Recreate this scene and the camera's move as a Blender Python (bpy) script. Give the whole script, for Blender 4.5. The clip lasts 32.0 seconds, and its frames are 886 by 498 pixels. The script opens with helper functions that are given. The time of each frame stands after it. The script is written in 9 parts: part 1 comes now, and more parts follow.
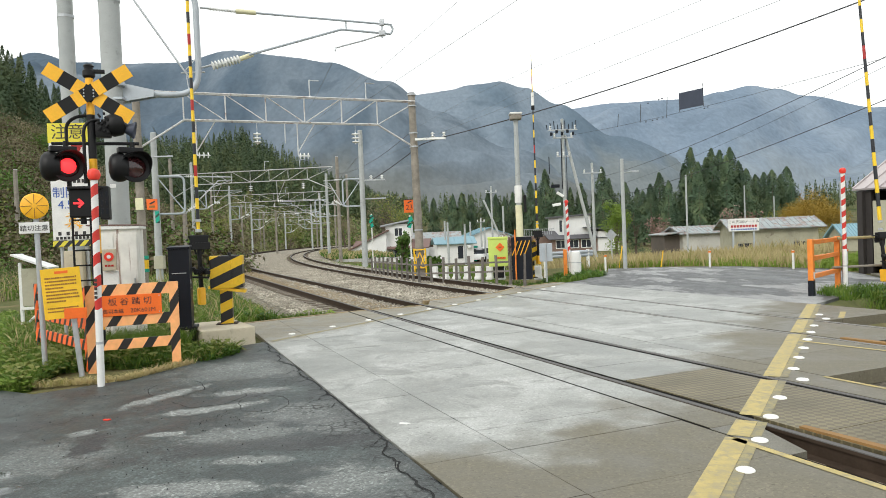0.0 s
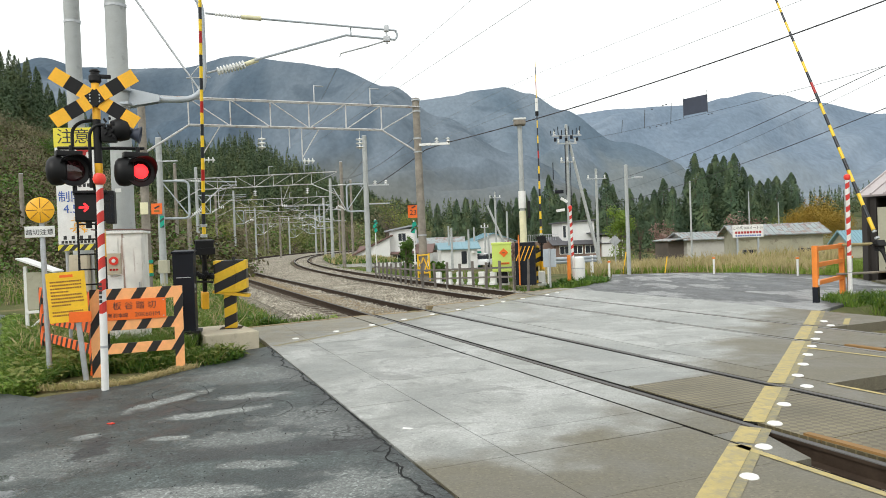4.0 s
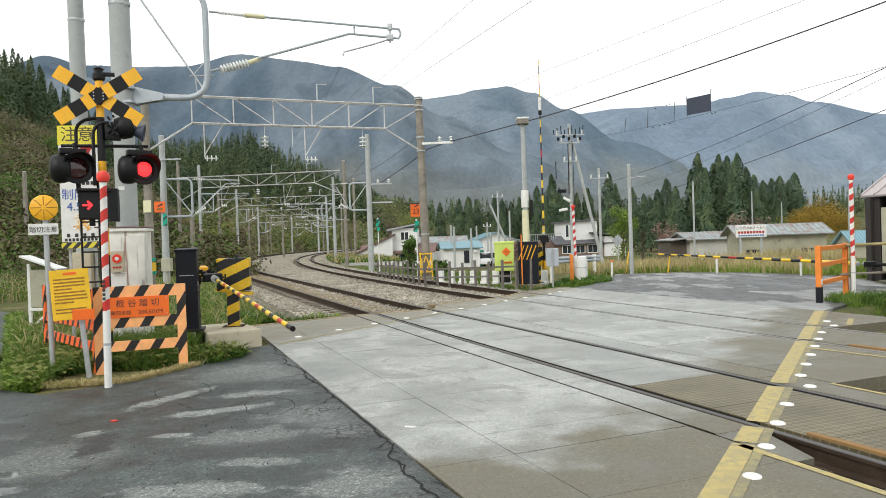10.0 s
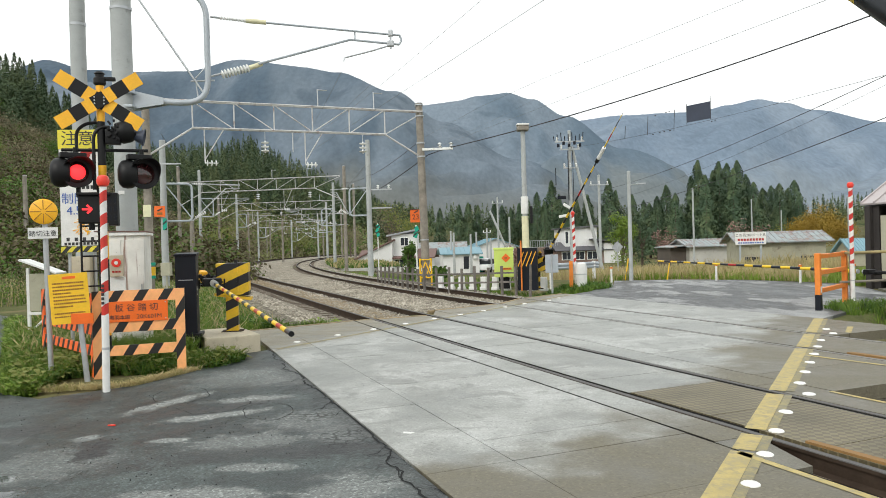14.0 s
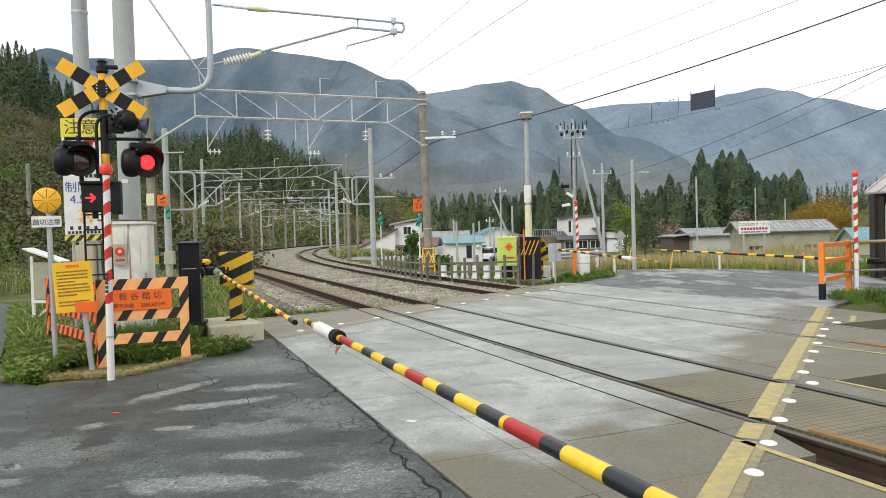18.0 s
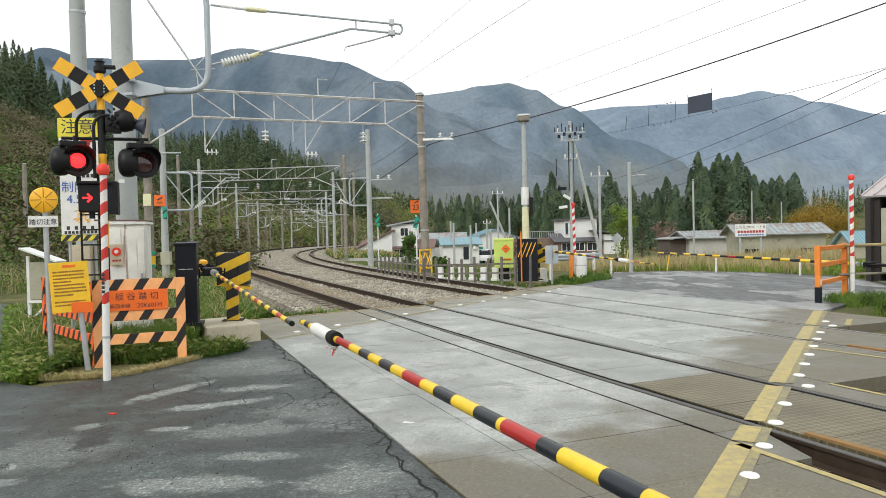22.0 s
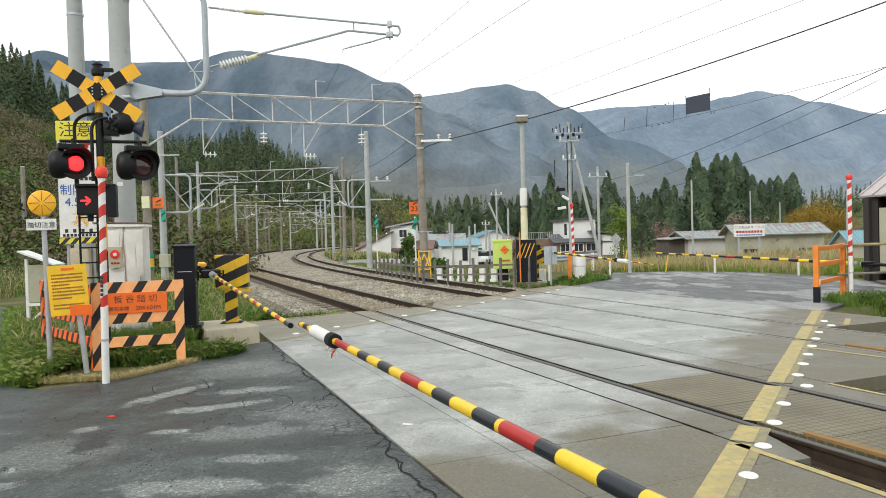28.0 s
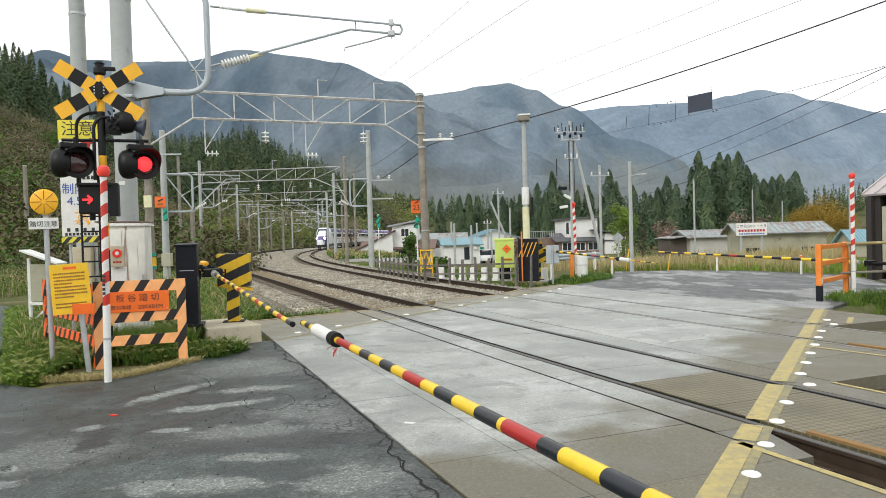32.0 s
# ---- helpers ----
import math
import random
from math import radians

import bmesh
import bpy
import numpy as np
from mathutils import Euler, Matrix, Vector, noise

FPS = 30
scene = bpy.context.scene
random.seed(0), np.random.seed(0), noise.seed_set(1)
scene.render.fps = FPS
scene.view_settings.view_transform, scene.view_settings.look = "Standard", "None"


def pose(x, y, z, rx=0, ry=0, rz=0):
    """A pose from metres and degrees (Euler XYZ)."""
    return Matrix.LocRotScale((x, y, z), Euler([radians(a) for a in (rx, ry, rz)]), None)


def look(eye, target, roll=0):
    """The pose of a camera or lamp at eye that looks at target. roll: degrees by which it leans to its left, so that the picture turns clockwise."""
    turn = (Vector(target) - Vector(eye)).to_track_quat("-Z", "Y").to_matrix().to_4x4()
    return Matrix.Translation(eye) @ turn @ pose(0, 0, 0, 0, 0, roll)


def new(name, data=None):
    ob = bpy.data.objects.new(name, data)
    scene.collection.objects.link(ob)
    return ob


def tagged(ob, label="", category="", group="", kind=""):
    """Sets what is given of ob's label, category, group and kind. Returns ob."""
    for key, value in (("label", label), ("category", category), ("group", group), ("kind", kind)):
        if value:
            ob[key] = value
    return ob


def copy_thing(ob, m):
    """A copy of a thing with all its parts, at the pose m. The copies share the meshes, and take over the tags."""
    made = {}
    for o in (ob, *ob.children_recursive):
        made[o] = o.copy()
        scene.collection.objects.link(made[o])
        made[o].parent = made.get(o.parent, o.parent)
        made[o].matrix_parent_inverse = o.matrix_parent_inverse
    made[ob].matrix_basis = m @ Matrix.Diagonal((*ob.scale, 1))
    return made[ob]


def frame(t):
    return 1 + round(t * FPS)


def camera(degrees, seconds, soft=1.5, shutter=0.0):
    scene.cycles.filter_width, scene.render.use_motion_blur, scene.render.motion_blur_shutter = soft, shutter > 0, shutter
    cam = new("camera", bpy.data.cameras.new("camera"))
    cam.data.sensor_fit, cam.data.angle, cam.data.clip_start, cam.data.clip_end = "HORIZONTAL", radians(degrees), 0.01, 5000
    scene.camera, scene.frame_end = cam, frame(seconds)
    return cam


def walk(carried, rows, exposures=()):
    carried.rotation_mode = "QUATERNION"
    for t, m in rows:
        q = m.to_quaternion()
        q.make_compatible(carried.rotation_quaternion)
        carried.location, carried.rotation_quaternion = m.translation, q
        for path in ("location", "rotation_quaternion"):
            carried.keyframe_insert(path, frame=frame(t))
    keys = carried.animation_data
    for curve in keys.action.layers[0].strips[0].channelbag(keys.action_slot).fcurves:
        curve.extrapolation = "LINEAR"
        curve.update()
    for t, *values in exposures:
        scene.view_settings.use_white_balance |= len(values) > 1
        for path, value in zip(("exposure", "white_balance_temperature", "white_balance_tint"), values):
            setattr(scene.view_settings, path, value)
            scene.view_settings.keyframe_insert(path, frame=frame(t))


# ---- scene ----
# Camera: a standing viewpoint, eye height 1.67 m; it only sways a little.
cam = camera(64.0, 32.0, soft=0.9)
SWAY = (
    (0.0, 0.004, 0.013, 1.667, 88.86, 2.27, -0.17),
    (0.5, 0.000, 0.003, 1.667, 88.86, 2.18, -0.10),
    (1.0, 0.003, 0.002, 1.665, 89.03, 2.43, 0.15),
    (1.5, -0.001, 0.001, 1.665, 89.18, 2.32, 0.07),
    (2.0, -0.001, 0.001, 1.665, 89.04, 2.23, 0.04),
    (2.5, 0.001, 0.011, 1.664, 89.10, 2.11, -0.06),
    (3.0, -0.000, -0.000, 1.664, 89.19, 2.12, 0.01),
    (3.5, 0.003, 0.002, 1.667, 89.25, 2.11, 0.08),
    (5.5, 0.002, 0.001, 1.664, 89.38, 2.03, 0.29),
    (6.0, -0.001, -0.002, 1.665, 89.31, 2.03, 0.35),
    (6.5, 0.004, 0.005, 1.665, 89.46, 2.14, 0.19),
    (7.0, 0.002, 0.003, 1.665, 89.36, 2.22, 0.34),
    (7.5, -0.002, 0.003, 1.663, 89.34, 2.12, 0.45),
    (8.0, -0.001, 0.006, 1.665, 89.34, 2.13, 0.24),
    (8.5, 0.002, 0.000, 1.665, 89.46, 2.14, 0.37),
    (9.0, -0.000, -0.000, 1.665, 89.40, 2.10, 0.30),
    (9.5, 0.002, 0.000, 1.662, 89.40, 2.16, 0.31),
    (10.0, -0.002, 0.002, 1.662, 89.23, 1.91, 0.33),
    (10.5, -0.002, -0.005, 1.666, 89.15, 1.82, 0.48),
    (11.0, -0.000, 0.005, 1.657, 89.03, 1.69, 0.49),
    (11.5, -0.004, 0.002, 1.667, 88.95, 1.69, 0.48),
    (12.0, -0.002, 0.001, 1.664, 88.91, 1.70, 0.49),
    (12.5, -0.004, -0.002, 1.662, 88.81, 1.60, 0.77),
    (13.0, -0.008, 0.002, 1.667, 89.16, 1.68, 0.76),
    (13.5, -0.002, -0.002, 1.660, 89.48, 1.57, 0.55),
    (14.0, 0.003, 0.000, 1.662, 89.70, 1.63, 0.31),
    (14.5, 0.003, 0.000, 1.662, 89.67, 1.74, 0.05),
    (16.5, -0.001, 0.000, 1.664, 89.58, 1.56, 0.30),
    (17.0, -0.003, 0.006, 1.665, 89.40, 1.49, 0.29),
    (17.5, -0.007, 0.006, 1.660, 89.27, 1.71, 0.39),
    (18.0, -0.005, 0.008, 1.661, 88.81, 1.60, 0.53),
    (18.5, -0.007, 0.011, 1.661, 88.30, 1.26, 1.01),
    (19.0, -0.013, 0.004, 1.663, 88.24, 1.21, 1.01),
    (19.5, -0.013, 0.009, 1.666, 88.44, 1.13, 0.67),
    (20.0, -0.006, 0.014, 1.660, 88.48, 1.31, 0.51),
    (20.5, -0.008, 0.010, 1.658, 88.63, 1.38, 0.35),
    (21.0, -0.008, 0.007, 1.663, 88.76, 1.27, 0.21),
    (21.5, -0.007, 0.011, 1.659, 88.87, 1.28, 0.30),
    (22.0, -0.008, 0.004, 1.662, 88.93, 1.34, 0.29),
    (22.5, -0.003, 0.003, 1.661, 88.97, 1.42, 0.26),
    (23.0, -0.008, 0.000, 1.662, 88.88, 1.45, 0.17),
    (23.5, -0.007, 0.002, 1.661, 88.92, 1.54, 0.21),
    (24.0, -0.006, 0.002, 1.663, 88.93, 1.35, 0.31),
    (24.5, -0.005, 0.005, 1.667, 88.94, 1.48, 0.28),
    (25.0, -0.004, 0.007, 1.660, 88.97, 1.52, 0.17),
    (25.5, -0.002, 0.011, 1.662, 89.07, 1.70, 0.09),
    (27.5, -0.005, -0.002, 1.664, 89.03, 1.43, 0.24),
    (28.0, -0.003, 0.000, 1.664, 89.03, 1.57, 0.20),
    (28.5, -0.004, 0.002, 1.664, 89.03, 1.58, 0.13),
    (29.0, -0.009, 0.004, 1.664, 88.96, 1.57, 0.27),
    (29.5, -0.005, 0.001, 1.664, 88.97, 1.50, 0.40),
    (30.0, -0.006, 0.003, 1.661, 89.00, 1.48, 0.33),
    (30.5, -0.002, 0.001, 1.664, 88.97, 1.44, 0.28),
    (31.0, -0.012, 0.007, 1.663, 88.97, 1.50, 0.26),
    (31.5, -0.004, -0.004, 1.662, 88.94, 1.64, 0.34),
    (32.0, -0.004, 0.008, 1.659, 88.96, 1.60, 0.35),
)
walk(cam, [(t, pose(x, y, z, rx, ry, rz)) for t, x, y, z, rx, ry, rz in SWAY],
     exposures=((0.0, 0.12), (3.0, 0.09), (6.0, 0.04), (14.0, 0.03), (19.0, 0.0), (24.0, 0.01), (32.0, 0.03)))

# ---- world and sun: bright overcast ----
world = bpy.data.worlds.new("overcast_sky")
scene.world = world
world.use_nodes = True
wn = world.node_tree.nodes
wl = world.node_tree.links
sky = wn.new("ShaderNodeTexSky")
sky.sky_type, sky.sun_disc = "NISHITA", False
sky.sun_elevation, sky.sun_rotation = radians(38), radians(-144)
sky.dust_density = 4.0
scaled = wn.new("ShaderNodeMixRGB")
scaled.blend_type, scaled.inputs[0].default_value = "MULTIPLY", 1.0
scaled.inputs[2].default_value = (0.1, 0.1, 0.1, 1)
wl.new(sky.outputs[0], scaled.inputs[1])
cloud = wn.new("ShaderNodeMixRGB")
cloud.inputs[0].default_value = 0.9
cloud.inputs[2].default_value = (0.975, 1.0, 0.98, 1)
wl.new(scaled.outputs[0], cloud.inputs[1])
wl.new(cloud.outputs[0], wn["Background"].inputs[0])
wn["Background"].inputs[1].default_value = 1.25
sun = new("sun", bpy.data.lights.new("sun", "SUN"))
sun.data.energy, sun.data.angle, sun.data.color = 1.3, radians(25), (1.0, 0.99, 0.94)
sun.matrix_world = look((-30, -42, 40), (0, 0, 0))

# ---- tools ----
UX, UY = -0.3827, 0.9239          # along the tracks, away from the viewer
VX, VY = 0.9239, 0.3827           # across the tracks, towards the far side
TRACK_YAW = 112.5                 # heading of the tracks


def P(u, v, z=0.0):
    """A place from metres along and across the tracks."""
    return Vector((u * UX + v * VX, u * UY + v * VY, z))


def UV(x, y):
    return x * UX + y * UY, x * VX + y * VY


def link_part(name, me, material, parent=None, label="", m=None):
    for one in (material if isinstance(material, (list, tuple)) else [material]):
        me.materials.append(one)
    ob = new(name, me)
    if parent is not None:
        ob.parent = parent
    if m is not None:
        ob.matrix_basis = m
    if label:
        ob["label"] = label
    return ob


def part(name, bm, material, parent=None, label="", m=None, smooth=False):
    """One mesh object out of a bmesh, under its thing."""
    me = bpy.data.meshes.new(name)
    bmesh.ops.recalc_face_normals(bm, faces=bm.faces)
    bm.to_mesh(me)
    bm.free()
    if smooth:
        for f in me.polygons:
            f.use_smooth = True
        me.set_sharp_from_angle(angle=radians(38))
    return link_part(name, me, material, parent, label, m)


def raw(name, verts, faces, material, parent=None, label="", index=None, smooth=False):
    me = bpy.data.meshes.new(name)
    me.from_pydata(verts, [], faces)
    if index is not None:
        me.polygons.foreach_set("material_index", index)
    if smooth:
        me.polygons.foreach_set("use_smooth", [True] * len(me.polygons))
    me.update()
    return link_part(name, me, material, parent, label)


def thing(name, m, label, category, group="", kind=""):
    ob = new(name)
    ob.matrix_basis = m
    ob.empty_display_size = 0.2
    return tagged(ob, label, category, group, kind)


def box(bm, sx, sy, sz, at=(0, 0, 0), turn=(0, 0, 0), bevel=0.0, mi=0):
    """A box of that size about the place, bevelled."""
    made = bmesh.ops.create_cube(bm, size=1.0)
    vs = made["verts"]
    m = pose(at[0], at[1], at[2], *turn) @ Matrix.Diagonal((sx, sy, sz, 1))
    bmesh.ops.transform(bm, matrix=m, verts=vs)
    fs = {f for v in vs for f in v.link_faces}
    for f in fs:
        f.material_index = mi
    if bevel > 0:
        es = list({e for v in vs for e in v.link_edges})
        bmesh.ops.bevel(bm, geom=es, offset=bevel, segments=2, affect="EDGES", profile=0.6)
    return bm


def rod(bm, a, b, r0, r1=None, n=10, mi=0, caps=True):
    """A round bar from a to b."""
    a, b = Vector(a), Vector(b)
    r1 = r0 if r1 is None else r1
    d = b - a
    q = d.to_track_quat("Z", "Y").to_matrix().to_4x4()
    m = Matrix.Translation((a + b) / 2) @ q
    made = bmesh.ops.create_cone(bm, cap_ends=caps, segments=n, radius1=r0, radius2=max(r1, 1e-4), depth=d.length, matrix=m)
    for f in {f for v in made["verts"] for f in v.link_faces}:
        f.material_index = mi
    return bm


def pipe(bm, pts, r, n=8, mi=0):
    """A round tube along points."""
    pts = [Vector(p) for p in pts]
    rings = []
    side = None
    for i, p in enumerate(pts):
        d = (pts[min(i + 1, len(pts) - 1)] - pts[max(i - 1, 0)]).normalized()
        if side is None:
            side = d.orthogonal().normalized()
        side = (side - d * side.dot(d)).normalized()
        other = d.cross(side)
        rings.append([bm.verts.new(p + r * (math.cos(k * math.tau / n) * side + math.sin(k * math.tau / n) * other)) for k in range(n)])
    for a, b in zip(rings, rings[1:]):
        for k in range(n):
            f = bm.faces.new((a[k], a[(k + 1) % n], b[(k + 1) % n], b[k]))
            f.material_index = mi
    for ring in (rings[0], rings[-1]):
        bm.faces.new(ring).material_index = mi
    return bm


def rounded(pts, r, steps=5):
    """Points of a polyline whose inner corners are rounded by r."""
    pts = [Vector(p) for p in pts]
    out = [pts[0]]
    for a, b, c in zip(pts, pts[1:], pts[2:]):
        p = b + (a - b).normalized() * min(r, (a - b).length * 0.49)
        q = b + (c - b).normalized() * min(r, (c - b).length * 0.49)
        out += [p.lerp(b, k / steps).lerp(b.lerp(q, k / steps), k / steps) for k in range(steps + 1)]
    return out + [pts[-1]]


def lathe(bm, profile, n=16, m=None, mi=0):
    """A turned body about z out of (radius, height) pairs."""
    rings = []
    for r, z in profile:
        ring = []
        for k in range(n):
            p = Vector((r * math.cos(k * math.tau / n), r * math.sin(k * math.tau / n), z))
            ring.append(bm.verts.new(m @ p if m else p))
        rings.append(ring)
    for a, b in zip(rings, rings[1:]):
        for k in range(n):
            bm.faces.new((a[k], a[(k + 1) % n], b[(k + 1) % n], b[k])).material_index = mi
    bm.faces.new(rings[0]).material_index = mi
    bm.faces.new(rings[-1]).material_index = mi
    return bm


def slab(bm, corners, z0, z1, mi=0):
    """A prism over a flat outline."""
    lo = [bm.verts.new((c[0], c[1], z0)) for c in corners]
    hi = [bm.verts.new((c[0], c[1], z1)) for c in corners]
    n = len(corners)
    for f in [lo[::-1], hi] + [[lo[k], lo[(k + 1) % n], hi[(k + 1) % n], hi[k]] for k in range(n)]:
        bm.faces.new(f).material_index = mi
    return bm


def wire_points(a, b, sag, n=24):
    a, b = Vector(a), Vector(b)
    return [a.lerp(b, k / n) - Vector((0, 0, 4 * sag * (k / n) * (1 - k / n))) for k in range(n + 1)]


def lettering(name, words, size, m, material, parent, align="CENTER", squeeze=1.0):
    """Raised letters in the built-in font, as a mesh in the plane x right, y up."""
    cu = bpy.data.curves.new(name, "FONT")
    cu.body, cu.size, cu.align_x, cu.align_y = words, size, align, "CENTER"
    cu.extrude, cu.resolution_u = 0.0008, 2
    tmp = bpy.data.objects.new(name, cu)
    scene.collection.objects.link(tmp)
    me = bpy.data.meshes.new_from_object(tmp.evaluated_get(bpy.context.evaluated_depsgraph_get()))
    bpy.data.objects.remove(tmp)
    me.transform(Matrix.Diagonal((squeeze, 1, 1, 1)))
    return link_part(name, me, material, parent, "", m)


# ---- materials ----
def nodes_of(name):
    m = bpy.data.materials.new(name)
    m.use_nodes = True
    return m, m.node_tree.nodes, m.node_tree.links, m.node_tree.nodes["Principled BSDF"]


def noise_node(n, l, coord, scale, detail=5, rough=0.6):
    t = n.new("ShaderNodeTexNoise")
    t.inputs["Scale"].default_value, t.inputs["Detail"].default_value, t.inputs["Roughness"].default_value = scale, detail, rough
    l.new(coord, t.inputs["Vector"])
    return t


def ramp_node(n, l, fac, stops):
    r = n.new("ShaderNodeValToRGB")
    while len(r.color_ramp.elements) < len(stops):
        r.color_ramp.elements.new(0.5)
    for e, (p, c) in zip(r.color_ramp.elements, stops):
        e.position, e.color = p, (c if len(c) == 4 else (*c, 1))
    l.new(fac, r.inputs[0])
    return r


def grey(v):
    return (v, v, v, 1)


def mix_node(n, l, a, b, fac, blend="MIX"):
    x = n.new("ShaderNodeMixRGB")
    x.blend_type = blend
    for socket, value in ((x.inputs[0], fac), (x.inputs[1], a), (x.inputs[2], b)):
        if isinstance(value, (int, float)):
            socket.default_value = value
        elif isinstance(value, (tuple, list)):
            socket.default_value = value if len(value) == 4 else (*value, 1)
        else:
            l.new(value, socket)
    return x.outputs[0]


def math_node(n, l, op, a, b=0.0):
    x = n.new("ShaderNodeMath")
    x.operation = op
    for socket, value in zip(x.inputs, (a, b)):
        if isinstance(value, (int, float)):
            socket.default_value = value
        else:
            l.new(value, socket)
    return x.outputs[0]


def range_node(n, l, value, a, b, c=0.0, d=1.0):
    x = n.new("ShaderNodeMapRange")
    x.interpolation_type = "SMOOTHSTEP"
    l.new(value, x.inputs["Value"])
    for k, v in zip(("From Min", "From Max", "To Min", "To Max"), (a, b, c, d)):
        x.inputs[k].default_value = v
    return x.outputs[0]


def bump_node(n, l, height, strength, distance=0.01):
    b = n.new("ShaderNodeBump")
    b.inputs["Strength"].default_value, b.inputs["Distance"].default_value = strength, distance
    l.new(height, b.inputs["Height"])
    return b.outputs[0]


def surface(name, rgb, rough=0.6, metal=0.0, var=0.18, scale=3.0, fine=40.0, bump=0.15, dirt=None, dirt_at=0.62, coat=0.0, per=0.0, spec=0.5):
    """A painted, cast or weathered surface with stains at one scale and grain at another."""
    m, n, l, b = nodes_of(name)
    co = n.new("ShaderNodeTexCoord").outputs["Object"]
    big, small = noise_node(n, l, co, scale), noise_node(n, l, co, fine, 3)
    lo, hi = [c * (1 - var) for c in rgb], [min(1, c * (1 + var)) for c in rgb]
    col = ramp_node(n, l, big.outputs[0], [(0.3, lo), (0.7, hi)]).outputs[0]
    col = mix_node(n, l, col, ramp_node(n, l, small.outputs[0], [(0.3, grey(0.82)), (0.7, grey(1.1))]).outputs[0], 0.35, "MULTIPLY")
    if dirt:
        patch = noise_node(n, l, co, scale * 2.3, 8, 0.7)
        mask = ramp_node(n, l, patch.outputs[0], [(dirt_at - 0.04, grey(0)), (dirt_at + 0.1, grey(1))]).outputs[0]
        col = mix_node(n, l, col, dirt, mask)
    if per > 0:
        info = n.new("ShaderNodeObjectInfo")
        col = mix_node(n, l, col, ramp_node(n, l, info.outputs["Random"], [(0, grey(1 - per)), (1, grey(1 + per))]).outputs[0], 1.0, "MULTIPLY")
    l.new(col, b.inputs["Base Color"])
    rr = ramp_node(n, l, big.outputs[0], [(0.25, grey(max(0.05, rough - 0.1))), (0.75, grey(min(1, rough + 0.1)))])
    l.new(rr.outputs[0], b.inputs["Roughness"])
    b.inputs["Metallic"].default_value = metal
    b.inputs["Coat Weight"].default_value = coat
    b.inputs["Specular IOR Level"].default_value = spec
    l.new(bump_node(n, l, small.outputs[0], bump * 0.5, 0.003), b.inputs["Normal"])
    return m


def striped(name, c1, c2, way, period, share=0.5, shift=0.0, rough=0.4, wear=0.12):
    """Paint in bands across a direction of the thing's own space."""
    m, n, l, b = nodes_of(name)
    co = n.new("ShaderNodeTexCoord").outputs["Object"]
    dot = n.new("ShaderNodeVectorMath")
    dot.operation = "DOT_PRODUCT"
    l.new(co, dot.inputs[0])
    w = Vector(way).normalized()
    dot.inputs[1].default_value = w
    ad = n.new("ShaderNodeMath")
    ad.operation = "ADD"
    l.new(dot.outputs["Value"], ad.inputs[0])
    ad.inputs[1].default_value = shift + 50 * period
    md = n.new("ShaderNodeMath")
    md.operation = "MODULO"
    l.new(ad.outputs[0], md.inputs[0])
    md.inputs[1].default_value = period
    gt = n.new("ShaderNodeMath")
    gt.operation = "GREATER_THAN"
    l.new(md.outputs[0], gt.inputs[0])
    gt.inputs[1].default_value = period * share
    col = mix_node(n, l, c1, c2, gt.outputs[0])
    ns = noise_node(n, l, co, 9, 8, 0.7)
    col = mix_node(n, l, col, ramp_node(n, l, ns.outputs[0], [(0.3, grey(0.7)), (0.7, grey(1.12))]).outputs[0], 0.6, "MULTIPLY")
    mask = ramp_node(n, l, ns.outputs[0], [(0.66, grey(0)), (0.74, grey(wear * 4))]).outputs[0]
    col = mix_node(n, l, col, (0.16, 0.14, 0.12, 1), mask)
    l.new(col, b.inputs["Base Color"])
    b.inputs["Roughness"].default_value = rough
    l.new(bump_node(n, l, ns.outputs[0], 0.1, 0.003), b.inputs["Normal"])
    return m


def rusty_sheet(name, paint, rust):
    """Chalky paint with rust running down it in streaks."""
    m, n, l, b = nodes_of(name)
    co = n.new("ShaderNodeTexCoord").outputs["Object"]
    mp = n.new("ShaderNodeMapping")
    mp.inputs["Scale"].default_value = (11, 11, 0.55)
    l.new(co, mp.inputs["Vector"])
    runs = noise_node(n, l, mp.outputs[0], 1.0, 6, 0.62).outputs[0]
    spots = noise_node(n, l, co, 14, 6, 0.7).outputs[0]
    mask = math_node(n, l, "MAXIMUM", range_node(n, l, runs, 0.57, 0.68), range_node(n, l, spots, 0.66, 0.74))
    grime = ramp_node(n, l, noise_node(n, l, co, 2.5, 5, 0.6).outputs[0], [(0.3, grey(0.78)), (0.65, grey(1.04))]).outputs[0]
    col = mix_node(n, l, paint, grime, 1.0, "MULTIPLY")
    col = mix_node(n, l, col, rust, math_node(n, l, "MULTIPLY", mask, 0.85))
    l.new(col, b.inputs["Base Color"])
    b.inputs["Roughness"].default_value = 0.62
    l.new(bump_node(n, l, spots, 0.15, 0.003), b.inputs["Normal"])
    return m


def glow(name, rgb, strength, base=(0.3, 0.02, 0.02)):
    m, n, l, b = nodes_of(name)
    b.inputs["Base Color"].default_value = (*base, 1)
    b.inputs["Emission Color"].default_value = (*rgb, 1)
    b.inputs["Emission Strength"].default_value = strength
    return m


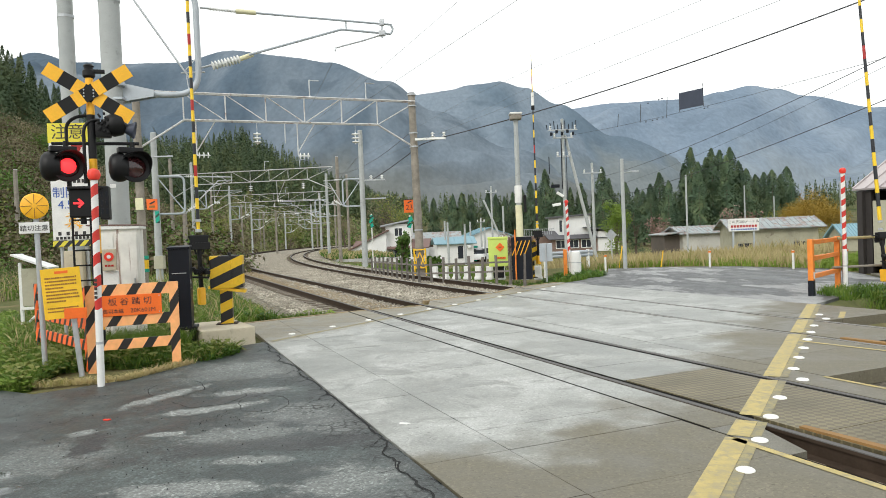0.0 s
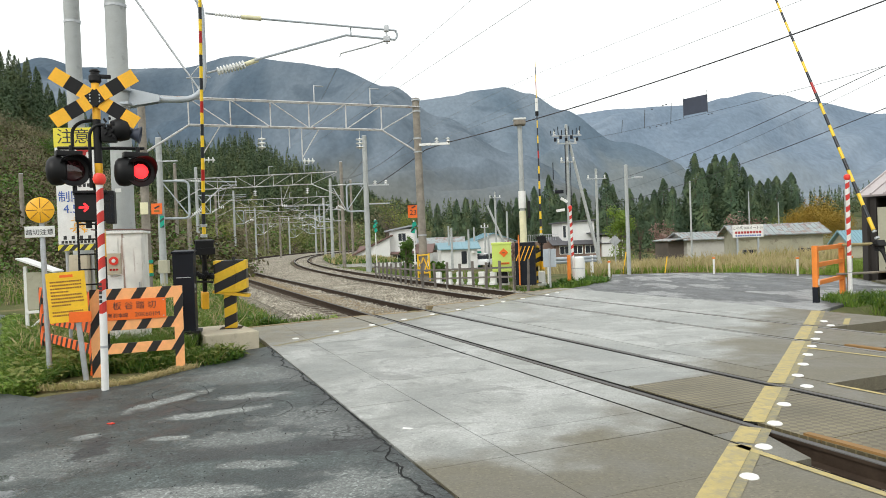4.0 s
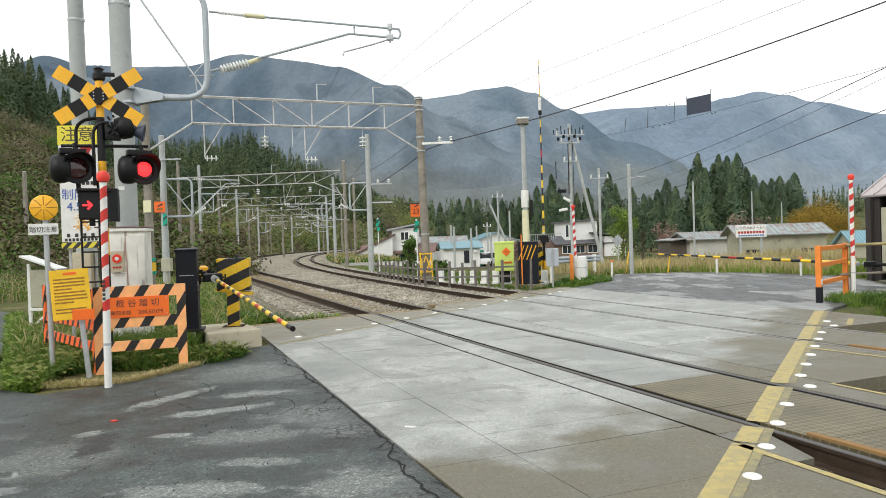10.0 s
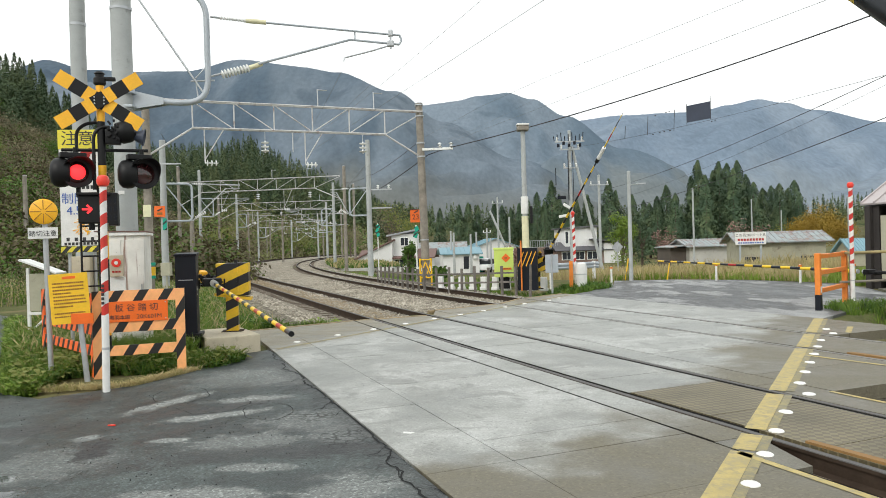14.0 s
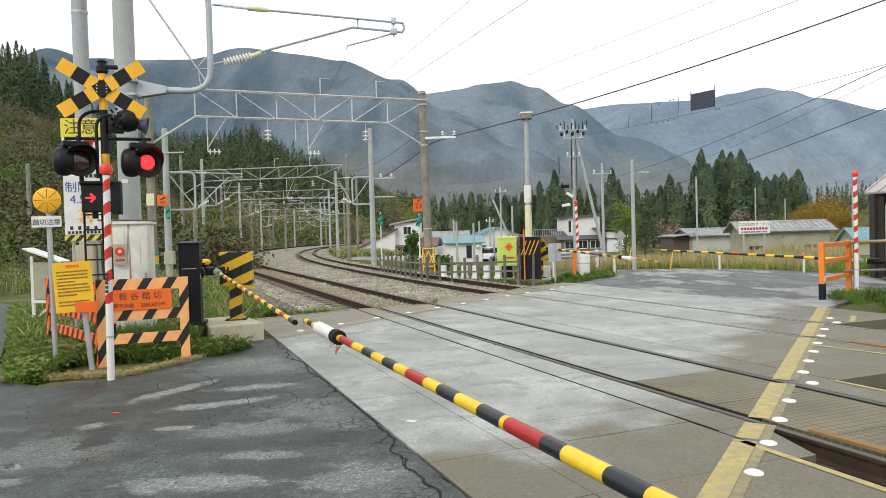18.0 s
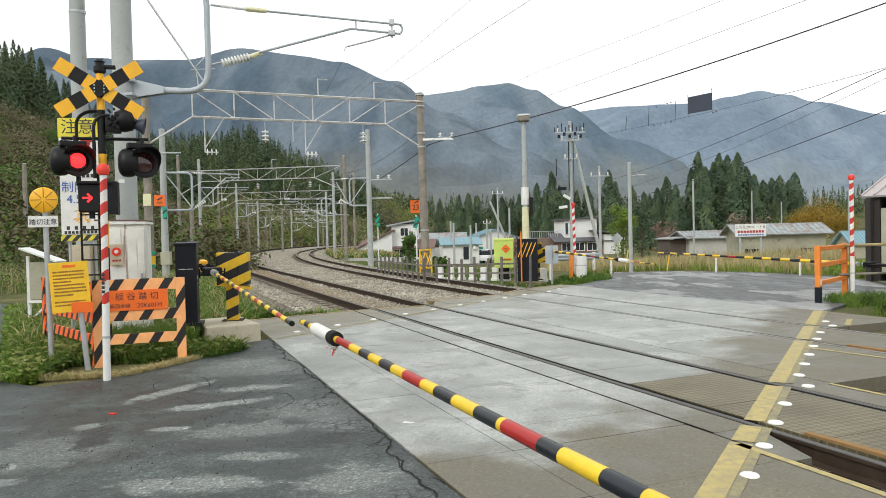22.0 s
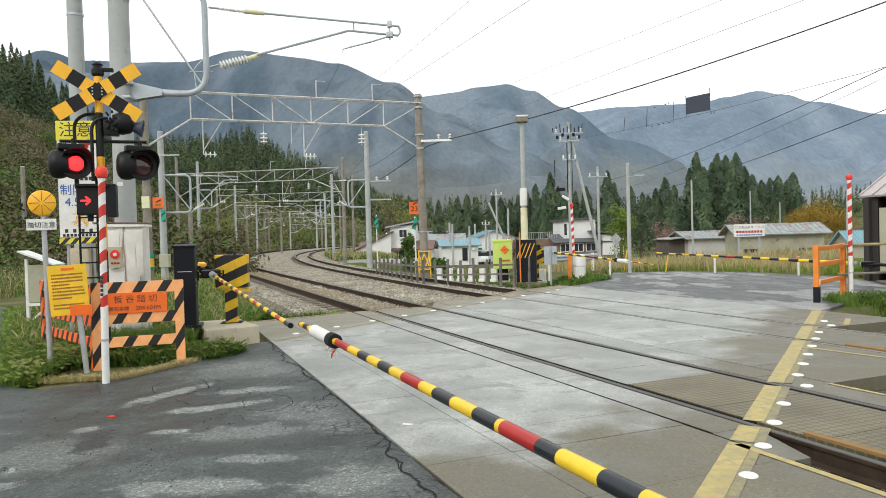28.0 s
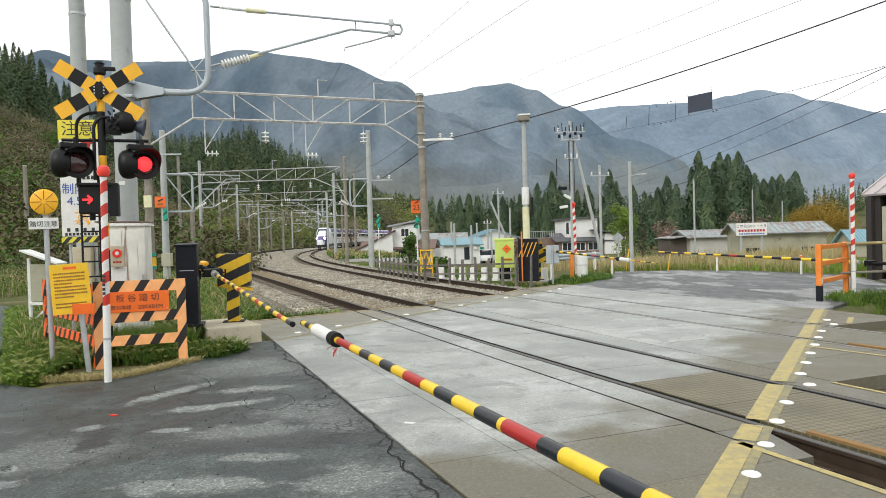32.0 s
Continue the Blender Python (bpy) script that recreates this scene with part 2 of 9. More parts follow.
def wet_ground(name, dark, mid, light, scale, wet=0.45, bump=0.5, crackle=0.0, pale_at=0.6, dot=120.0, stretch=(1, 1, 1), turn=0.0, dry=0.75, grain=0.6):
    """Damp paving: drifts of wet and dry, grain of the aggregate, fine crackle."""
    m, n, l, b = nodes_of(name)
    geo = n.new("ShaderNodeNewGeometry").outputs["Position"]
    mp = n.new("ShaderNodeMapping")
    mp.inputs["Scale"].default_value = stretch
    mp.inputs["Rotation"].default_value = (0, 0, radians(turn))
    l.new(geo, mp.inputs["Vector"])
    big = noise_node(n, l, mp.outputs[0], scale, 6, 0.62)
    mid_n = noise_node(n, l, mp.outputs[0], scale * 4.3, 6, 0.65)
    fine = noise_node(n, l, geo, dot, 2)
    col = ramp_node(n, l, big.outputs[0], [(0.36, dark), (0.5, mid), (pale_at + 0.05, mid), (pale_at + 0.09, light)]).outputs[0]
    col = mix_node(n, l, col, ramp_node(n, l, mid_n.outputs[0], [(0.32, grey(0.62)), (0.68, grey(1.3))]).outputs[0], 0.8, "MULTIPLY")
    spots = noise_node(n, l, geo, dot * 0.3, 4, 0.7)
    col = mix_node(n, l, col, ramp_node(n, l, spots.outputs[0], [(0.32, grey(0.7)), (0.5, grey(1.0)), (0.7, grey(1.3))]).outputs[0], grain, "MULTIPLY")
    col = mix_node(n, l, col, ramp_node(n, l, fine.outputs[0], [(0.3, grey(0.6)), (0.72, grey(1.4))]).outputs[0], grain, "MULTIPLY")
    height = fine.outputs[0]
    if crackle > 0:
        vo = n.new("ShaderNodeTexVoronoi")
        vo.feature = "DISTANCE_TO_EDGE"
        vo.inputs["Scale"].default_value = crackle
        warp = mix_node(n, l, mp.outputs[0], mid_n.outputs[1], 0.12)
        l.new(warp, vo.inputs["Vector"])
        line = ramp_node(n, l, vo.outputs["Distance"], [(0.0, grey(1)), (0.035, grey(0))]).outputs[0]
        gate = ramp_node(n, l, noise_node(n, l, geo, 0.5, 2).outputs[0], [(0.6, grey(0)), (0.68, grey(1))]).outputs[0]
        line = mix_node(n, l, line, gate, 1.0, "MULTIPLY")
        col = mix_node(n, l, col, (0.012, 0.012, 0.012, 1), line)
    l.new(col, b.inputs["Base Color"])
    rr = ramp_node(n, l, big.outputs[0], [(0.38, grey(wet)), (0.62, grey(dry))]).outputs[0]
    l.new(rr, b.inputs["Roughness"])
    l.new(bump_node(n, l, height, bump, 0.004), b.inputs["Normal"])
    return m


def leafy(name, stops, rough=0.65, tint=0.55, clump=0.9, thin=0.0):
    """Foliage, told apart leaf by leaf and in larger drifts; thin leaves let some light through."""
    m, n, l, b = nodes_of(name)
    g = n.new("ShaderNodeNewGeometry")
    ns = noise_node(n, l, g.outputs["Position"], clump, 3)
    f = range_node(n, l, ns.outputs[0], 0.28, 0.72)
    f = math_node(n, l, "ADD", math_node(n, l, "MULTIPLY", f, tint), math_node(n, l, "MULTIPLY", g.outputs["Random Per Island"], 1 - tint))
    k = ramp_node(n, l, f, stops).outputs[0]
    wide = noise_node(n, l, g.outputs["Position"], clump * 0.3, 3)
    k = mix_node(n, l, k, ramp_node(n, l, wide.outputs[0], [(0.3, grey(0.78)), (0.7, grey(1.2))]).outputs[0], 1.0, "MULTIPLY")
    l.new(k, b.inputs["Base Color"])
    b.inputs["Roughness"].default_value = rough
    b.inputs["Specular IOR Level"].default_value = 0.25
    if thin > 0:
        tl = n.new("ShaderNodeBsdfTranslucent")
        l.new(k, tl.inputs["Color"])
        mx = n.new("ShaderNodeMixShader")
        mx.inputs[0].default_value = thin
        l.new(b.outputs[0], mx.inputs[1])
        l.new(tl.outputs[0], mx.inputs[2])
        l.new(mx.outputs[0], n["Material Output"].inputs["Surface"])
    return m


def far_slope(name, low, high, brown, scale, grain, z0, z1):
    """Distant woodland: dark stands, spur relief painted pale, brown lower woods, fine grain of the crowns, haze in the
    colours.
    """
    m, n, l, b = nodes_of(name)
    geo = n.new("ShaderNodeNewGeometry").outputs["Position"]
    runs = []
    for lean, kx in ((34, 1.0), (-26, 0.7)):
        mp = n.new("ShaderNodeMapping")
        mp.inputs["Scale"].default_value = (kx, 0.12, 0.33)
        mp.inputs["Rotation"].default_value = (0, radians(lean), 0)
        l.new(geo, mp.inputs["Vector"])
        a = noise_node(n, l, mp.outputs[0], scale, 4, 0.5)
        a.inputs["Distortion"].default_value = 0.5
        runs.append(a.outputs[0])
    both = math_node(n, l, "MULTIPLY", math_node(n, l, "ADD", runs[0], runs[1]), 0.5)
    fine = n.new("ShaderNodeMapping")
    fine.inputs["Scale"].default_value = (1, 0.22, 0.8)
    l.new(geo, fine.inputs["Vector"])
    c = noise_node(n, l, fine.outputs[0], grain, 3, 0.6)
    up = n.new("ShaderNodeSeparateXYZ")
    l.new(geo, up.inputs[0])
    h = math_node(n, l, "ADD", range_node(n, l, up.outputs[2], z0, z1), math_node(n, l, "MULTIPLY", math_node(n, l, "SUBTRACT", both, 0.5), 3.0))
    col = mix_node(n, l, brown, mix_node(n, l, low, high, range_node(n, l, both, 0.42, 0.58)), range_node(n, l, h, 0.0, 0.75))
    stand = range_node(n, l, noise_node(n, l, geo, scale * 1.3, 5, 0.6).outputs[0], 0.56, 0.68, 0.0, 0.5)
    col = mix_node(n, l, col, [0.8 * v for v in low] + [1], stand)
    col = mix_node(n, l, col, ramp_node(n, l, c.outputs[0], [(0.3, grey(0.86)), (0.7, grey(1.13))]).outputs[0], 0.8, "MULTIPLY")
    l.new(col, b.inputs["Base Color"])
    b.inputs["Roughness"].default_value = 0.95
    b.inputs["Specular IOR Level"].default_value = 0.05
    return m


def terrain_mat(name, stops, scale, detail=10, bump=1.0, dist=6.0, crowns=0.0, depth=1.0):
    m, n, l, b = nodes_of(name)
    geo = n.new("ShaderNodeNewGeometry").outputs["Position"]
    if depth != 1.0:
        mp = n.new("ShaderNodeMapping")
        mp.inputs["Scale"].default_value = (1, depth, 1)
        l.new(geo, mp.inputs["Vector"])
        geo = mp.outputs[0]
    a = noise_node(n, l, geo, scale, detail, 0.68)
    c = noise_node(n, l, geo, scale * 9, 6, 0.7)
    col = ramp_node(n, l, a.outputs[0], stops).outputs[0]
    col = mix_node(n, l, col, ramp_node(n, l, c.outputs[0], [(0.3, grey(0.62)), (0.7, grey(1.3))]).outputs[0], 0.8, "MULTIPLY")
    l.new(col, b.inputs["Base Color"])
    b.inputs["Roughness"].default_value = 0.95
    b.inputs["Specular IOR Level"].default_value = 0.1
    if crowns > 0:
        d = noise_node(n, l, geo, crowns, 3, 0.6)
        col = mix_node(n, l, col, ramp_node(n, l, d.outputs[0], [(0.35, grey(0.72)), (0.65, grey(1.2))]).outputs[0], 0.8, "MULTIPLY")
        l.new(col, b.inputs["Base Color"])
    l.new(bump_node(n, l, c.outputs[0], bump, dist), b.inputs["Normal"])
    return m


def dot_node(n, l, vec, way):
    x = n.new("ShaderNodeVectorMath")
    x.operation = "DOT_PRODUCT"
    l.new(vec, x.inputs[0])
    x.inputs[1].default_value = way
    return x.outputs["Value"]


def speckle(n, l, pos, scale, lo, hi):
    """Aggregate told apart stone by stone."""
    vo = n.new("ShaderNodeTexVoronoi")
    vo.inputs["Scale"].default_value = scale
    l.new(pos, vo.inputs["Vector"])
    sep = n.new("ShaderNodeSeparateColor")
    l.new(vo.outputs["Color"], sep.inputs[0])
    return ramp_node(n, l, sep.outputs[0], [(0.0, grey(lo)), (0.55, grey(1.0)), (0.82, grey(1.05)), (1.0, grey(hi))]).outputs[0], vo.outputs["Distance"]


# worn pale places, puddles and dark mends of the near road: centre, half sizes, turn, weight
WORN = ((-3.15, 7.84, 0.62, 0.13, 64, 1.0), (-2.41, 7.18, 0.52, 0.12, 24, 1.0), (-2.2, 7.93, 0.45, 0.17, 10, 0.9), (-2.5, 6.28, 0.17, 0.08, 10, 0.9),
        (-1.8, 6.16, 0.5, 0.28, 5, 0.55), (-1.35, 6.9, 0.5, 0.42, 30, 0.5), (-0.88, 6.4, 0.4, 0.36, 0, 0.5), (-0.68, 4.9, 0.4, 0.3, 20, 0.7),
        (-1.81, 4.84, 0.5, 0.17, 0, 0.8), (-1.5, 5.44, 0.3, 0.11, 0, 0.7), (-3.33, 6.43, 0.14, 0.1, 30, 0.8), (-2.75, 9.6, 0.55, 0.3, 40, 0.6),
        (-2.1, 9.2, 0.4, 0.4, 0, 0.6), (-3.28, 5.68, 0.55, 0.5, 0, 0.4), (-4.6, 6.2, 0.6, 0.25, 20, 0.4), (-0.4, 3.6, 0.5, 0.25, 10, 0.5), (-2.55, 9.4, 0.95, 0.75, 20, 0.42), (-0.5, 4.4, 0.5, 0.9, 20, 0.35))
POOLS = ((-3.4, 5.31, 0.13, 0.09, 0, 1.0), (-3.2, 4.95, 0.22, 0.09, 0, 1.0), (-3.05, 4.5, 0.12, 0.06, 0, 1.0))
MENDS = ((-3.08, 6.03, 0.16, 0.36, 15, 1.0), (-0.98, 5.86, 0.42, 0.2, 10, 0.9), (-1.7, 5.8, 1.0, 0.2, 12, 0.6), (-2.5, 7.55, 0.9, 0.13, 30, 0.7), (-4.3, 6.7, 0.8, 0.25, 20, 0.7))


def blots(n, l, pos, warp, rows):
    total = None
    for x, y, rx, ry, turn, weight in rows:
        mp = n.new("ShaderNodeMapping")
        mp.vector_type = "TEXTURE"
        mp.inputs["Location"].default_value = (x, y, 0)
        mp.inputs["Rotation"].default_value = (0, 0, radians(turn))
        mp.inputs["Scale"].default_value = (rx, ry, 1000)
        l.new(pos, mp.inputs["Vector"])
        ln = n.new("ShaderNodeVectorMath")
        ln.operation = "LENGTH"
        l.new(mp.outputs[0], ln.inputs[0])
        r = math_node(n, l, "ADD", ln.outputs["Value"], warp)
        k = range_node(n, l, r, 1.25, 0.65, 0.0, weight)
        total = k if total is None else math_node(n, l, "MAXIMUM", total, k)
    return total


def road_mat():
    """Old damp asphalt: stones, pale worn places, puddles, mends, crazed margin along the concrete."""
    m, n, l, b = nodes_of("old_damp_asphalt")
    pos = n.new("ShaderNodeNewGeometry").outputs["Position"]
    big = noise_node(n, l, pos, 0.7, 7, 0.66).outputs[0]
    mid_n = noise_node(n, l, pos, 4.5, 7, 0.7)
    warp = math_node(n, l, "MULTIPLY", math_node(n, l, "SUBTRACT", mid_n.outputs[0], 0.5), 3.2)
    u, v = dot_node(n, l, pos, (UX, UY, 0)), dot_node(n, l, pos, (VX, VY, 0))
    col = ramp_node(n, l, big, [(0.38, (0.018, 0.0235, 0.023)), (0.5, (0.039, 0.05, 0.049)), (0.62, (0.078, 0.096, 0.093))]).outputs[0]
    col = mix_node(n, l, col, ramp_node(n, l, mid_n.outputs[0], [(0.34, grey(0.58)), (0.5, grey(0.95)), (0.66, grey(1.36))]).outputs[0], 0.95, "MULTIPLY")
    worn = blots(n, l, pos, warp, WORN)
    col = mix_node(n, l, col, (0.225, 0.24, 0.23, 1), worn)
    col = mix_node(n, l, col, (0.03, 0.032, 0.033, 1), blots(n, l, pos, warp, MENDS))
    # margin along the concrete
    vv = math_node(n, l, "ADD", v, math_node(n, l, "MULTIPLY", warp, 0.09))
    near = math_node(n, l, "MULTIPLY", range_node(n, l, vv, 1.42, 1.66), range_node(n, l, u, 12.0, 8.5))
    col = mix_node(n, l, col, (0.032, 0.034, 0.035, 1), math_node(n, l, "MULTIPLY", near, 0.45))
    stones, dist = speckle(n, l, pos, 66, 0.4, 2.3)
    col = mix_node(n, l, col, stones, 0.65, "MULTIPLY")
    grit = noise_node(n, l, pos, 22, 5, 0.7).outputs[0]
    col = mix_node(n, l, col, ramp_node(n, l, grit, [(0.34, grey(0.55)), (0.5, grey(1.0)), (0.66, grey(1.4))]).outputs[0], 0.5, "MULTIPLY")
    vo = n.new("ShaderNodeTexVoronoi")
    vo.feature = "DISTANCE_TO_EDGE"
    vo.inputs["Scale"].default_value = 10.0
    l.new(mix_node(n, l, pos, mid_n.outputs[1], 0.09), vo.inputs["Vector"])
    line = range_node(n, l, vo.outputs["Distance"], 0.1, 0.035)
    strip = math_node(n, l, "MULTIPLY", range_node(n, l, math_node(n, l, "ADD", v, math_node(n, l, "MULTIPLY", warp, 0.2)), 1.22, 1.42), range_node(n, l, u, 9.6, 8.0))
    patchy = range_node(n, l, noise_node(n, l, pos, 1.6, 3).outputs[0], 0.46, 0.58, 0.0, 0.8)
    line = math_node(n, l, "MULTIPLY", line, math_node(n, l, "MULTIPLY", strip, patchy))
    col = mix_node(n, l, col, (0.008, 0.008, 0.008, 1), line)
    pool = blots(n, l, pos, warp, POOLS)
    l.new(col, b.inputs["Base Color"])
    rr = ramp_node(n, l, big, [(0.36, grey(0.36)), (0.62, grey(0.66))]).outputs[0]
    rr = mix_node(n, l, rr, grey(0.7), worn)
    rr = mix_node(n, l, rr, grey(0.03), pool)
    l.new(rr, b.inputs["Roughness"])
    h = math_node(n, l, "SUBTRACT", math_node(n, l, "MULTIPLY", dist, -1.0), math_node(n, l, "MULTIPLY", line, 3.0))
    h = math_node(n, l, "MULTIPLY", h, math_node(n, l, "SUBTRACT", 1.0, pool))
    l.new(bump_node(n, l, h, 0.55, 0.004), b.inputs["Normal"])
    return m


def deck_mat():
    """Cast concrete, drying in drifts, browner where wheels and rust have worn it."""
    m, n, l, b = nodes_of("damp_deck_concrete")
    pos = n.new("ShaderNodeNewGeometry").outputs["Position"]
    big = noise_node(n, l, pos, 0.75, 8, 0.66)
    big.inputs["Distortion"].default_value = 0.5
    mid_n = noise_node(n, l, pos, 3.4, 7, 0.7)
    u, v = dot_node(n, l, pos, (UX, UY, 0)), dot_node(n, l, pos, (VX, VY, 0))
    info = n.new("ShaderNodeObjectInfo")
    k = math_node(n, l, "ADD", big.outputs[0], math_node(n, l, "MULTIPLY", math_node(n, l, "SUBTRACT", info.outputs["Random"], 0.5), 0.07))
    col = ramp_node(n, l, k, [(0.36, (0.24, 0.247, 0.23)), (0.46, (0.3, 0.307, 0.288)), (0.52, (0.352, 0.36, 0.342)), (0.62, (0.435, 0.443, 0.428))]).outputs[0]
    col = mix_node(n, l, col, ramp_node(n, l, mid_n.outputs[0], [(0.3, grey(0.78)), (0.46, grey(0.98)), (0.56, grey(1.04)), (0.72, grey(1.2))]).outputs[0], 0.85, "MULTIPLY")
    start = math_node(n, l, "MAXIMUM", math_node(n, l, "ADD", math_node(n, l, "MULTIPLY", v, 0.75), 2.1), 4.85)
    edge = math_node(n, l, "SUBTRACT", u, start)
    soft_n = noise_node(n, l, pos, 1.1, 3, 0.5)
    edge = math_node(n, l, "ADD", edge, math_node(n, l, "MULTIPLY", math_node(n, l, "SUBTRACT", soft_n.outputs[0], 0.5), 2.6))
    edge = math_node(n, l, "ADD", edge, math_node(n, l, "MULTIPLY", math_node(n, l, "SUBTRACT", mid_n.outputs[0], 0.5), 0.7))
    brown = range_node(n, l, edge, 0.6, -0.45, 0.0, 0.95)
    other = math_node(n, l, "SUBTRACT", u, math_node(n, l, "ADD", math_node(n, l, "MULTIPLY", v, 0.69), 10.6))
    other = range_node(n, l, math_node(n, l, "ADD", other, math_node(n, l, "MULTIPLY", math_node(n, l, "SUBTRACT", mid_n.outputs[0], 0.5), 3.0)), -0.5, 0.9, 0.0, 0.8)
    tan = ramp_node(n, l, big.outputs[0], [(0.35, (0.1, 0.088, 0.056)), (0.65, (0.16, 0.142, 0.094))]).outputs[0]
    col = mix_node(n, l, col, tan, brown)
    col = mix_node(n, l, col, (0.2, 0.168, 0.102, 1), other)
    stones, dist = speckle(n, l, pos, 62, 0.5, 1.75)
    col = mix_node(n, l, col, stones, 0.34, "MULTIPLY")
    streak = noise_node(n, l, pos, 1.5, 6, 0.62)
    streak.inputs["Distortion"].default_value = 1.2
    damp = range_node(n, l, streak.outputs[0], 0.52, 0.62, 0.0, 0.55)
    col = mix_node(n, l, col, (0.19, 0.195, 0.18, 1), math_node(n, l, "MULTIPLY", damp, math_node(n, l, "SUBTRACT", 1.0, brown)))
    pit = noise_node(n, l, pos, 28, 3, 0.6).outputs[0]
    col = mix_node(n, l, col, ramp_node(n, l, pit, [(0.3, grey(0.42)), (0.39, grey(1.0))]).outputs[0], 0.8, "MULTIPLY")
    l.new(col, b.inputs["Base Color"])
    l.new(ramp_node(n, l, k, [(0.38, grey(0.34)), (0.6, grey(0.62))]).outputs[0], b.inputs["Roughness"])
    l.new(bump_node(n, l, pit, 0.25, 0.004), b.inputs["Normal"])
    return m


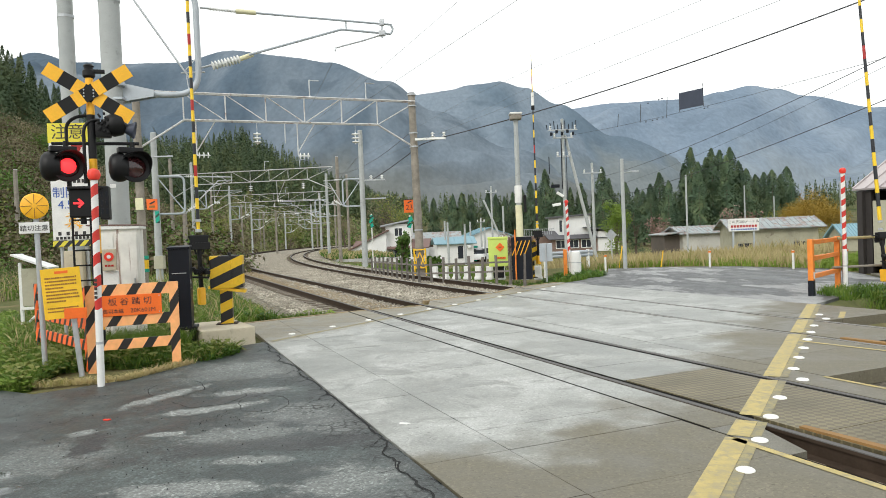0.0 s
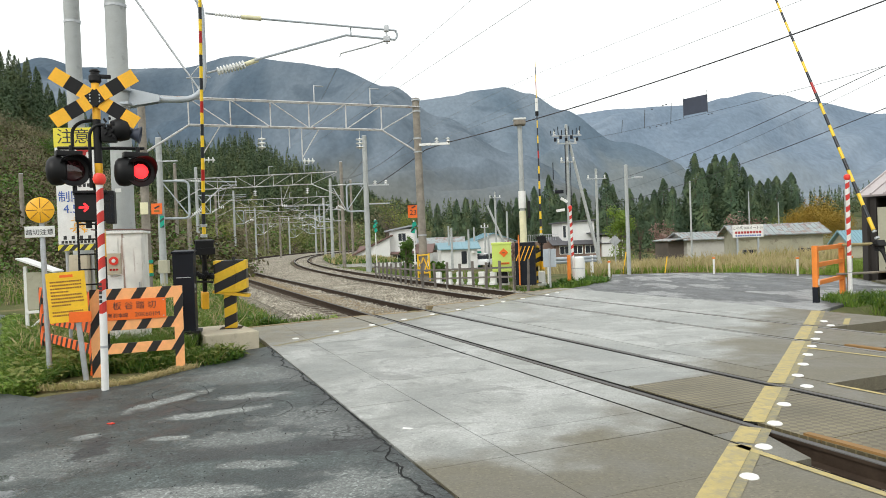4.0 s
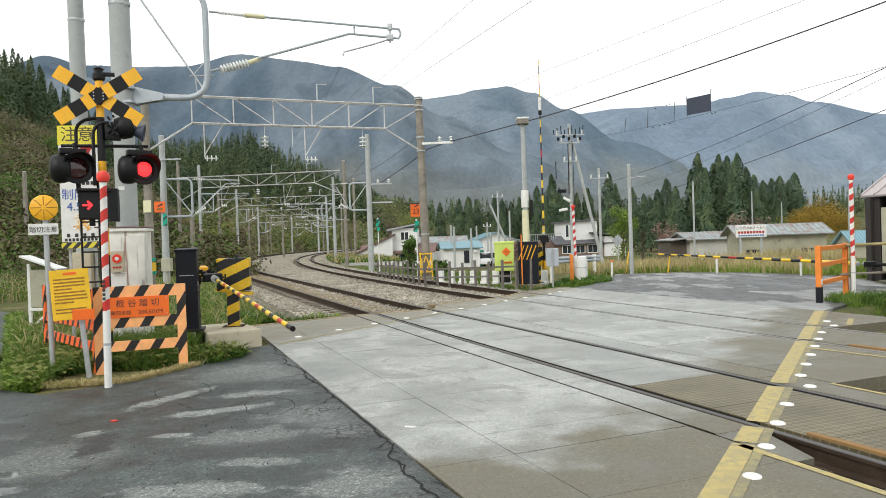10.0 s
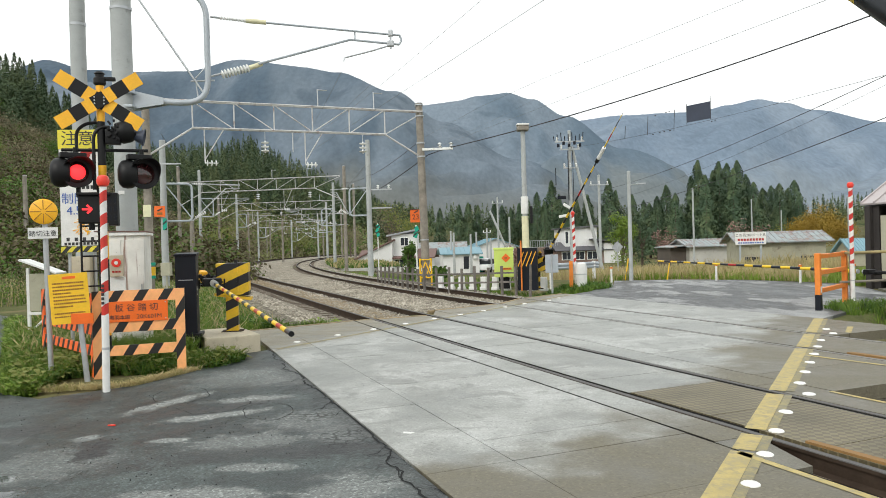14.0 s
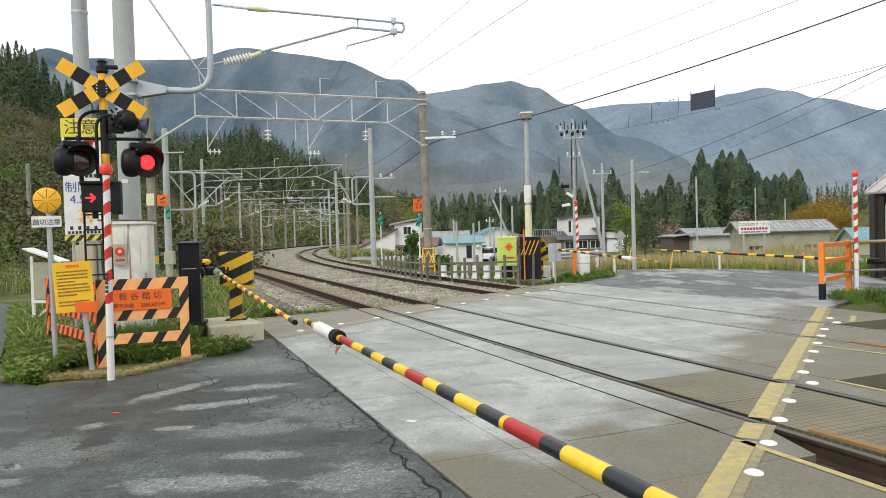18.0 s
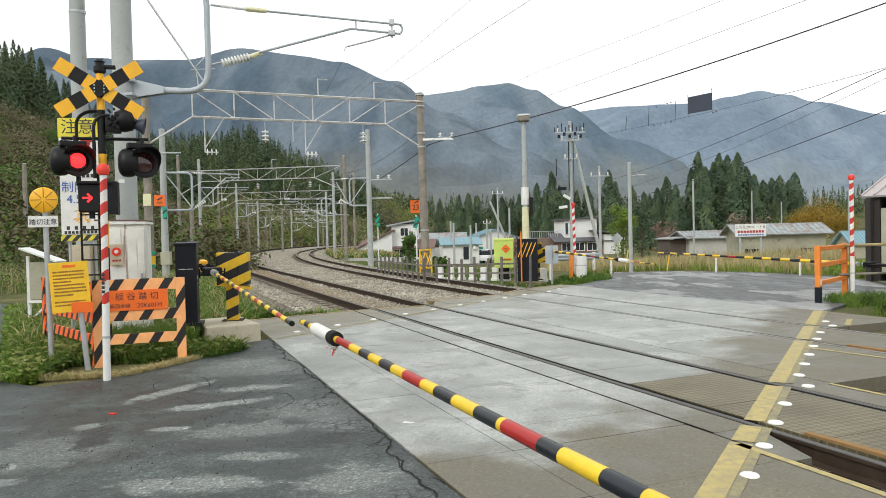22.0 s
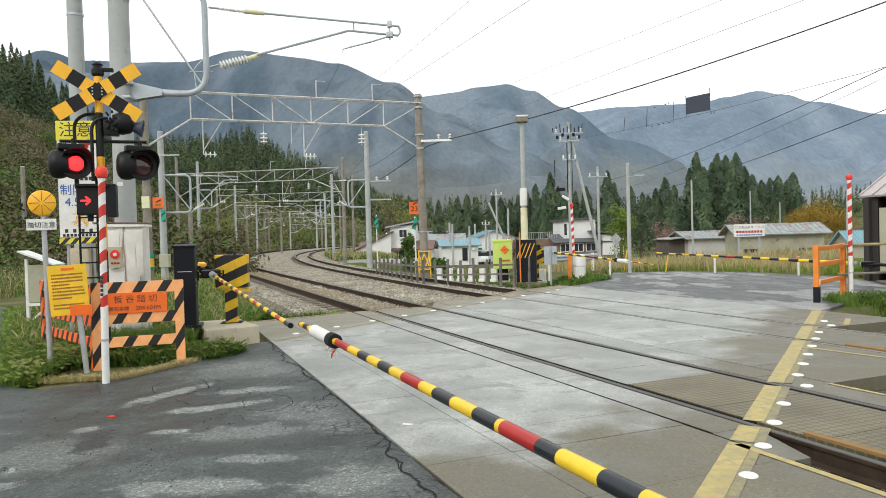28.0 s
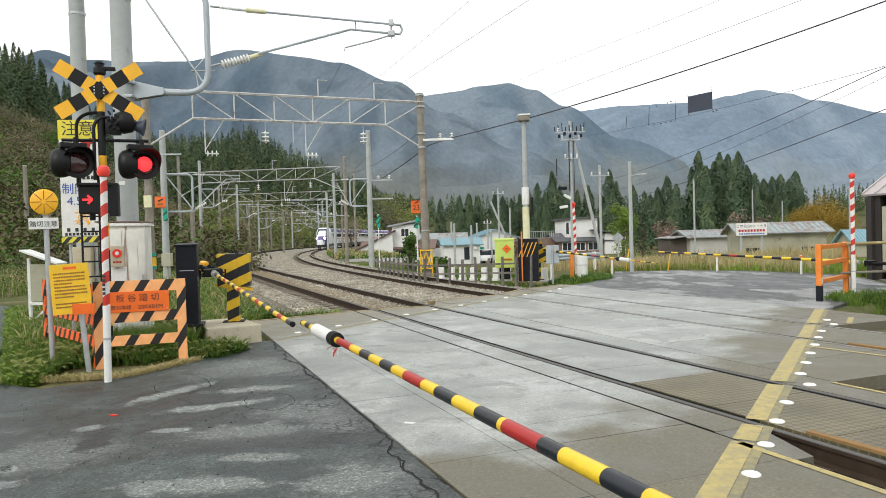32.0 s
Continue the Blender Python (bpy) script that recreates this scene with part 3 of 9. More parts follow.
MAT = {
    "asphalt": road_mat(),
    "asphalt_far": wet_ground("far_damp_asphalt", (0.034, 0.036, 0.038), (0.078, 0.081, 0.083), (0.28, 0.285, 0.285), 0.6, 0.3, 0.6, 0, 0.47, 90, (1, 0.4, 1), 15),
    "concrete": deck_mat(),
    "deck_brown": wet_ground("brown_worn_concrete", (0.1, 0.094, 0.07), (0.15, 0.14, 0.108), (0.2, 0.19, 0.155), 0.6, 0.35, 0.5, 0, 0.62, 70, (1, 0.4, 1), -60, 0.7),
    "ballast": terrain_mat("ballast_stone", [(0.34, (0.12, 0.106, 0.08)), (0.5, (0.3, 0.272, 0.22)), (0.66, (0.5, 0.465, 0.39))], 7.0, 6, 1.0, 0.06),
    "ballast_brown": terrain_mat("brown_track_bed", [(0.34, (0.15, 0.11, 0.065)), (0.5, (0.3, 0.23, 0.14)), (0.66, (0.42, 0.34, 0.22))], 8.0, 6, 1.0, 0.05),
    "stone": leafy("loose_ballast", [(0, (0.13, 0.114, 0.088)), (0.5, (0.32, 0.29, 0.235)), (1, (0.56, 0.52, 0.44))], 0.9, 0.3, 2.0),
    "rust_beam": surface("rusty_beam", (0.27, 0.15, 0.05), 0.75, 0, 0.25, 4, 40, 0.4),
    "earth": terrain_mat("earth_and_grass", [(0.3, (0.06, 0.075, 0.03)), (0.48, (0.11, 0.115, 0.045)), (0.62, (0.19, 0.16, 0.085)), (0.75, (0.25, 0.21, 0.13))], 0.35, 8, 0.6, 0.1),
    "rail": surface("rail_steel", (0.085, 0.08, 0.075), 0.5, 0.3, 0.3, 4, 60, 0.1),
    # rail heads of the far track, paler than those of the near one
    "rail_pale": surface("pale_rail_steel", (0.22, 0.215, 0.2), 0.55, 0.2, 0.3, 4, 60, 0.1),
    "rail_side": surface("rusty_rail_side", (0.05, 0.035, 0.025), 0.85, 0, 0.3, 6, 50, 0.4, spec=0.15),
    "tan_timber": surface("tan_timber", (0.33, 0.25, 0.14), 0.8, 0, 0.25, 3, 40, 0.4, (0.2, 0.15, 0.09, 1), 0.55),
    "crack": surface("crack_shadow", (0.03, 0.031, 0.031), 0.9, 0, 0.3, 5, 40, 0.2, spec=0.1),
    "filler": surface("damp_silt", (0.15, 0.145, 0.125), 0.7, 0, 0.2, 3, 40, 0.3, (0.08, 0.076, 0.066, 1), 0.55),
    "gap": surface("flangeway_dark", (0.014, 0.013, 0.012), 0.9, 0, 0.3, 5, 40, 0.2, spec=0.03),
    "sleeper": surface("weathered_sleeper", (0.15, 0.12, 0.09), 0.85, 0, 0.3, 6, 60, 0.5, per=0.15),
    "yellow_line": surface("worn_yellow_line", (0.46, 0.365, 0.135), 0.6, 0, 0.2, 4, 60, 0.3, (0.33, 0.28, 0.15, 1), 0.5),
    "yellow_pale": surface("faded_yellow_line", (0.31, 0.265, 0.12), 0.6, 0, 0.2, 4, 60, 0.3, (0.2, 0.18, 0.12, 1), 0.47),
    "stud": surface("white_stud", (0.82, 0.82, 0.79), 0.45, 0, 0.1, 6, 50, 0.1),
    "white": surface("white_paint", (0.76, 0.76, 0.74), 0.45, 0, 0.08, 4, 50, 0.08, (0.42, 0.4, 0.36, 1), 0.7),
    "offwhite": surface("chalky_white_steel", (0.82, 0.83, 0.81), 0.55, 0, 0.12, 2.5, 40, 0.1, (0.4, 0.27, 0.17, 1), 0.63),
    "cabinet": rusty_sheet("rust_streaked_white", (0.8, 0.79, 0.74, 1), (0.2, 0.09, 0.045, 1)),
    "red": surface("red_paint", (0.4, 0.014, 0.012), 0.35, 0, 0.12, 6, 60, 0.05),
    "bright_red": surface("bright_red_cap", (0.82, 0.05, 0.03), 0.35, 0, 0.06, 6, 60, 0.03),
    "orange": surface("orange_paint", (0.78, 0.23, 0.03), 0.45, 0, 0.14, 4, 60, 0.08, (0.3, 0.14, 0.06, 1), 0.7),
    "orange_sign": surface("orange_sign_face", (0.86, 0.15, 0.012), 0.45, 0, 0.06, 4, 60, 0.02),
    "amber": surface("amber_paint", (0.92, 0.47, 0.02), 0.45, 0, 0.08, 4, 60, 0.03),
    "yellow": surface("yellow_paint", (0.86, 0.52, 0.02), 0.42, 0, 0.12, 5, 60, 0.06, (0.3, 0.2, 0.06, 1), 0.72, coat=0.35),
    "lemon": surface("lemon_sign_face", (0.76, 0.66, 0.05), 0.5, 0, 0.06, 3, 50, 0.02),
    "black": surface("black_paint", (0.009, 0.009, 0.01), 0.5, 0, 0.3, 4, 60, 0.1, (0.035, 0.032, 0.03, 1), 0.76, spec=0.28),
    "arm_black": surface("glossy_blue_black_band", (0.011, 0.014, 0.02), 0.32, 0, 0.3, 4, 60, 0.06, (0.05, 0.046, 0.042, 1), 0.76),
    "arm_yellow": surface("glossy_yellow_band", (0.82, 0.55, 0.025), 0.34, 0, 0.1, 5, 60, 0.05, (0.34, 0.24, 0.07, 1), 0.74),
    "slate": surface("dull_slate_plate", (0.042, 0.052, 0.082), 0.6, 0, 0.2, 2, 40, 0.05),
    "navy": surface("dark_blue_black_steel", (0.008, 0.01, 0.016), 0.45, 0, 0.25, 2, 50, 0.06, spec=0.25),
    "rubber": surface("black_rubber", (0.012, 0.012, 0.012), 0.75, 0, 0.3, 8, 60, 0.2, spec=0.25),
    "galv": surface("galvanised_steel", (0.46, 0.48, 0.5), 0.42, 0.45, 0.14, 5, 60, 0.08),
    "steel_paint": surface("grey_blue_painted_steel", (0.4, 0.44, 0.48), 0.45, 0.1, 0.12, 3, 50, 0.06),
    "pole": surface("spun_concrete", (0.4, 0.42, 0.42), 0.8, 0, 0.14, 1.6, 70, 0.2, (0.27, 0.28, 0.27, 1), 0.6),
    "wood_pole": surface("old_timber_pole", (0.25, 0.225, 0.19), 0.85, 0, 0.3, 3, 40, 0.5),
    "rusty_white": surface("flaking_white_truss", (0.58, 0.58, 0.58), 0.7, 0, 0.14, 2.2, 30, 0.3, (0.25, 0.15, 0.12, 1), 0.57),
    "porcelain": surface("white_porcelain", (0.78, 0.79, 0.78), 0.2, 0, 0.05, 6, 40, 0.02),
    "cream": surface("cream_sleeve", (0.72, 0.69, 0.46), 0.5, 0, 0.08, 6, 40, 0.04),
    "fence": surface("grey_timber_fence", (0.16, 0.145, 0.13), 0.9, 0, 0.3, 3, 50, 0.5, per=0.2),
    "block": surface("cast_concrete_block", (0.5, 0.45, 0.34), 0.85, 0, 0.14, 3, 60, 0.3, (0.3, 0.27, 0.21, 1), 0.6),
    "lime": surface("lime_cover", (0.58, 0.72, 0.16), 0.5, 0, 0.06, 2, 40, 0.05),
    "wire": surface("dark_cable", (0.05, 0.05, 0.055), 0.6, 0.2, 0.2, 2, 40, 0.05),
    "copper": surface("tarnished_wire", (0.12, 0.13, 0.12), 0.5, 0.4, 0.2, 2, 40, 0.05),
    "dark_lens": surface("unlit_lens", (0.045, 0.012, 0.014), 0.12, 0, 0.2, 6, 40, 0.02, coat=0.6),
    "lamp": glow("lit_red_lamp", (1.0, 0.025, 0.03), 2.2),
    "arrow": glow("lit_red_arrow", (1.0, 0.03, 0.04), 1.3),
    "blue_ink": surface("blue_ink", (0.05, 0.12, 0.42), 0.5, 0, 0.05, 4, 40, 0.02),
    "ink": surface("black_ink", (0.03, 0.03, 0.03), 0.5, 0, 0.1, 4, 40, 0.02),
    "brown_ink": surface("brown_ink", (0.28, 0.12, 0.02), 0.5, 0, 0.1, 4, 40, 0.02),
    "teal": surface("green_marker", (0.0, 0.34, 0.23), 0.5, 0, 0.08, 4, 40, 0.02),
    "grass": leafy("spring_grass", [(0.1, (0.06, 0.12, 0.018)), (0.5, (0.12, 0.21, 0.032)), (0.8, (0.2, 0.27, 0.05)), (1, (0.4, 0.34, 0.16))], 0.5, 0.5, 1.5, 0.35),
    "straw": leafy("dry_grass", [(0, (0.36, 0.29, 0.14)), (0.5, (0.5, 0.42, 0.23)), (0.8, (0.32, 0.29, 0.11)), (1, (0.18, 0.24, 0.05))], 0.8, thin=0.3),
    "weed": leafy("broad_weeds", [(0, (0.045, 0.1, 0.018)), (0.6, (0.09, 0.18, 0.03)), (1, (0.17, 0.25, 0.05))], 0.5, 0.6, 0.7, 0.3),
    "cedar": leafy("cedar_foliage", [(0.1, (0.056, 0.095, 0.058)), (0.5, (0.083, 0.128, 0.07)), (0.85, (0.115, 0.158, 0.078)), (1, (0.16, 0.172, 0.085))], 0.85, 0.8, 0.5),
    "far_cedar": leafy("far_cedar_foliage", [(0.1, (0.053, 0.084, 0.046)), (0.5, (0.079, 0.114, 0.057)), (0.8, (0.118, 0.144, 0.065)), (1, (0.167, 0.171, 0.084))], 0.9, 0.85, 0.09),
    "spring_leaf": leafy("young_leaves", [(0, (0.13, 0.165, 0.04)), (0.5, (0.2, 0.225, 0.06)), (1, (0.29, 0.3, 0.1))], 0.7, 0.8, 0.3, 0.25),
    "bare": leafy("bare_twigs", [(0, (0.13, 0.11, 0.068)), (0.5, (0.2, 0.172, 0.108)), (1, (0.28, 0.245, 0.16))], 0.9, 0.85, 0.3, 0.15),
    "bare_dark": leafy("dark_bare_twigs", [(0, (0.066, 0.055, 0.031)), (0.5, (0.105, 0.090, 0.051)), (1, (0.164, 0.140, 0.086))], 0.9, 0.85, 0.2, 0.15),
    "olive": leafy("olive_brush", [(0, (0.070, 0.086, 0.021)), (0.5, (0.115, 0.131, 0.033)), (1, (0.180, 0.193, 0.057))], 0.8, 0.85, 0.25, 0.2),
    "pale_leaf": leafy("pale_new_leaves", [(0, (0.14, 0.165, 0.06)), (0.5, (0.215, 0.235, 0.09)), (1, (0.31, 0.32, 0.15))], 0.8, 0.85, 0.12, 0.25),
    "fresh": leafy("fresh_leaves", [(0, (0.13, 0.21, 0.035)), (0.5, (0.21, 0.31, 0.05)), (1, (0.31, 0.4, 0.09))], 0.6, 0.6, 0.5, 0.35),
    "golden": leafy("golden_leaves", [(0, (0.230, 0.145, 0.021)), (0.5, (0.340, 0.221, 0.034)), (1, (0.425, 0.306, 0.060))], 0.8, 0.7, 0.4, 0.25),
    "bark": surface("bark", (0.13, 0.1, 0.075), 0.9, 0, 0.3, 3, 30, 0.6),
    "train_white": surface("train_white", (0.8, 0.81, 0.83), 0.3, 0, 0.04, 1, 20, 0.02),
    "train_purple": surface("train_purple", (0.09, 0.05, 0.2), 0.3, 0, 0.06, 1, 20, 0.02),
    "train_orange": surface("train_stripe", (0.6, 0.16, 0.08), 0.35, 0, 0.05, 1, 20, 0.02),
    "glass": surface("dark_window_glass", (0.03, 0.035, 0.045), 0.08, 0, 0.2, 1, 20, 0.01),
    "plaster": surface("white_wall", (0.74, 0.74, 0.73), 0.8, 0, 0.06, 0.6, 12, 0.05, (0.5, 0.49, 0.46, 1), 0.68),
    "board_wall": surface("weathered_board_wall", (0.41, 0.395, 0.3), 0.9, 0, 0.16, 0.8, 14, 0.2, (0.24, 0.21, 0.16, 1), 0.6),
    # brown boards; the shade under the lean-to's roof is put into the colour
    "shed_dark": surface("shaded_brown_boards", (0.12, 0.1, 0.085), 0.85, 0, 0.2, 0.8, 14, 0.15),
    "shed_wall": surface("grey_sheet_wall", (0.5, 0.49, 0.45), 0.7, 0, 0.1, 0.8, 14, 0.1, (0.34, 0.31, 0.26, 1), 0.6),
    "brown_wall": surface("brown_wall", (0.22, 0.15, 0.12), 0.85, 0, 0.2, 0.8, 14, 0.15),
    "roof_grey": surface("grey_sheet_roof", (0.32, 0.335, 0.36), 0.55, 0.1, 0.15, 0.5, 12, 0.1, (0.27, 0.15, 0.11, 1), 0.62),
    "roof_pale": surface("pale_sheet_roof", (0.3, 0.345, 0.355), 0.5, 0.1, 0.12, 0.5, 12, 0.1, (0.24, 0.15, 0.12, 1), 0.52),
    "roof_brown": surface("brown_roof", (0.17, 0.1, 0.085), 0.6, 0, 0.15, 0.6, 14, 0.1),
    "roof_blue": surface("blue_sheet_roof", (0.2, 0.34, 0.4), 0.5, 0, 0.1, 0.6, 14, 0.1),
    "roof_pink": surface("pinkish_sheet_roof", (0.48, 0.43, 0.43), 0.5, 0.1, 0.12, 0.6, 14, 0.1, (0.3, 0.25, 0.25, 1), 0.62),
    "brown_dark": surface("dark_timber_wall", (0.035, 0.03, 0.028), 0.8, 0, 0.25, 1.2, 20, 0.2),
    "blossom": leafy("reddish_buds", [(0, (0.2, 0.1, 0.09)), (0.5, (0.3, 0.17, 0.15)), (1, (0.4, 0.3, 0.26))], 0.8),
    "roof_dark": surface("dark_roof", (0.1, 0.1, 0.11), 0.6, 0, 0.15, 0.6, 14, 0.1),
}

# ---- ground, road and crossing ----
def smooth(t):
    t = max(0.0, min(1.0, t))
    return t * t * (3 - 2 * t)


def along(control, a):
    """Smooth value at a between control pairs."""
    if a <= control[0][0]:
        return control[0][1]
    for (a0, h0), (a1, h1) in zip(control, control[1:]):
        if a <= a1:
            return h0 + (h1 - h0) * smooth((a - a0) / (a1 - a0))
    return control[-1][1]


def ground_z(x, y):
    u, v = UV(x, y)
    z = -0.07
    # the formation lies below the deck on both sides of the crossing
    out = max(smooth((u - 15.2 - 0.45 * max(0, v - 2)) / 1.2), smooth((4.2 + 0.7 * (v - 4.3) - u) / 0.6))
    z -= 0.42 * out * smooth((v - 2.2) / 1.2) * (1 - smooth((v - 13.2 - max(0, u - 18) ** 2 / 640) / 1.5))
    # village side lies lower, the hillside climbs beyond the lane
    z -= 1.3 * smooth((v - 15) / 8) * smooth((u - 26) / 12)
    z += 5.0 * smooth((-v - 12) / 60)
    z += 0.06 * smooth((v + 1.4 + 0.16 * (u - 9.5)) / 0.5) * smooth((-v + 0.5) / 1.4) * smooth((u - 9.3) / 1.2) * (1 - smooth((-v - 3) / 2.5))
    z += 0.04 * noise.noise((x * 0.5, y * 0.5, 0)) * smooth((abs(v - 7) - 6) / 4)
    return z


def build_ground():
    verts, faces = [], []
    radii = [0.0] + [1.0 * 1.075 ** k for k in range(0, 112)]
    n = 160
    for r in radii[1:]:
        for k in range(n):
            a = math.tau * k / n
            x, y = r * math.sin(a), r * math.cos(a)
            verts.append((x, y, ground_z(x, y)))
    c = len(verts)
    verts.append((0, 0, ground_z(0, 0)))
    for i in range(len(radii) - 2):
        for k in range(n):
            faces.append((i * n + k, i * n + (k + 1) % n, (i + 1) * n + (k + 1) % n, (i + 1) * n + k))
    faces += [(c, (k + 1) % n, k) for k in range(n)]
    ob = raw("ground", verts, faces, MAT["earth"], smooth=True)
    tagged(ob, "damp earth and rough spring grass round the crossing", "ground", kind="structure")


build_ground()


def sheet(name, corners, z0, z1, material, label, category):
    bm = bmesh.new()
    slab(bm, corners, z0, z1)
    return tagged(part(name, bm, material), label, category, kind="structure")


def flat(u, v):
    p = P(u, v)
    return (p.x, p.y)


road = sheet("road", [flat(12.1, 1.76), flat(11.55, 0.55), flat(10.6, 0.42), flat(9.75, -0.45), flat(9.5, -1.3), flat(10.0, -1.7), flat(12, -2.2), flat(13.2, -2.35), flat(19.6, -3.3), flat(23.3, -3.9), flat(28, -6), flat(27.5, -8.6), flat(22, -6.9), flat(15, -6.2), flat(12, -7.5), flat(10.5, -16), flat(3, -10),
                      flat(-14, -9), flat(-40, -8), flat(-40, 0), flat(-6, 1.4), flat(-6, 1.76)],
             -0.3, -0.004, MAT["asphalt"], "patched damp asphalt road with pale worn streaks", "road")
road_far = sheet("road_far", [flat(19.3, 12.24), flat(19.9, 13.3), flat(22.6, 16.2), flat(24.5, 17.6), flat(23.4, 19.5), flat(21.0, 21.2), flat(17.5, 21.6), flat(15, 20), flat(12.6, 18),
                              flat(11.0, 14.2), flat(10.2, 12.24)],
                 -0.3, -0.006, MAT["asphalt_far"], "dark damp asphalt forecourt across the tracks", "road")
pavement_right = sheet("pavement_right", [flat(10.6, 14.9), flat(12.6, 18.2), flat(15, 20.4), flat(10, 26), flat(-4, 20), flat(3, 15.4)], -0.3, -0.02, MAT["deck_brown"],
                       "worn concrete apron beside the station building", "pavement")

# cracked asphalt margin along the concrete
def build_cracks():
    rng = random.Random(5)
    bm = bmesh.new()

    def crack(pts, w):
        prev = None
        for i, p in enumerate(pts):
            d = (pts[min(i + 1, len(pts) - 1)] - pts[max(i - 1, 0)]).normalized()
            s = Vector((-d.y, d.x, 0)) * w * rng.uniform(0.4, 1.0)
            row = (bm.verts.new(p + s * 0.45), bm.verts.new(p - s * 0.45))
            if prev:
                bm.faces.new((prev[0], row[0], row[1], prev[1]))
            prev = row

    pts, u, v = [], 12.0, 1.72
    while u > -3.5:
        pts.append(P(u, v, 0.0005))
        u -= rng.uniform(0.03, 0.1)
        v = max(1.56, min(1.755, v + rng.uniform(-0.035, 0.036)))
    crack(pts, 0.03)
    for q in pts[::3]:
        if rng.random() < 0.62:
            cu, cv = UV(q.x, q.y)
            row, side = [q.copy()], rng.choice((-1, -1, 1))
            for i in range(rng.randint(2, 6)):
                cu += rng.uniform(-0.09, 0.06)
                cv = min(1.755, cv + side * rng.uniform(0.02, 0.08))
                row.append(P(cu, cv, 0.0006))
            crack(row, 0.011)
    for cu, cv, ru, rv in ((8.1, 0.55, 0.42, 0.36), (8.85, 0.25, 0.5, 0.3), (7.5, 1.05, 0.4, 0.25)):
        ring = []
        for i in range(27):
            q = i * math.tau / 26 + 0.4
            w = 1 + 0.16 * noise.noise((math.cos(q) * 2 + cu, math.sin(q) * 2, cv)) + rng.uniform(-0.03, 0.03)
            ring.append(P(cu + ru * w * math.cos(q), min(1.7, cv + rv * w * math.sin(q)), 0.0007))
        crack(ring[:rng.randint(19, 26)], 0.011)
    for k in range(9):
        u, v = rng.uniform(5, 9), rng.uniform(-1.5, 1.0)
        pts = []
        for i in range(rng.randint(8, 20)):
            pts.append(P(u, v, 0.0008))
            v -= rng.uniform(-0.02, 0.09)
            u -= rng.uniform(-0.05, 0.1)
        crack(pts, 0.005)
    part("crack", bm, MAT["crack"], road, "open cracks along the edge of the asphalt")


build_cracks()


def build_grit():
    """Loose dark grit on the asphalt near the verge."""
    rng = random.Random(61)
    verts, faces = [], []
    for k in range(1300):
        x, y = rng.uniform(-5.2, -1.0), rng.uniform(4.4, 8.6)
        if noise.noise((x * 1.2, y * 1.2, 4)) < rng.uniform(-0.3, 0.5) or UV(x, y)[1] > 1.2:
            continue
        r = 0.0025 + 0.007 * rng.random() ** 3
        b = len(verts)
        t = rng.uniform(0, math.tau)
        verts += [(x + r * math.cos(t + q * 2.09), y + r * math.sin(t + q * 2.09), -0.005) for q in range(3)] + [(x, y, r * 0.8)]
        faces += [(b, b + 1, b + 3), (b + 1, b + 2, b + 3), (b + 2, b, b + 3)]
    tagged(raw("grit", verts, faces, MAT["crack"]), "loose dark grit scattered on the asphalt", "grit", kind="stuff")


build_grit()
bm = bmesh.new()
slab(bm, [(-3.35, 6.88), (-3.3, 6.86), (-3.27, 6.88), (-3.3, 6.9), (-3.33, 6.9)], -0.003, 0.006)
tagged(part("plastic_scrap", bm, MAT["bright_red"], None), "small crushed red plastic scrap on the asphalt", "scrap")


# concrete crossing deck, panel by panel
deck = thing("crossing_deck", Matrix(), "pale damp concrete level crossing deck of separate panels", "crossing deck", kind="structure")
U_LEFT = ((1.78, 15.1), (4.2, 15.7), (6.12, 15.78), (6.4, 16.85), (8.7, 17.5), (9.8, 18.7), (12.2, 19.6))
RAILS = (4.66, 6.095, 8.7925, 10.2275)      # across position of the four rails' centres


def u_left(v):
    return along(U_LEFT, v)


def u_right(v):
    for reach, u in ((4.19, -6.0), (4.7, 3.72), (6.0, 3.9), (8.78, 5.4), (10.2, 6.6)):
        if v < reach:
            return u
    return 8.4


def panel_run(v0, v1, joints, material, right=None, top=0.0):
    cuts = sorted([j for j in joints])
    ends = (u_right(v0), u_right(v1)) if right is None else (right, right)
    start = (ends[0], ends[1])
    stops = [(c, c) for c in cuts if c > max(ends) + 0.25 and c < min(u_left(v0), u_left(v1)) - 0.25] + [(u_left(v0), u_left(v1))]
    for a0, a1 in stops:
        g = 0.0035
        bm = bmesh.new()
        t = top + random.uniform(-0.0025, 0.0015)
        slab(bm, [flat(start[0] + g, v0 + g), flat(a0 - g, v0 + g), flat(a1 - g, v1 - g), flat(start[1] + g, v1 - g)], -0.16, t)
        part("panel", bm, material, deck)
        start = (a0, a1)


def steps(a, b, d):
    return [a + d * k for k in range(int((b - a) / d) + 1)]


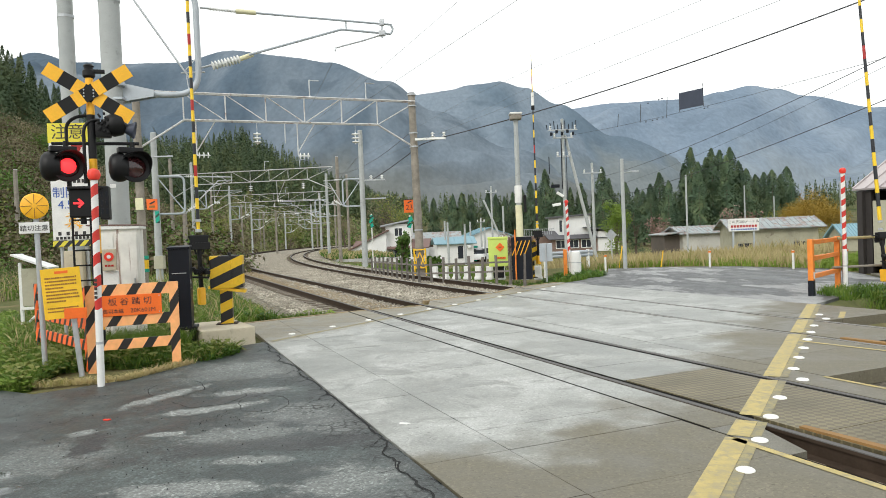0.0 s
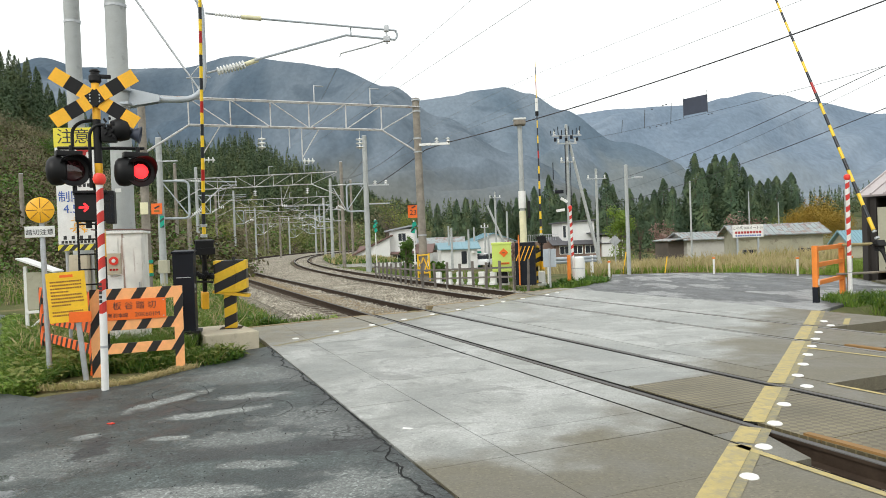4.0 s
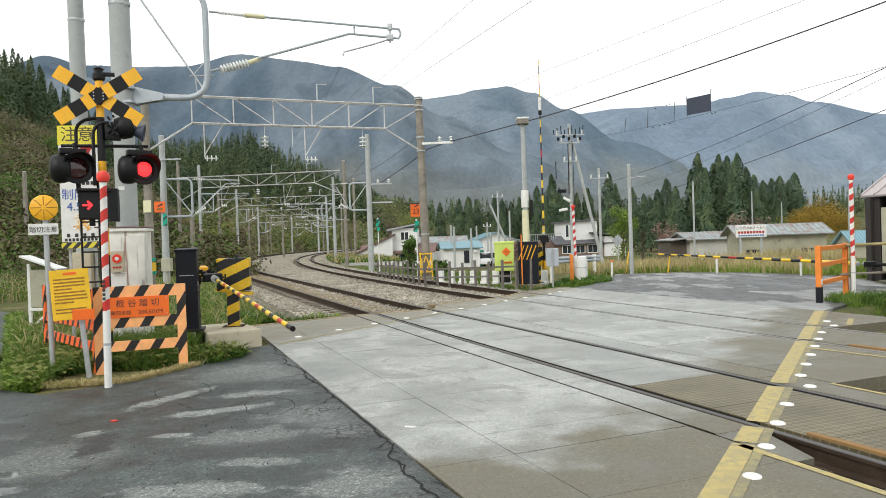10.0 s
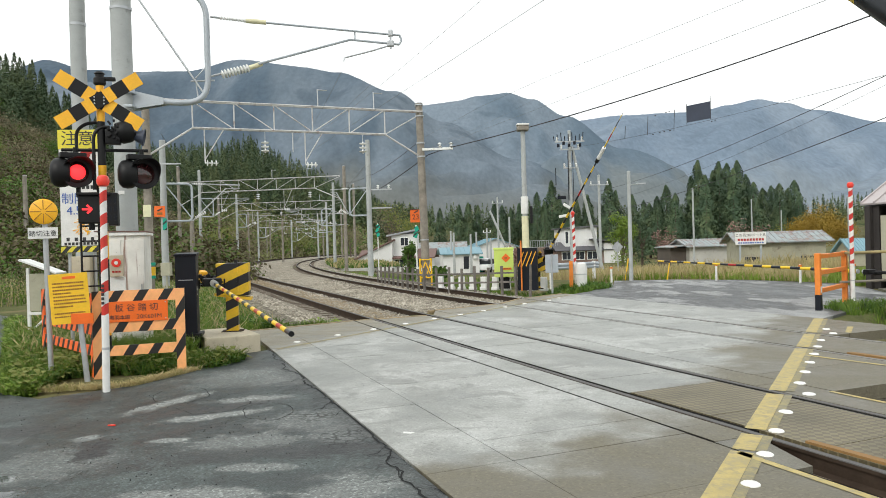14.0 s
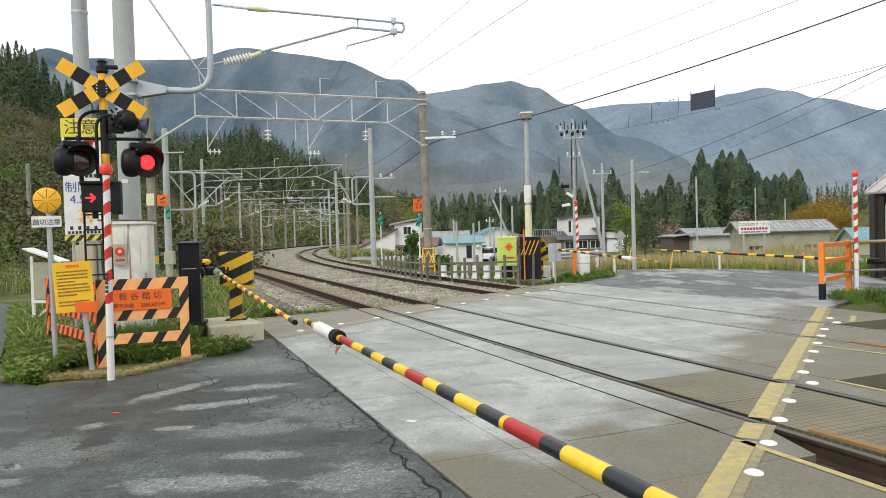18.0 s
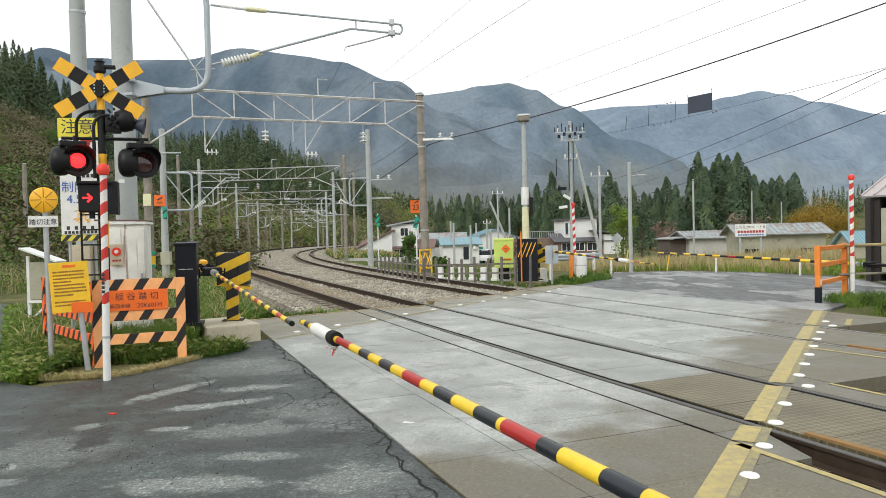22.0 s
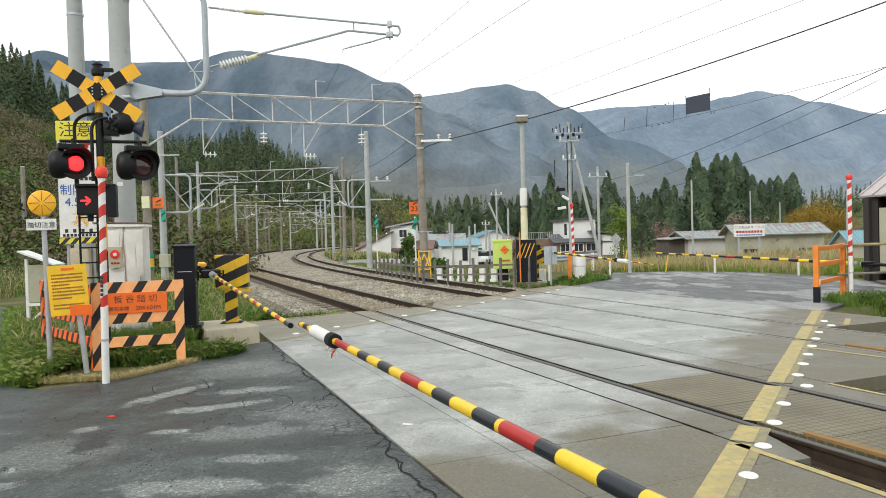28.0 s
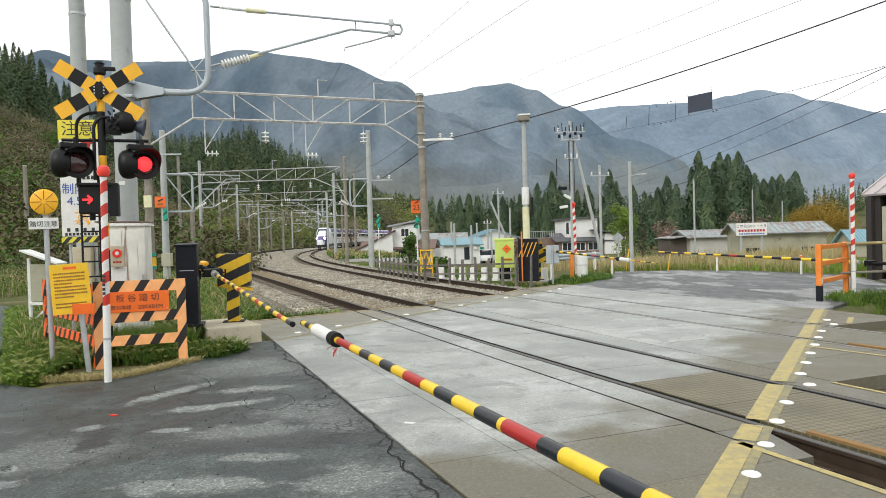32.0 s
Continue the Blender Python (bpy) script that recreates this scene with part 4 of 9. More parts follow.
def build_deck():
    panel_run(1.78, 2.5, [-3.5, -1.2, 1.2, 3.78, 4.83, 7.03, 9.36, 11.9], MAT["concrete"])
    panel_run(2.5, 4.165, [-4, -2.4, -0.8, 0.8, 2.4, 3.78, 4.83, 5.43, 7.03, 8.12, 9.36, 10.5, 11.9, 13.3], MAT["concrete"])
    panel_run(4.2, 4.605, steps(5.0, 15, 2.1), MAT["concrete"], right=4.52)
    panel_run(4.752, 6.0, steps(4.0, 15, 1.6), MAT["concrete"], right=6.4)
    panel_run(6.15, 6.62, steps(4, 16, 2.0), MAT["concrete"], right=1.5)
    panel_run(6.64, 8.735, steps(6.5, 16, 1.9), MAT["concrete"])
    panel_run(8.88, 10.15, steps(8, 18, 1.6), MAT["concrete"])
    panel_run(10.3, 10.7, steps(9, 18, 2.0), MAT["concrete"])
    panel_run(10.71, 12.2, steps(9.5, 18, 2.4), MAT["concrete"])
    bm = bmesh.new()
    slab(bm, [flat(2.0, 1.9), flat(15, 1.9), flat(19.4, 12.1), flat(9.2, 12.1), flat(7.0, 8.5), flat(6.8, 6.5), flat(6.8, 4.7), flat(4.7, 4.65), flat(4.7, 4.1), flat(2.0, 4.1)], -0.4, -0.1)
    part("bed", bm, MAT["gap"], deck, "dark bed under the panels")
    # flat black strips stand in for shade in the flangeways and one joint
    for v0, v1, u0 in ((4.696, 4.75, 4.6), (6.02, 6.06, 4.2), (4.17, 4.199, -4.0), (8.83, 8.85, 5.6)):
        bm = bmesh.new()
        slab(bm, [flat(u0, v0), flat(u_left(v0), v0), flat(u_left(v1), v1), flat(u0, v1)], -0.12, -0.003)
        part("flangeway_rubber", bm, MAT["gap"], deck, "flat black strip painted for the shade in the flangeway")
    for v0, v1, u0, top in ((8.745, 8.758, 5.6, -0.012), (10.16, 10.193, 7.0, -0.012), (10.263, 10.29, 7.0, -0.012), (6.001, 6.018, 4.2, -0.006), (6.131, 6.149, 4.2, -0.02), (4.612, 4.626, 4.6, -0.02)):
        bm = bmesh.new()
        slab(bm, [flat(u0, v0), flat(u_left(v0), v0), flat(u_left(v1), v1), flat(u0, v1)], -0.12, top)
        part("flangeway_filler", bm, MAT["filler"], deck, "silted flangeway beside the rail")


build_deck()


def build_end_beams():
    """Tan timber beams that close the panels at the far end."""
    for v0, v1 in ((1.8, 4.16), (4.22, 4.6), (4.78, 5.98), (6.45, 8.7), (8.9, 10.1), (10.4, 12.1)):
        bm = bmesh.new()
        a, b = u_left(v0), u_left(v1)
        slab(bm, [flat(a + 0.004, v0), flat(a + 0.13, v0), flat(b + 0.13, v1), flat(b + 0.004, v1)], -0.24, 0.006)
        part("end_beam", bm, MAT["tan_timber"], deck, "tan weathered timber end beam")


build_end_beams()


def studded_mat():
    """Brown rubber plates with rows of raised lozenges."""
    m, n, l, b = nodes_of("studded_rubber_plate")
    geo = n.new("ShaderNodeNewGeometry").outputs["Position"]
    mp = n.new("ShaderNodeMapping")
    mp.inputs["Rotation"].default_value = (0, 0, radians(45 - TRACK_YAW))
    mp.inputs["Scale"].default_value = (17, 17, 17)
    l.new(geo, mp.inputs["Vector"])
    ch = n.new("ShaderNodeTexChecker")
    ch.inputs["Scale"].default_value = 1.0
    l.new(mp.outputs[0], ch.inputs["Vector"])
    big = noise_node(n, l, geo, 1.3)
    col = ramp_node(n, l, big.outputs[0], [(0.35, (0.115, 0.095, 0.05)), (0.65, (0.19, 0.16, 0.09))]).outputs[0]
    col = mix_node(n, l, col, mix_node(n, l, grey(0.62), grey(1.12), ch.outputs["Fac"]), 0.9, "MULTIPLY")
    l.new(col, b.inputs["Base Color"])
    b.inputs["Roughness"].default_value = 0.5
    l.new(bump_node(n, l, ch.outputs["Fac"], 0.6, 0.006), b.inputs["Normal"])
    return m


MAT["studded"] = studded_mat()


def build_plates():
    for u0, u1 in ((5.2, 6.4), (4.0, 5.2), (2.8, 4.0), (1.6, 2.8), (0.4, 1.6)):
        bm = bmesh.new()
        slab(bm, [flat(u0 + .005, 4.775), flat(u1 - .005, 4.775), flat(u1 - .005, 5.975), flat(u0 + .005, 5.975)], -0.12, 0.0)
        part("rubber_plate", bm, MAT["studded"], deck, "brown studded rubber plate between the rails")
    bm = bmesh.new()
    slab(bm, [flat(4.16, 4.775), flat(0.2, 4.9), flat(0.2, 5.05), flat(4.16, 4.84)], -0.02, 0.02)
    part("edge_beam", bm, MAT["rust_beam"], deck, "rusty orange steel edge beam")
    bm = bmesh.new()
    slab(bm, [flat(4.51, 4.176), flat(3.72, 4.176), flat(3.72, 4.34), flat(4.51, 4.61)], -0.14, 0.001)
    part("ramp_plate", bm, MAT["deck_brown"], deck, "worn bare steel ramp plate")


build_plates()


def paint_strip(name, pts, w, material, z, parent):
    bm = bmesh.new()
    prev = None
    for i, (u, v) in enumerate(pts):
        a, b = Vector(pts[max(i - 1, 0)]), Vector(pts[min(i + 1, len(pts) - 1)])
        d = (b - a).normalized()
        s = Vector((-d.y, d.x)) * w / 2
        row = [bm.verts.new(P(u + k * s.x, v + k * s.y, z)) for k in (-1, 1)]
        if prev:
            bm.faces.new((prev[0], prev[1], row[1], row[0]))
        prev = row
    return part(name, bm, material, parent)


for lo, hi in ((1.85, 4.163), (4.212, 4.603), (4.754, 5.998), (6.152, 8.733), (8.882, 10.148), (10.302, 12.0)):
    paint_strip("yellow_line", [(11.97 + 0.69 * (v - 1.75), v) for v in (lo, (lo + hi) / 2, hi)], 0.12, MAT["yellow_pale"], 0.004, deck)
for lo, hi in ((2.0, 4.163), (4.212, 4.603), (4.754, 5.998), (6.152, 8.733), (8.882, 10.148), (10.302, 12.15)):
    line = [(3.46 + 0.75 * (v - 3.17), v) for v in (lo, (lo + hi) / 2, hi)]
    paint_strip("yellow_line", line, 0.17, MAT["yellow_line"], 0.004, deck)
    paint_strip("faded_line", [(u - 0.1, v + 0.075) for u, v in line if v + 0.075 < hi + 0.1], 0.075, MAT["yellow_pale"], 0.0035, deck)
paint_strip("edge_line", [(4.2, 4.13), (1.0, 4.13), (-3, 4.13)], 0.07, MAT["yellow_line"], 0.004, deck)
paint_strip("edge_line", [(7.2, 8.3), (6.1, 8.45), (5.5, 8.5)], 0.07, MAT["yellow_line"], 0.004, deck)
paint_strip("edge_line", [(5.4, 6.58), (3.5, 6.58), (1.6, 6.58)], 0.06, MAT["yellow_line"], 0.004, deck)
bm = bmesh.new()
slab(bm, [flat(7.0, 8.86), flat(5.9, 8.9), flat(5.9, 9.02), flat(7.0, 8.95)], -0.03, 0.02)
part("edge_beam", bm, MAT["rust_beam"], deck, "rusty orange steel edge beam")
paint_strip("edge_line", [(8.46, 10.75), (9.0, 11.5)], 0.09, MAT["yellow_line"], 0.004, deck)
bm = bmesh.new()
slab(bm, [flat(6.03, 2.03), flat(5.985, 2.01), flat(5.93, 2.06), flat(5.95, 2.11), flat(5.99, 2.075)], 0.0, 0.003)
part("paint_patch", bm, MAT["white"], deck, "scrap of white paint")


def stud_mesh():
    bm = bmesh.new()
    lathe(bm, [(0.064, 0.0), (0.062, 0.008), (0.052, 0.015), (0.022, 0.018)], 18)
    return part("road_stud", bm, MAT["stud"], None, smooth=True)


first = None
for k in range(13):
    for side in (0, 1):
        if side == 0:
            u, v = 3.63 + (8.97 - 3.63) * k / 12, 3.66 + (10.86 - 3.66) * k / 12
        else:
            if k > 10:
                continue
            u, v = 12.76 + (18.14 - 12.76) * k / 10, 2.33 + (11.06 - 2.33) * k / 10
        if any(abs(v - r) < 0.2 for r in RAILS):
            v += 0.22
        if first is None:
            first = tagged(stud_mesh(), "round white road stud set in the crossing deck", "road stud", "studs along the crossing edges")
            first.matrix_basis = Matrix.Translation(P(u, v, 0.0))
        else:
            copy_thing(first, Matrix.Translation(P(u, v, 0.0)))


# ---- tracks ----
def arc_path(v0, u_start, radius, reach, back):
    """Centre line: straight from the back, then a right-hand curve; rows of (distance along, place, heading)."""
    rows = []

    def at(s):
        if s <= 0:
            return P(u_start + s, v0), 0.0
        s1 = min(s, 250.0)
        a = s1 / radius
        u, v = u_start + radius * math.sin(a), v0 + radius * (1 - math.cos(a))
        if s > s1:
            u, v = u + (s - s1) * math.cos(a), v + (s - s1) * math.sin(a)
        return P(u, v), a
    s = back
    while s < reach:
        rows.append((s, *at(s)))
        s += 2.0 if s > -20 else 10.0
    return rows, at


ROWS1, AT1 = arc_path(5.378, 38.0, 290.0, 300.0, -78.0)
ROWS2, AT2 = arc_path(9.51, 18.0, 320.0, 300.0, -58.0)


def normal_of(a):
    """Across direction, to the right of travel away from the viewer, at a curve angle."""
    return Vector((VX * math.cos(a) - UX * math.sin(a), VY * math.cos(a) - UY * math.sin(a), 0))


def sweep(name, rows, offset, profile, materials, parent, index=None):
    verts, faces, mi = [], [], []
    n = len(profile)
    for s, p, a in rows:
        r = normal_of(a)
        for x, z in profile:
            q = p + r * (offset + x)
            verts.append((q.x, q.y, z))
    for i in range(len(rows) - 1):
        for k in range(n - 1):
            faces.append((i * n + k, (i + 1) * n + k, (i + 1) * n + k + 1, i * n + k + 1))
            mi.append(index[k] if index else 0)
    return raw(name, verts, faces, materials, parent, index=mi)


RAIL_SHAPE = [(-0.07, -0.17), (-0.07, -0.155), (-0.012, -0.135), (-0.012, -0.04), (-0.034, -0.032), (-0.034, -0.006), (-0.028, 0.0), (0.028, 0.0), (0.034, -0.006), (0.034, -0.032), (0.012, -0.04), (0.012, -0.135), (0.07, -0.155), (0.07, -0.17)]
for name, rows, at in (("near_track", ROWS1, AT1), ("far_track", ROWS2, AT2)):
    track = thing("railway_" + name, Matrix(), "standard gauge railway track on sleepers and grey ballast", "railway track", kind="structure")
    for off in (-0.7175, 0.7175):
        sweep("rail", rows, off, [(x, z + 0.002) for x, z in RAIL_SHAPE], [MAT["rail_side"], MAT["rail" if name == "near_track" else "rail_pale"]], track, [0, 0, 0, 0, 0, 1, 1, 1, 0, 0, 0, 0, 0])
    sweep("ballast", rows, 0.0, [(-2.2, -0.42), (-1.6, -0.2), (-0.75, -0.165), (0, -0.152), (0.75, -0.165), (1.7, -0.2), (2.9, -0.34)], MAT["ballast"], track)
    if name == "near_track":
        sweep("brown_bed", rows, 0.0, [(-0.58, -0.152), (-0.3, -0.138), (0.3, -0.138), (0.58, -0.152)], MAT["ballast_brown"], track)
    bm = bmesh.new()
    box(bm, 2.3, 0.22, 0.16, (0, 0, -0.234), bevel=0.0)
    me_ob = part("sleeper", bm, MAT["sleeper"], track)
    shared = me_ob.data
    bpy.data.objects.remove(me_ob)
    begin = 38.0 if name == "near_track" else 18.0
    s = 16.1 - begin
    while s < 102 - begin:
        p, a = at(s)
        ob = new("sleeper", shared)
        ob.parent = track
        ob.matrix_basis = Matrix.Translation((p.x, p.y, 0.0)) @ pose(0, 0, 0, 0, 0, 22.5 - math.degrees(a) + random.uniform(-0.6, 0.6))
        s += 0.62
    s = 4.5 - begin
    while s > -27 - begin:
        p, a = at(s)
        ob = new("sleeper", shared)
        ob.parent = track
        ob.matrix_basis = Matrix.Translation((p.x, p.y, 0.0)) @ pose(0, 0, 0, 0, 0, 22.5)
        s -= 0.62


def build_stones():
    """Loose ballast between and beside the tracks."""
    rng = random.Random(11)
    verts, faces = [], []

    def stone(x, y, z, r):
        b = len(verts)
        t = rng.uniform(0, math.tau)
        for k in range(4):
            q = t + k * math.pi / 2 + rng.uniform(-0.4, 0.4)
            verts.append((x + r * math.cos(q) * rng.uniform(.7, 1.2), y + r * math.sin(q) * rng.uniform(.7, 1.2), z + r * rng.uniform(-.3, .25)))
        verts.append((x + r * rng.uniform(-.3, .3), y + r * rng.uniform(-.3, .3), z + r * rng.uniform(.5, .9)))
        faces.extend([(b, b + 1, b + 4), (b + 1, b + 2, b + 4), (b + 2, b + 3, b + 4), (b + 3, b, b + 4)])

    for k in range(62000):
        s = 84 * rng.random() ** 1.6 - 2.0
        which = rng.random()
        if which < 0.5:
            s -= 18.0
            p, a = AT1(s)
            off = rng.uniform(-2.0, 4.4)
        else:
            p, a = AT2(s)
            off = rng.uniform(-4.4, 2.3)
        u_here = UV(p.x, p.y)[0]
        if u_here < u_left(max(2, min(12, UV(*(p + normal_of(a) * off).to_2d())[1]))) + 0.4 or abs(abs(off) - 0.7175) < 0.12:
            continue
        q = p + normal_of(a) * off
        z = -0.15 if abs(off) < 0.7 else -0.185 - 0.06 * max(0, abs(off) - 0.75)
        if (off > 1.45) if which < 0.5 else (off < -1.45):
            z = -0.15
        elif which < 0.5 and abs(off) < 0.62 and rng.random() < 0.85:
            continue
        stone(q.x, q.y, max(z, -0.2), rng.uniform(0.028, 0.06))
    for k in range(5200):
        u, v = rng.uniform(-3, 5.4), rng.uniform(4.25, 8.6)
        if any(abs(v - r) < 0.09 for r in RAILS) or 4.7 < v < 6.0:
            continue
        if u > u_right(v) - 0.3:
            continue
        q = P(u, v)
        stone(q.x, q.y, -0.15, rng.uniform(0.025, 0.05))
    ob = raw("loose_ballast", verts, faces, MAT["stone"])
    tagged(ob, "loose grey and brown ballast stones between the rails", "ballast", kind="stuff")


build_stones()


def build_mid_ballast():
    verts, faces = [], []
    rows = []
    for s in range(-70, 200, 3):
        a, b = AT1(s - 20)[0] + normal_of(AT1(s - 20)[1]) * 1.5, AT2(s)[0] - normal_of(AT2(s)[1]) * 1.5
        rows.append((a, b))
    for i, (a, b) in enumerate(rows):
        for k in range(5):
            p = a.lerp(b, k / 4)
            verts.append((p.x, p.y, -0.14 - 0.03 * math.sin(k / 4 * math.pi)))
    for i in range(len(rows) - 1):
        for k in range(4):
            faces.append((i * 5 + k, (i + 1) * 5 + k, (i + 1) * 5 + k + 1, i * 5 + k + 1))
    tagged(raw("ballast_between_tracks", verts, faces, MAT["ballast"]), "grey ballast bed between the two tracks", "ballast", kind="structure")


build_mid_ballast()

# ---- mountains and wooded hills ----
# blue-grey distance haze is put into these colours, paler from ridge to ridge
FOREST = far_slope("haze_tinted_forest", (0.082, 0.115, 0.152), (0.162, 0.198, 0.236), (0.14, 0.15, 0.146), 0.0075, 0.16, 20, 210)
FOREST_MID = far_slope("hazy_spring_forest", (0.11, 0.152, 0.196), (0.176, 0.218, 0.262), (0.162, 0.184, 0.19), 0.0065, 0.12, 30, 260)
FOREST_FAR = far_slope("haze_tinted_far_forest", (0.162, 0.212, 0.274), (0.214, 0.264, 0.324), (0.218, 0.254, 0.286), 0.0048, 0.09, 20, 280)
HILL = terrain_mat("brown_undergrowth", [(0.32, (0.05, 0.075, 0.025)), (0.46, (0.1, 0.115, 0.045)), (0.6, (0.16, 0.14, 0.075)), (0.72, (0.08, 0.115, 0.03))], 0.06, 10, 1.0, 1.5, 0.4, 0.6)


def ridge(name, crest, distance, foot, a0, a1, material, label, rough=1.0, na=420, nf=56, bend=1.15, seed=0.0):
    """A mountain flank: crest height over distance by bearing, falling towards the viewer in spurs and gullies."""
    verts, faces = [], []
    for i in range(na + 1):
        a = a0 + (a1 - a0) * i / na
        top = along(crest, a) * distance
        for k in range(nf + 1):
            f = k / nf
            y = distance * (1 - f) + foot * f
            sp = noise.fractal((a * 7 + f * 1.2 + seed, f * 2.2, seed), 1.1, 2.1, 4)
            gully = 1 - abs(noise.noise((a * 8 + f * 2.4 + seed, f * 1.6, 3.0 + seed)))
            w = math.sin(min(1, f * 1.15) * math.pi) ** 0.7 if f < 0.87 else 0.0
            z = top * (1 - f) ** bend + top * w * rough * (0.1 * sp + 0.14 * (gully - 0.7))
            z += distance * 0.0009 * abs(noise.noise((a * 260, 2.0, seed))) * (1 - min(1, f * 16))
            x = a * y + noise.noise((a * 6, f * 3, seed + 9)) * distance * 0.012 * w
            verts.append((x, y, max(z, -6) if f < 1 else -6))
        if i:
            for k in range(nf):
                b0, b1 = (i - 1) * (nf + 1) + k, i * (nf + 1) + k
                faces.append((b0, b1, b1 + 1, b0 + 1))
    ob = raw(name, verts, faces, material, smooth=True)
    tagged(ob, label, "mountain", kind="structure")
    return ob


CREST1 = ((-0.95, 0.24), (-0.62, 0.262), (-0.56, 0.279), (-0.5, 0.263), (-0.42, 0.258), (-0.36, 0.257), (-0.286, 0.271), (-0.2, 0.258), (-0.147, 0.249), (-0.067, 0.216), (0.0, 0.175), (0.1, 0.12), (0.25, 0.05))
CREST2 = ((-0.2, 0.17), (-0.04, 0.198), (0.013, 0.202), (0.05, 0.207), (0.09, 0.213), (0.125, 0.203), (0.172, 0.178), (0.25, 0.13), (0.4, 0.07))
CREST3 = ((0.05, 0.13), (0.18, 0.17), (0.25, 0.176), (0.36, 0.178), (0.4, 0.186), (0.443, 0.193), (0.48, 0.187), (0.52, 0.176), (0.62, 0.156), (0.8, 0.17), (1.1, 0.2))
ridge("mountain_west", CREST1, 1300, 720, -0.95, 0.25, FOREST, "wooded mountain still bare in early spring, blue-grey haze in its colour", rough=1.7, seed=1.3)
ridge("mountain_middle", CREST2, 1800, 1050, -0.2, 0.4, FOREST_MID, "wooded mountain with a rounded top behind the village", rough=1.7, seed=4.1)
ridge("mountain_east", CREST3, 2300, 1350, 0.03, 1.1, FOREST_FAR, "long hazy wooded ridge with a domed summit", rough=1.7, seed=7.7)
HILL1 = ((-1.2, 0.24), (-0.75, 0.24), (-0.62, 0.222), (-0.575, 0.195), (-0.54, 0.156), (-0.5, 0.12), (-0.44, 0.075), (-0.38, 0.03), (-0.3, 0.0))
HILL2 = ((-0.6, 0.12), (-0.42, 0.125), (-0.36, 0.122), (-0.28, 0.13), (-0.22, 0.105), (-0.19, 0.085), (-0.13, 0.055), (-0.07, 0.02), (-0.02, 0.0))
HILL3 = ((-0.25, 0.0), (-0.12, 0.03), (-0.03, 0.035), (0.1, 0.03), (0.3, 0.028), (0.45, 0.03), (0.7, 0.04), (0.9, 0.05))
ridge("hill_left", HILL1, 170, 40, -1.2, -0.3, HILL, "steep brown hillside of brush and cedars", 0.5, 120, 30, 1.0, 2.2)
ridge("hill_cedar", HILL2, 380, 190, -0.6, -0.02, HILL, "low hill under dark cedar forest", 0.4, 120, 30, 1.0, 5.2)
ridge("hill_village", HILL3, 520, 260, -0.25, 0.9, HILL, "low wooded rise behind the village", 0.4, 120, 20, 1.0, 8.2)


def hill_height(crest, distance, foot, bend, a, f):
    return along(crest, a) * distance * (1 - f) ** bend


# ---- trees ----
def unit(a):
    return a / np.maximum(np.linalg.norm(a, axis=1), 1e-6)[:, None]


def scatter(name, centres, sizes, rng, material, label, category, outward=None, spread=0.55, slim=0.7):
    """Small leaf faces at many places; outward gives the side of the crown on which each one lies."""
    k = len(centres)
    if outward is None:
        outward = rng.normal(0, 1, (k, 3)) + (0, 0, 0.6)
    outward = unit(outward)
    face = unit(outward + spread * rng.normal(0, 1, (k, 3)))
    e1 = unit(np.cross(face, rng.normal(0, 1, (k, 3))))
    e2 = np.cross(face, e1)
    w = sizes[:, None]
    v = np.stack([centres - e1 * w, centres - e2 * w * slim, centres + e1 * w, centres + e2 * w * slim], 1).reshape(-1, 3)
    me = bpy.data.meshes.new(name)
    me.vertices.add(k * 4)
    me.vertices.foreach_set("co", v.astype(np.float32).ravel())
    me.loops.add(k * 4)
    me.loops.foreach_set("vertex_index", np.arange(k * 4, dtype=np.int32))
    me.polygons.add(k)
    me.polygons.foreach_set("loop_start", np.arange(0, k * 4, 4, dtype=np.int32))
    me.update(calc_edges=True)
    soft_n = unit(outward * 0.75 + face * 0.4)
    me.normals_split_custom_set_from_vertices(np.repeat(soft_n, 4, 0).astype(np.float32))
    ob = link_part(name, me, material)
    if label:
        tagged(ob, label, category, kind="stuff")
    return ob


def forest(name, crest, distance, foot, bend, a0, a1, f0, f1, count, hmin, hmax, material, label, seed, per=80, leaf=0.05, clump=0.0):
    rng = random.Random(seed)
    trees = []
    done = 0
    while done < count:
        a, f = rng.uniform(a0, a1), rng.uniform(f0, f1)
        done += 1
        if clump and noise.noise((a * 14 + seed, f * 5, 0)) < clump:
            continue
        y = distance * (1 - f) + foot * f
        trees.append((a * y, y, hill_height(crest, distance, foot, bend, a, f) - 1.0, rng.uniform(hmin, hmax)))
    t = np.repeat(np.array(trees), per, 0)
    g = np.random.default_rng(seed)
    k = len(t)
    f = g.random(k) ** 0.95
    h = t[:, 3]
    wide = np.repeat(g.uniform(0.11, 0.17, len(trees)), per)
    r = h * wide * (1 - f) ** 0.72 * np.sqrt(g.uniform(0.25, 1.15, k))
    q = g.uniform(0, math.tau, k)
    c = np.stack([t[:, 0] + r * np.cos(q), t[:, 1] + r * np.sin(q), t[:, 2] + h * (0.1 + 0.9 * f)], 1)
    out = np.stack([np.cos(q), np.sin(q), 0.5 + 0.5 * f], 1)
    scatter(name, c, h * leaf * g.uniform(0.5, 1.3, k) * (1.15 - 0.6 * f), g, material, label, "forest", out, 0.45)


